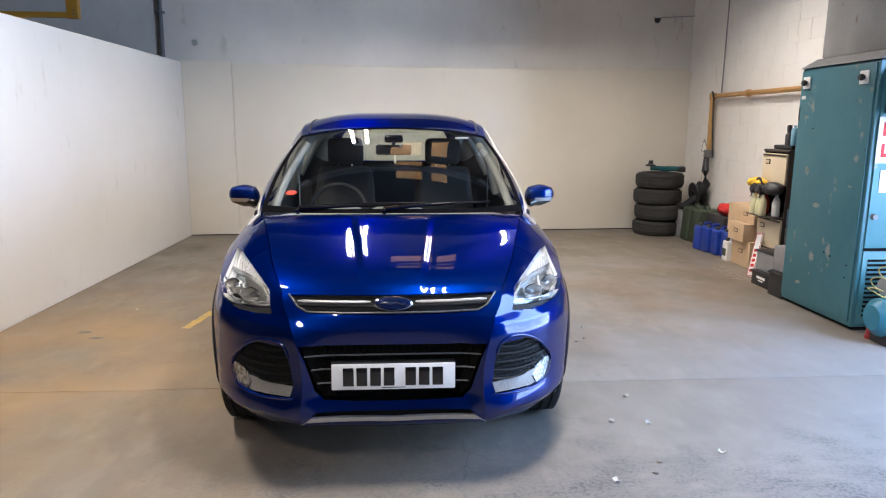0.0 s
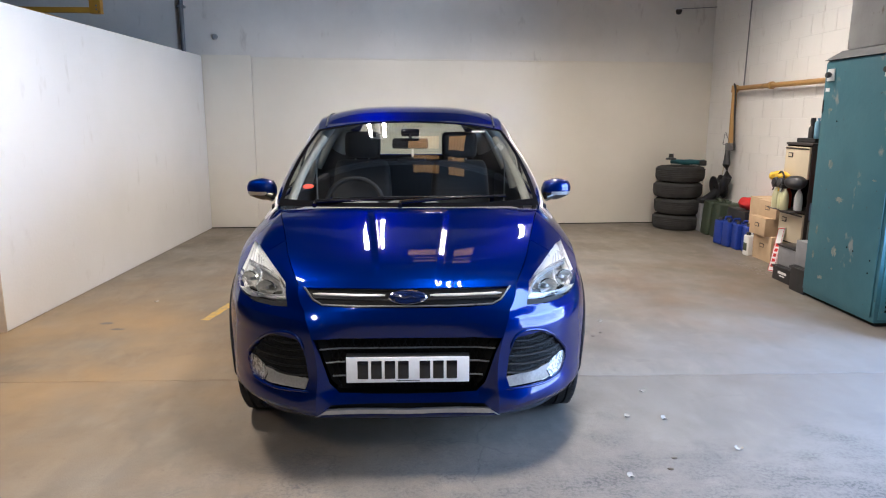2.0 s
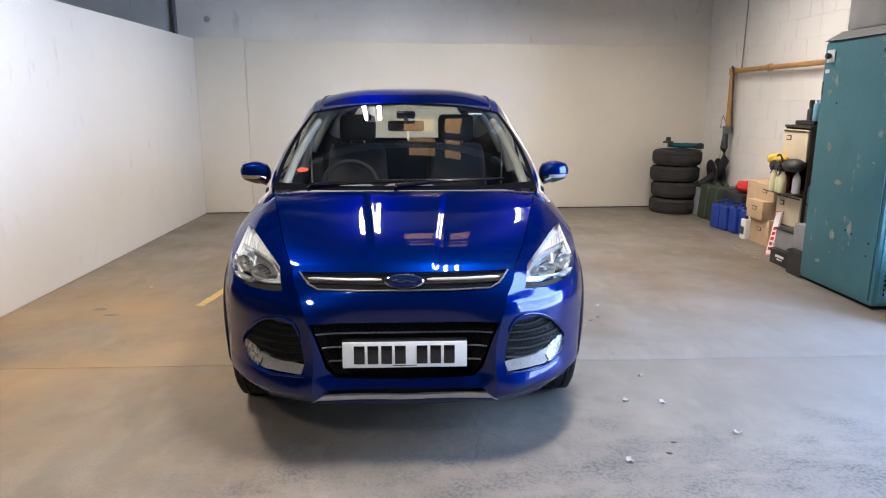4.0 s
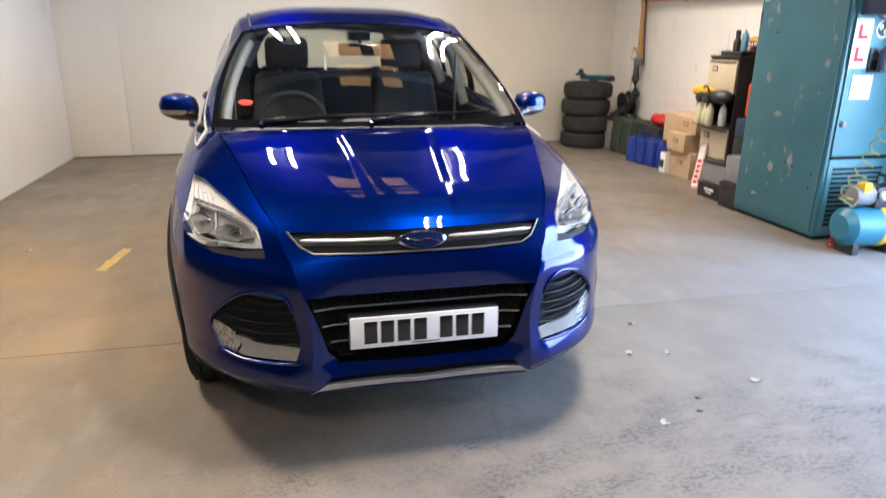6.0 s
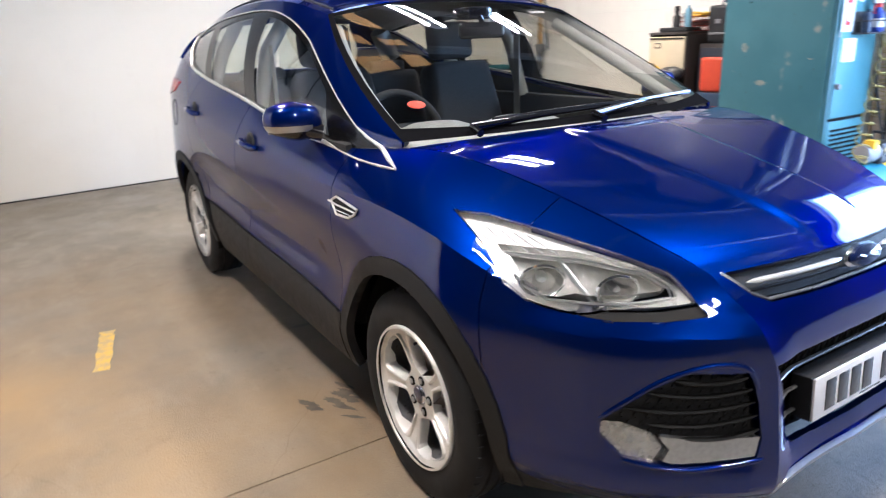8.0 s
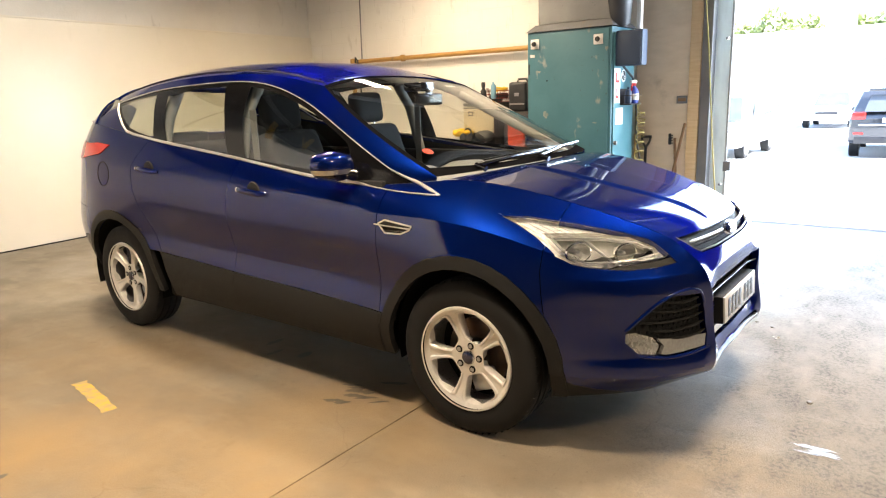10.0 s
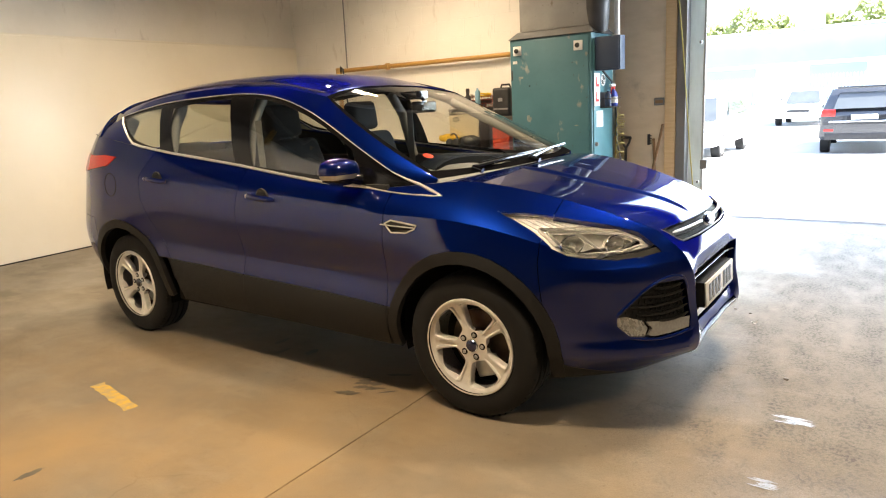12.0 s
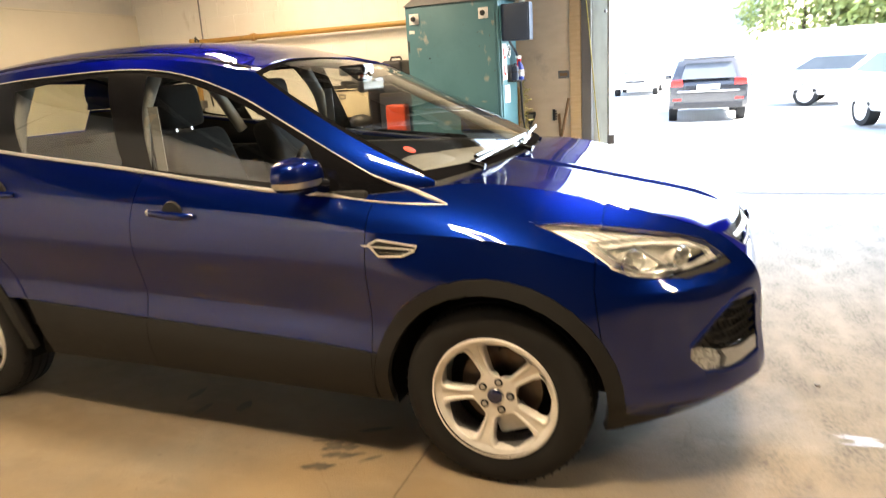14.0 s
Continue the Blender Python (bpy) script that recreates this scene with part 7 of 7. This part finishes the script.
# marks and litter on the floor
mark = tagged(new("floor_marking"), "worn yellow painted floor line", kind="structure")
line = bmesh.new()
a, b = Vector((-1.545, 2.04, .0022)), Vector((-1.625, 1.56, .0022))
d = (b - a).normalized()
s = Vector((-d.y, d.x, 0))
random.seed(2)
left, right = [], []
for k in range(13):
    p = a + (b - a) * k / 12
    left.append(line.verts.new(p + s * (.035 + random.uniform(-.006, .006))))
    right.append(line.verts.new(p - s * (.035 + random.uniform(-.006, .006))))
for k in range(12):
    line.faces.new((left[k], right[k], right[k + 1], left[k + 1]))
part("painted_line", line, FLOOR_PAINT, mark)


def blot(x, y, rx, ry, seed, z=.0018):
    """An uneven flat stain."""
    random.seed(seed)
    bm = bmesh.new()
    bm.faces.new([bm.verts.new((x + rx * math.cos(t) * (1 + random.uniform(-.35, .25)), y + ry * math.sin(t) * (1 + random.uniform(-.35, .25)), z)) for t in np.linspace(0, 2 * math.pi, 26)[:-1]])
    return bm


stains = tagged(new("floor_stain"), "dark oil stains on the concrete", kind="structure")
for k, (x, y, rx, ry) in enumerate(((-.62, 1.30, .05, .03), (-.70, 1.48, .06, .02), (-.58, 1.62, .07, .02), (-2.35, 1.5, .05, .03), (-2.2, 1.35, .06, .02))):
    part("stain", blot(x, y, rx, ry, k), OIL, stains)
random.seed(31)
smears = [(-.84 + random.gauss(0, .07), .64 + random.gauss(0, .06), random.uniform(.02, .07), random.uniform(.006, .018), random.uniform(-70, -40)) for _ in range(16)]
for k, (x, y, rx, ry, turn) in enumerate(smears):
    bm = blot(0, 0, rx, ry, 40 + k)
    bmesh.ops.transform(bm, matrix=Matrix.Translation((x, y, .00025 * k)) @ Matrix.Rotation(radians(turn), 4, "Z"), verts=bm.verts[:])
    part("scuff", bm, SCUFF, stains)
random.seed(11)
for k, (x, y) in enumerate(((1.16, -.26), (1.35, -.29), (1.59, -.63), (.99, -.86), (1.35, .07), (1.47, 1.43), (-2.2, 2.1))):
    scrap = thing("litter", "small curled pale scrap lying on the concrete", "litter", "floor litter", (x, y, 0), random.random() * 180)
    bm = bmesh.new()
    rows = [[bm.verts.new((u * .022 * (1 - .4 * abs(w)), w * .014, .003 + .010 * u * u + .004 * random.random())) for u in np.linspace(-1, 1, 6)] for w in (-1, 0, 1)]
    for i in range(2):
        for j in range(5):
            bm.faces.new((rows[i][j], rows[i][j + 1], rows[i + 1][j + 1], rows[i + 1][j]))
    part("scrap", bm, DULL_PAPER, scrap)
for k, (x, y) in enumerate(((1.19, -.80), (1.33, 1.09), (1.40, 1.16), (1.27, 1.20), (1.25, -.70), (.2, -1.15))):
    crumb = thing("debris", "small dark clod of dirt on the concrete", "debris", "floor debris", (x, y, 0))
    bm = bmesh.new()
    bmesh.ops.create_icosphere(bm, subdivisions=2, radius=.012)
    for v in bm.verts:
        v.co = Vector((v.co.x * 1.3, v.co.y, v.co.z * .3 + .003)) * (1 + .5 * noise.noise(v.co * 60 + Vector((k, 0, 0))))
    part("clod", bm, OIL, crumb)

# worn white marks inside the vehicle door
wet = tagged(new("floor_stain"), "worn white marks on the concrete", kind="structure")
random.seed(77)
for x, y, rx, ry in ((-.25, -1.24, .030, .115), (-.82, -1.22, .026, .075)):
    for k in range(6):
        u, w = random.uniform(-1, 1), -1 + .4 * k
        bm = blot(x + w * rx, y + u * ry * .45, rx * random.uniform(.10, .22), ry * random.uniform(.35, .8), 500 + k, .0022)
        part("white_mark", bm, WORN_WHITE, wet)
# ---- outside the vehicle door ----
def yard_z(x):
    """The yard falls away gently from the door, then runs level."""
    return float(np.interp(x, (6.5, 16.0), (-.012, -.28)))


ground = bmesh.new()
rows = [[ground.verts.new((x, y, yard_z(x))) for y in (-400, -40, 40, 400)] for x in (4.62, 6.5, 16.0, 60.0, 900)]
for a, b in zip(rows, rows[1:]):
    for i in range(3):
        ground.faces.new((a[i], b[i], b[i + 1], a[i + 1]))
structure("ground", ground, ASPHALT, "sunlit bleached tarmac yard")


def parked(name, label, at, turn, paint, tall=1.48, length=4.3, suv=False):
    """A parked car: shaped body, glass band, wheels, lamps. It faces -y before the turn."""
    ob = thing(name, label, "car", "parked cars", (at[0], at[1], yard_z(at[0])), turn)
    h = tall
    prof = [(-.5, .32), (-.5, .58), (-.485, .70), (-.25, .80), (-.20, .83), (-.05, h), (.02, h + .02), (.30, h), (.46, h * .70), (.5, h * .66), (.5, .40), (.47, .30)] if not suv else [(-.5, .36), (-.5, .75), (-.48, .90), (-.24, 1.03), (-.12, h - .05), (.0, h), (.40, h - .03), (.485, h * .66), (.5, h * .60), (.5, .45), (.48, .36)]
    bm = bmesh.new()
    cols = []
    for x, shrink in ((-.90, .06), (-.87, .02), (-.70, 0), (0, -.006), (.70, 0), (.87, .02), (.90, .06)):
        ring = []
        for u, z in prof:
            lean = .0 if z < .95 else (z - .95) * .36
            ring.append(bm.verts.new((x * (1 - lean) if abs(x) > .5 else x, u * length * (1 - shrink * .35), z - shrink * (.4 if z > .6 else -.4))))
        cols.append(ring)
    for a, b in zip(cols, cols[1:]):
        for i in range(len(prof)):
            j = (i + 1) % len(prof)
            bm.faces.new((a[i], a[j], b[j], b[i]))
    bm.faces.new(cols[0])
    bm.faces.new(cols[-1][::-1])
    bmesh.ops.recalc_face_normals(bm, faces=bm.faces[:])
    bmesh.ops.bevel(bm, geom=[e for e in bm.edges if e.calc_face_angle(0) > .6], offset=.03, segments=2, profile=.6, affect="EDGES")
    part("body", bm, paint, ob)
    top = h - .10
    for sx in (-1, 1):
        side = bmesh.new()
        k = .36
        pts = [(-.17, .98), (-.06, top), (.26, top), (.38, 1.02)] if not suv else [(-.19, 1.08), (-.10, top), (.36, top), (.42, 1.12)]
        side.faces.new([side.verts.new((sx * (.90 * (1 - (z - .95) * k) + .006), u * length, z)) for u, z in pts])
        part("side_window", side, DARK_GLASS, ob)
        part("head_lamp", box_bm(sx * .66 - .16, sx * .66 + .16, -length / 2 - .004, -length / 2 + .1, .62 if not suv else .76, .72 if not suv else .88, .02), CHROME, ob)
        part("tail_lamp", box_bm(sx * .72 - .14, sx * .72 + .14, length / 2 - .16, length / 2 + .012, .74 if not suv else .90, .86 if not suv else 1.06, .02), RED_LENS, ob)
        for u in (-.31, .30):
            w = lathe_bm([(0, .07), (.10, .075), (.20, .085), (.215, .10), (.31, .10), (.325, .07), (.325, -.10), (0, -.10)], 28, Matrix.Translation((sx * .80, u * length, .325)) @ Matrix.Rotation(radians(90 * sx), 4, "Y"))
            tyre = part("wheel", w, RUBBER, ob)
            part("wheel_face", lathe_bm([(0, .095), (.07, .095), (.19, .09), (.21, .102)], 20, Matrix.Translation((sx * .80, u * length, .325)) @ Matrix.Rotation(radians(90 * sx), 4, "Y")), ALLOY, tyre)
        part("door_mirror", box_bm(sx * .98 - .09, sx * .98 + .09, -.17 * length, -.14 * length, .98, 1.10, .03), paint, ob)
    zr0, zr1 = (h * .74, h - .10) if not suv else (h * .69, h - .12)
    rw = bmesh.new()
    yr0, yr1 = (length * .452, length * .33) if not suv else (length * .492, length * .435)
    rw.faces.new([rw.verts.new(p) for p in ((-.62, yr0 + .03, zr0), (.62, yr0 + .03, zr0), (.52, yr1 + .04, zr1), (-.52, yr1 + .04, zr1))])
    part("rear_window", rw, DARK_GLASS, ob)
    fw = bmesh.new()
    fw.faces.new([fw.verts.new(p) for p in ((-.64, -.195 * length - .02, .88 if not suv else 1.06), (.64, -.195 * length - .02, .88 if not suv else 1.06), (.52, -.07 * length - .03, h - .05), (-.52, -.07 * length - .03, h - .05))])
    part("windscreen", fw, DARK_GLASS, ob)
    part("rear_plate", box_bm(-.26, .26, length / 2, length / 2 + .014, .82 if suv else .62, .93 if suv else .73, .003), PLATE_WHITE, ob)
    part("front_plate", box_bm(-.26, .26, -length / 2 - .014, -length / 2, .42, .53, .003), PLATE_WHITE, ob)
    part("front_grille", box_bm(-.40, .40, -length / 2 - .008, -length / 2 + .02, .55, .66, .01), BLACK_PLASTIC, ob)
    part("rear_valance", box_bm(-.78, .78, length / 2 - .05, length / 2 + .010, .36, .52, .02), BLACK_PLASTIC, ob)
    return ob


suv = parked("parked_suv", "dark parked SUV seen from behind in the sunlit yard", (17.2, -.50), 92, DARK_CAR, 1.55, 4.6, True)
part("roof_spoiler", box_bm(-.58, .58, 1.95, 2.12, 1.51, 1.57, .02), DARK_CAR, suv)
for sx in (-1, 1):
    part("reflector", box_bm(sx * .70 - .10, sx * .70 + .10, 2.28, 2.318, .56, .61, .01), RED_LENS, suv)
part("chrome_band", box_bm(-.70, .70, 2.29, 2.318, .76, .80, .006), CHROME, suv)
parked("parked_car", "white parked hatchback in the sunlit yard", (15.3, 3.15), -90, WHITE_CAR)
parked("parked_car", "white parked saloon facing the workshop", (29.5, 2.4), -90, WHITE_CAR, 1.42)
parked("parked_car", "silver parked car in the far row", (19.5, -4.6), -15, SILVER_CAR, 1.45)
parked("parked_car", "white parked car beside the yard entrance", (11.2, -4.6), -70, WHITE_CAR, 1.45)
parked("parked_car", "grey parked car in the far row", (24.0, -5.6), -15, SILVER_CAR, 1.45)

shed = thing("industrial_building", "long pale blue clad industrial building across the yard", "building")
part("upper_cladding", box_bm(60, 74, -4, 60, 3.1, 5.6, .05), PALE_CLADDING, shed)
part("lower_wall", box_bm(60.1, 73.9, -3.9, 59.9, -.29, 3.1), WHITE_RENDER, shed)
part("roof_edge", box_bm(59.8, 74.2, -4.2, 60.2, 5.6, 5.8, .03), WHITE_RENDER, shed)
part("chimney", box_bm(63, 65, 5.6, 7.4, 5.8, 8.0, .05), WHITE_RENDER, shed)
for k in range(6):
    part("loading_door", box_bm(59.98, 60.09, 2 + k * 8, 6 + k * 8, -.28, 2.8), PALE_CLADDING, shed)
yard_wall = structure("yard_wall", box_bm(42, 42.2, -60, -3.2, -.29, 2.2, .01), WHITE_RENDER, "white yard wall below the trees")
for y in np.arange(-58, -4, 3.0):
    part("wall_post", box_bm(41.9, 42.3, y, y + .2, -.29, 2.35, .01), WHITE_RENDER, yard_wall)


fence = thing("fence", "white steel palisade fence across the yard", "fence")
for z in (.18, 1.48):
    part("rail", box_bm(38.03, 38.07, -2.6, 14.0, z, z + .05, .004), WHITE_RENDER, fence)
pale = prism_bm([(-.034, 0), (.034, 0), (.034, 1.95), (.018, 2.06), (0, 2.12), (-.018, 2.06), (-.034, 1.95)], -.008, .008)
pale_mesh = bpy.data.meshes.new("pale")
bmesh.ops.rotate(pale, matrix=Matrix.Rotation(radians(90), 3, "Z"), verts=pale.verts[:])
pale.to_mesh(pale_mesh)
pale.free()
pale_mesh.materials.append(WHITE_RENDER)
for k in range(104):
    ob = new("pale", pale_mesh)
    ob.parent = fence
    ob.location = (38.02, -2.5 + k * .158, -.28)


def tree(at, h, spread, seed, copies=()):
    """A tapered trunk with limbs, and a crown of many small leaf clumps with gaps."""
    rnd = random.Random(seed)
    ob = thing("tree", "leafy green tree beyond the yard", "tree", "trees beyond the yard", at)
    wood = bmesh.new()
    add_tube(wood, [(0, 0, 0), (.1, .05, h * .3), (.05, .1, h * .6), (0, .1, h * .9)], [.22, .17, .11, .03], 8)
    tips = []
    for k in range(9):
        a, z = rnd.uniform(0, 6.28), h * rnd.uniform(.28, .75)
        r = spread * rnd.uniform(.5, .9)
        tip = Vector((r * math.cos(a), r * math.sin(a), z + h * rnd.uniform(.08, .22)))
        add_tube(wood, [(0, 0, z * .9), tip * .5 + Vector((0, 0, z * .45)), tip], [.07, .05, .015], 6)
        tips.append(tip)
    part("trunk", wood, BARK, ob)
    co, fa = [], []
    tips += [Vector((rnd.uniform(-.4, .4), rnd.uniform(-.4, .4), h * rnd.uniform(.7, .98))) for _ in range(5)]
    for tip in tips:
        rr = spread * rnd.uniform(.34, .58)
        for _ in range(330):
            d = Vector((rnd.gauss(0, 1), rnd.gauss(0, 1), rnd.gauss(0, .8))).normalized() * rr * rnd.random() ** .4
            p, s = tip + d, rnd.uniform(.09, .22)
            u = Vector((rnd.gauss(0, 1), rnd.gauss(0, 1), rnd.gauss(0, 1))).normalized()
            w = u.orthogonal().normalized()
            i = len(co)
            co += [p - u * s, p + w * s * .6, p + u * s, p - w * s * .6]
            fa.append((i, i + 1, i + 2, i + 3))
    me = bpy.data.meshes.new("crown")
    me.from_pydata(co, [], fa)
    me.materials.append(LEAF)
    crown = new("crown", me)
    crown.parent = ob
    return ob


oak = tree((47, -6, -.28), 7.5, 3.0, 3)
ash = tree((46, -10, -.28), 6.5, 2.8, 8)
random.seed(21)
for k in range(16):
    src = (oak, ash)[k % 2]
    copy_thing(src, pose(46 + random.uniform(-1, 6), -13 - k * 2.6 + random.uniform(-.8, .8), -.28, 0, 0, random.uniform(0, 360)))
for k in range(18):
    src = (oak, ash)[k % 2]
    copy_thing(src, pose(80 + random.uniform(-2, 5), -2 + k * 3.4 + random.uniform(-1, 1), -.28, 0, 0, random.uniform(0, 360)))

# dense bank of foliage behind the yard wall
rnd = random.Random(44)
co, fa = [], []
for _ in range(15000):
    y = -3.5 - 56 * rnd.random()
    top = 5.4 + 1.3 * math.sin(y * .9) + .8 * math.sin(y * 2.3 + 1)
    p = Vector((43.2 + rnd.random() * 2.2, y, -.2 + (top + .2) * rnd.random() ** .7))
    u = Vector((rnd.gauss(0, 1), rnd.gauss(0, 1), rnd.gauss(0, 1))).normalized()
    w, z = u.orthogonal().normalized(), rnd.uniform(.12, .30)
    k = len(co)
    co += [p - u * z, p + w * z * .55, p + u * z, p - w * z * .55]
    fa.append((k, k + 1, k + 2, k + 3))
me = bpy.data.meshes.new("hedge")
me.from_pydata(co, [], fa)
me.materials.append(LEAF)
tagged(new("hedge", me), "dense yellow-green bank of leaves behind the yard wall", "hedge", kind="stuff")

co, fa = [], []
for _ in range(9000):
    y = -4 + 66 * rnd.random()
    top = 8.2 + .9 * math.sin(y * .55) + .6 * math.sin(y * 1.7 + 2)
    p = Vector((77 + rnd.random() * 2, y, 4.5 + (top - 4.5) * rnd.random() ** .8))
    u = Vector((rnd.gauss(0, 1), rnd.gauss(0, 1), rnd.gauss(0, 1))).normalized()
    w, z = u.orthogonal().normalized(), rnd.uniform(.2, .42)
    k = len(co)
    co += [p - u * z, p + w * z * .55, p + u * z, p - w * z * .55]
    fa.append((k, k + 1, k + 2, k + 3))
me = bpy.data.meshes.new("tree_line")
me.from_pydata(co, [], fa)
me.materials.append(LEAF)
tagged(new("tree_line", me), "row of pale green treetops above the far roof", "trees", kind="stuff")
structure("pavement", box_bm(4.63, 6.35, -9, 4, -.12, -.004, .004), APRON, "grey speckled apron outside the vehicle door")

# ---- painted blocks of the east wall ----
block_meshes = {}


def block_piece(w, h):
    key = (round(w, 3), round(h, 3))
    if key not in block_meshes:
        bm = box_bm(.0162, .02, 0, w, 0, h, .0015, segments=1)
        me = bpy.data.meshes.new("block")
        bm.to_mesh(me)
        bm.free()
        me.materials.append(BLOCK)
        block_meshes[key] = me
    return block_meshes[key]


wall = bpy.data.objects["wall_east"]
for row in range(16):
    y, z = (1.32 if row % 2 else 1.10), row * .225 + .002
    while y < 6.62:
        y1 = min(y + .447, 6.62)
        y0 = max(y, 1.32)
        if y1 - y0 > .03:
            ob = new("block", block_piece(y1 - y0 - .003, .2225))
            ob.parent = wall
            ob.location = (EAST_X + random.uniform(-.0015, .0015), y0, z)
        y += .45
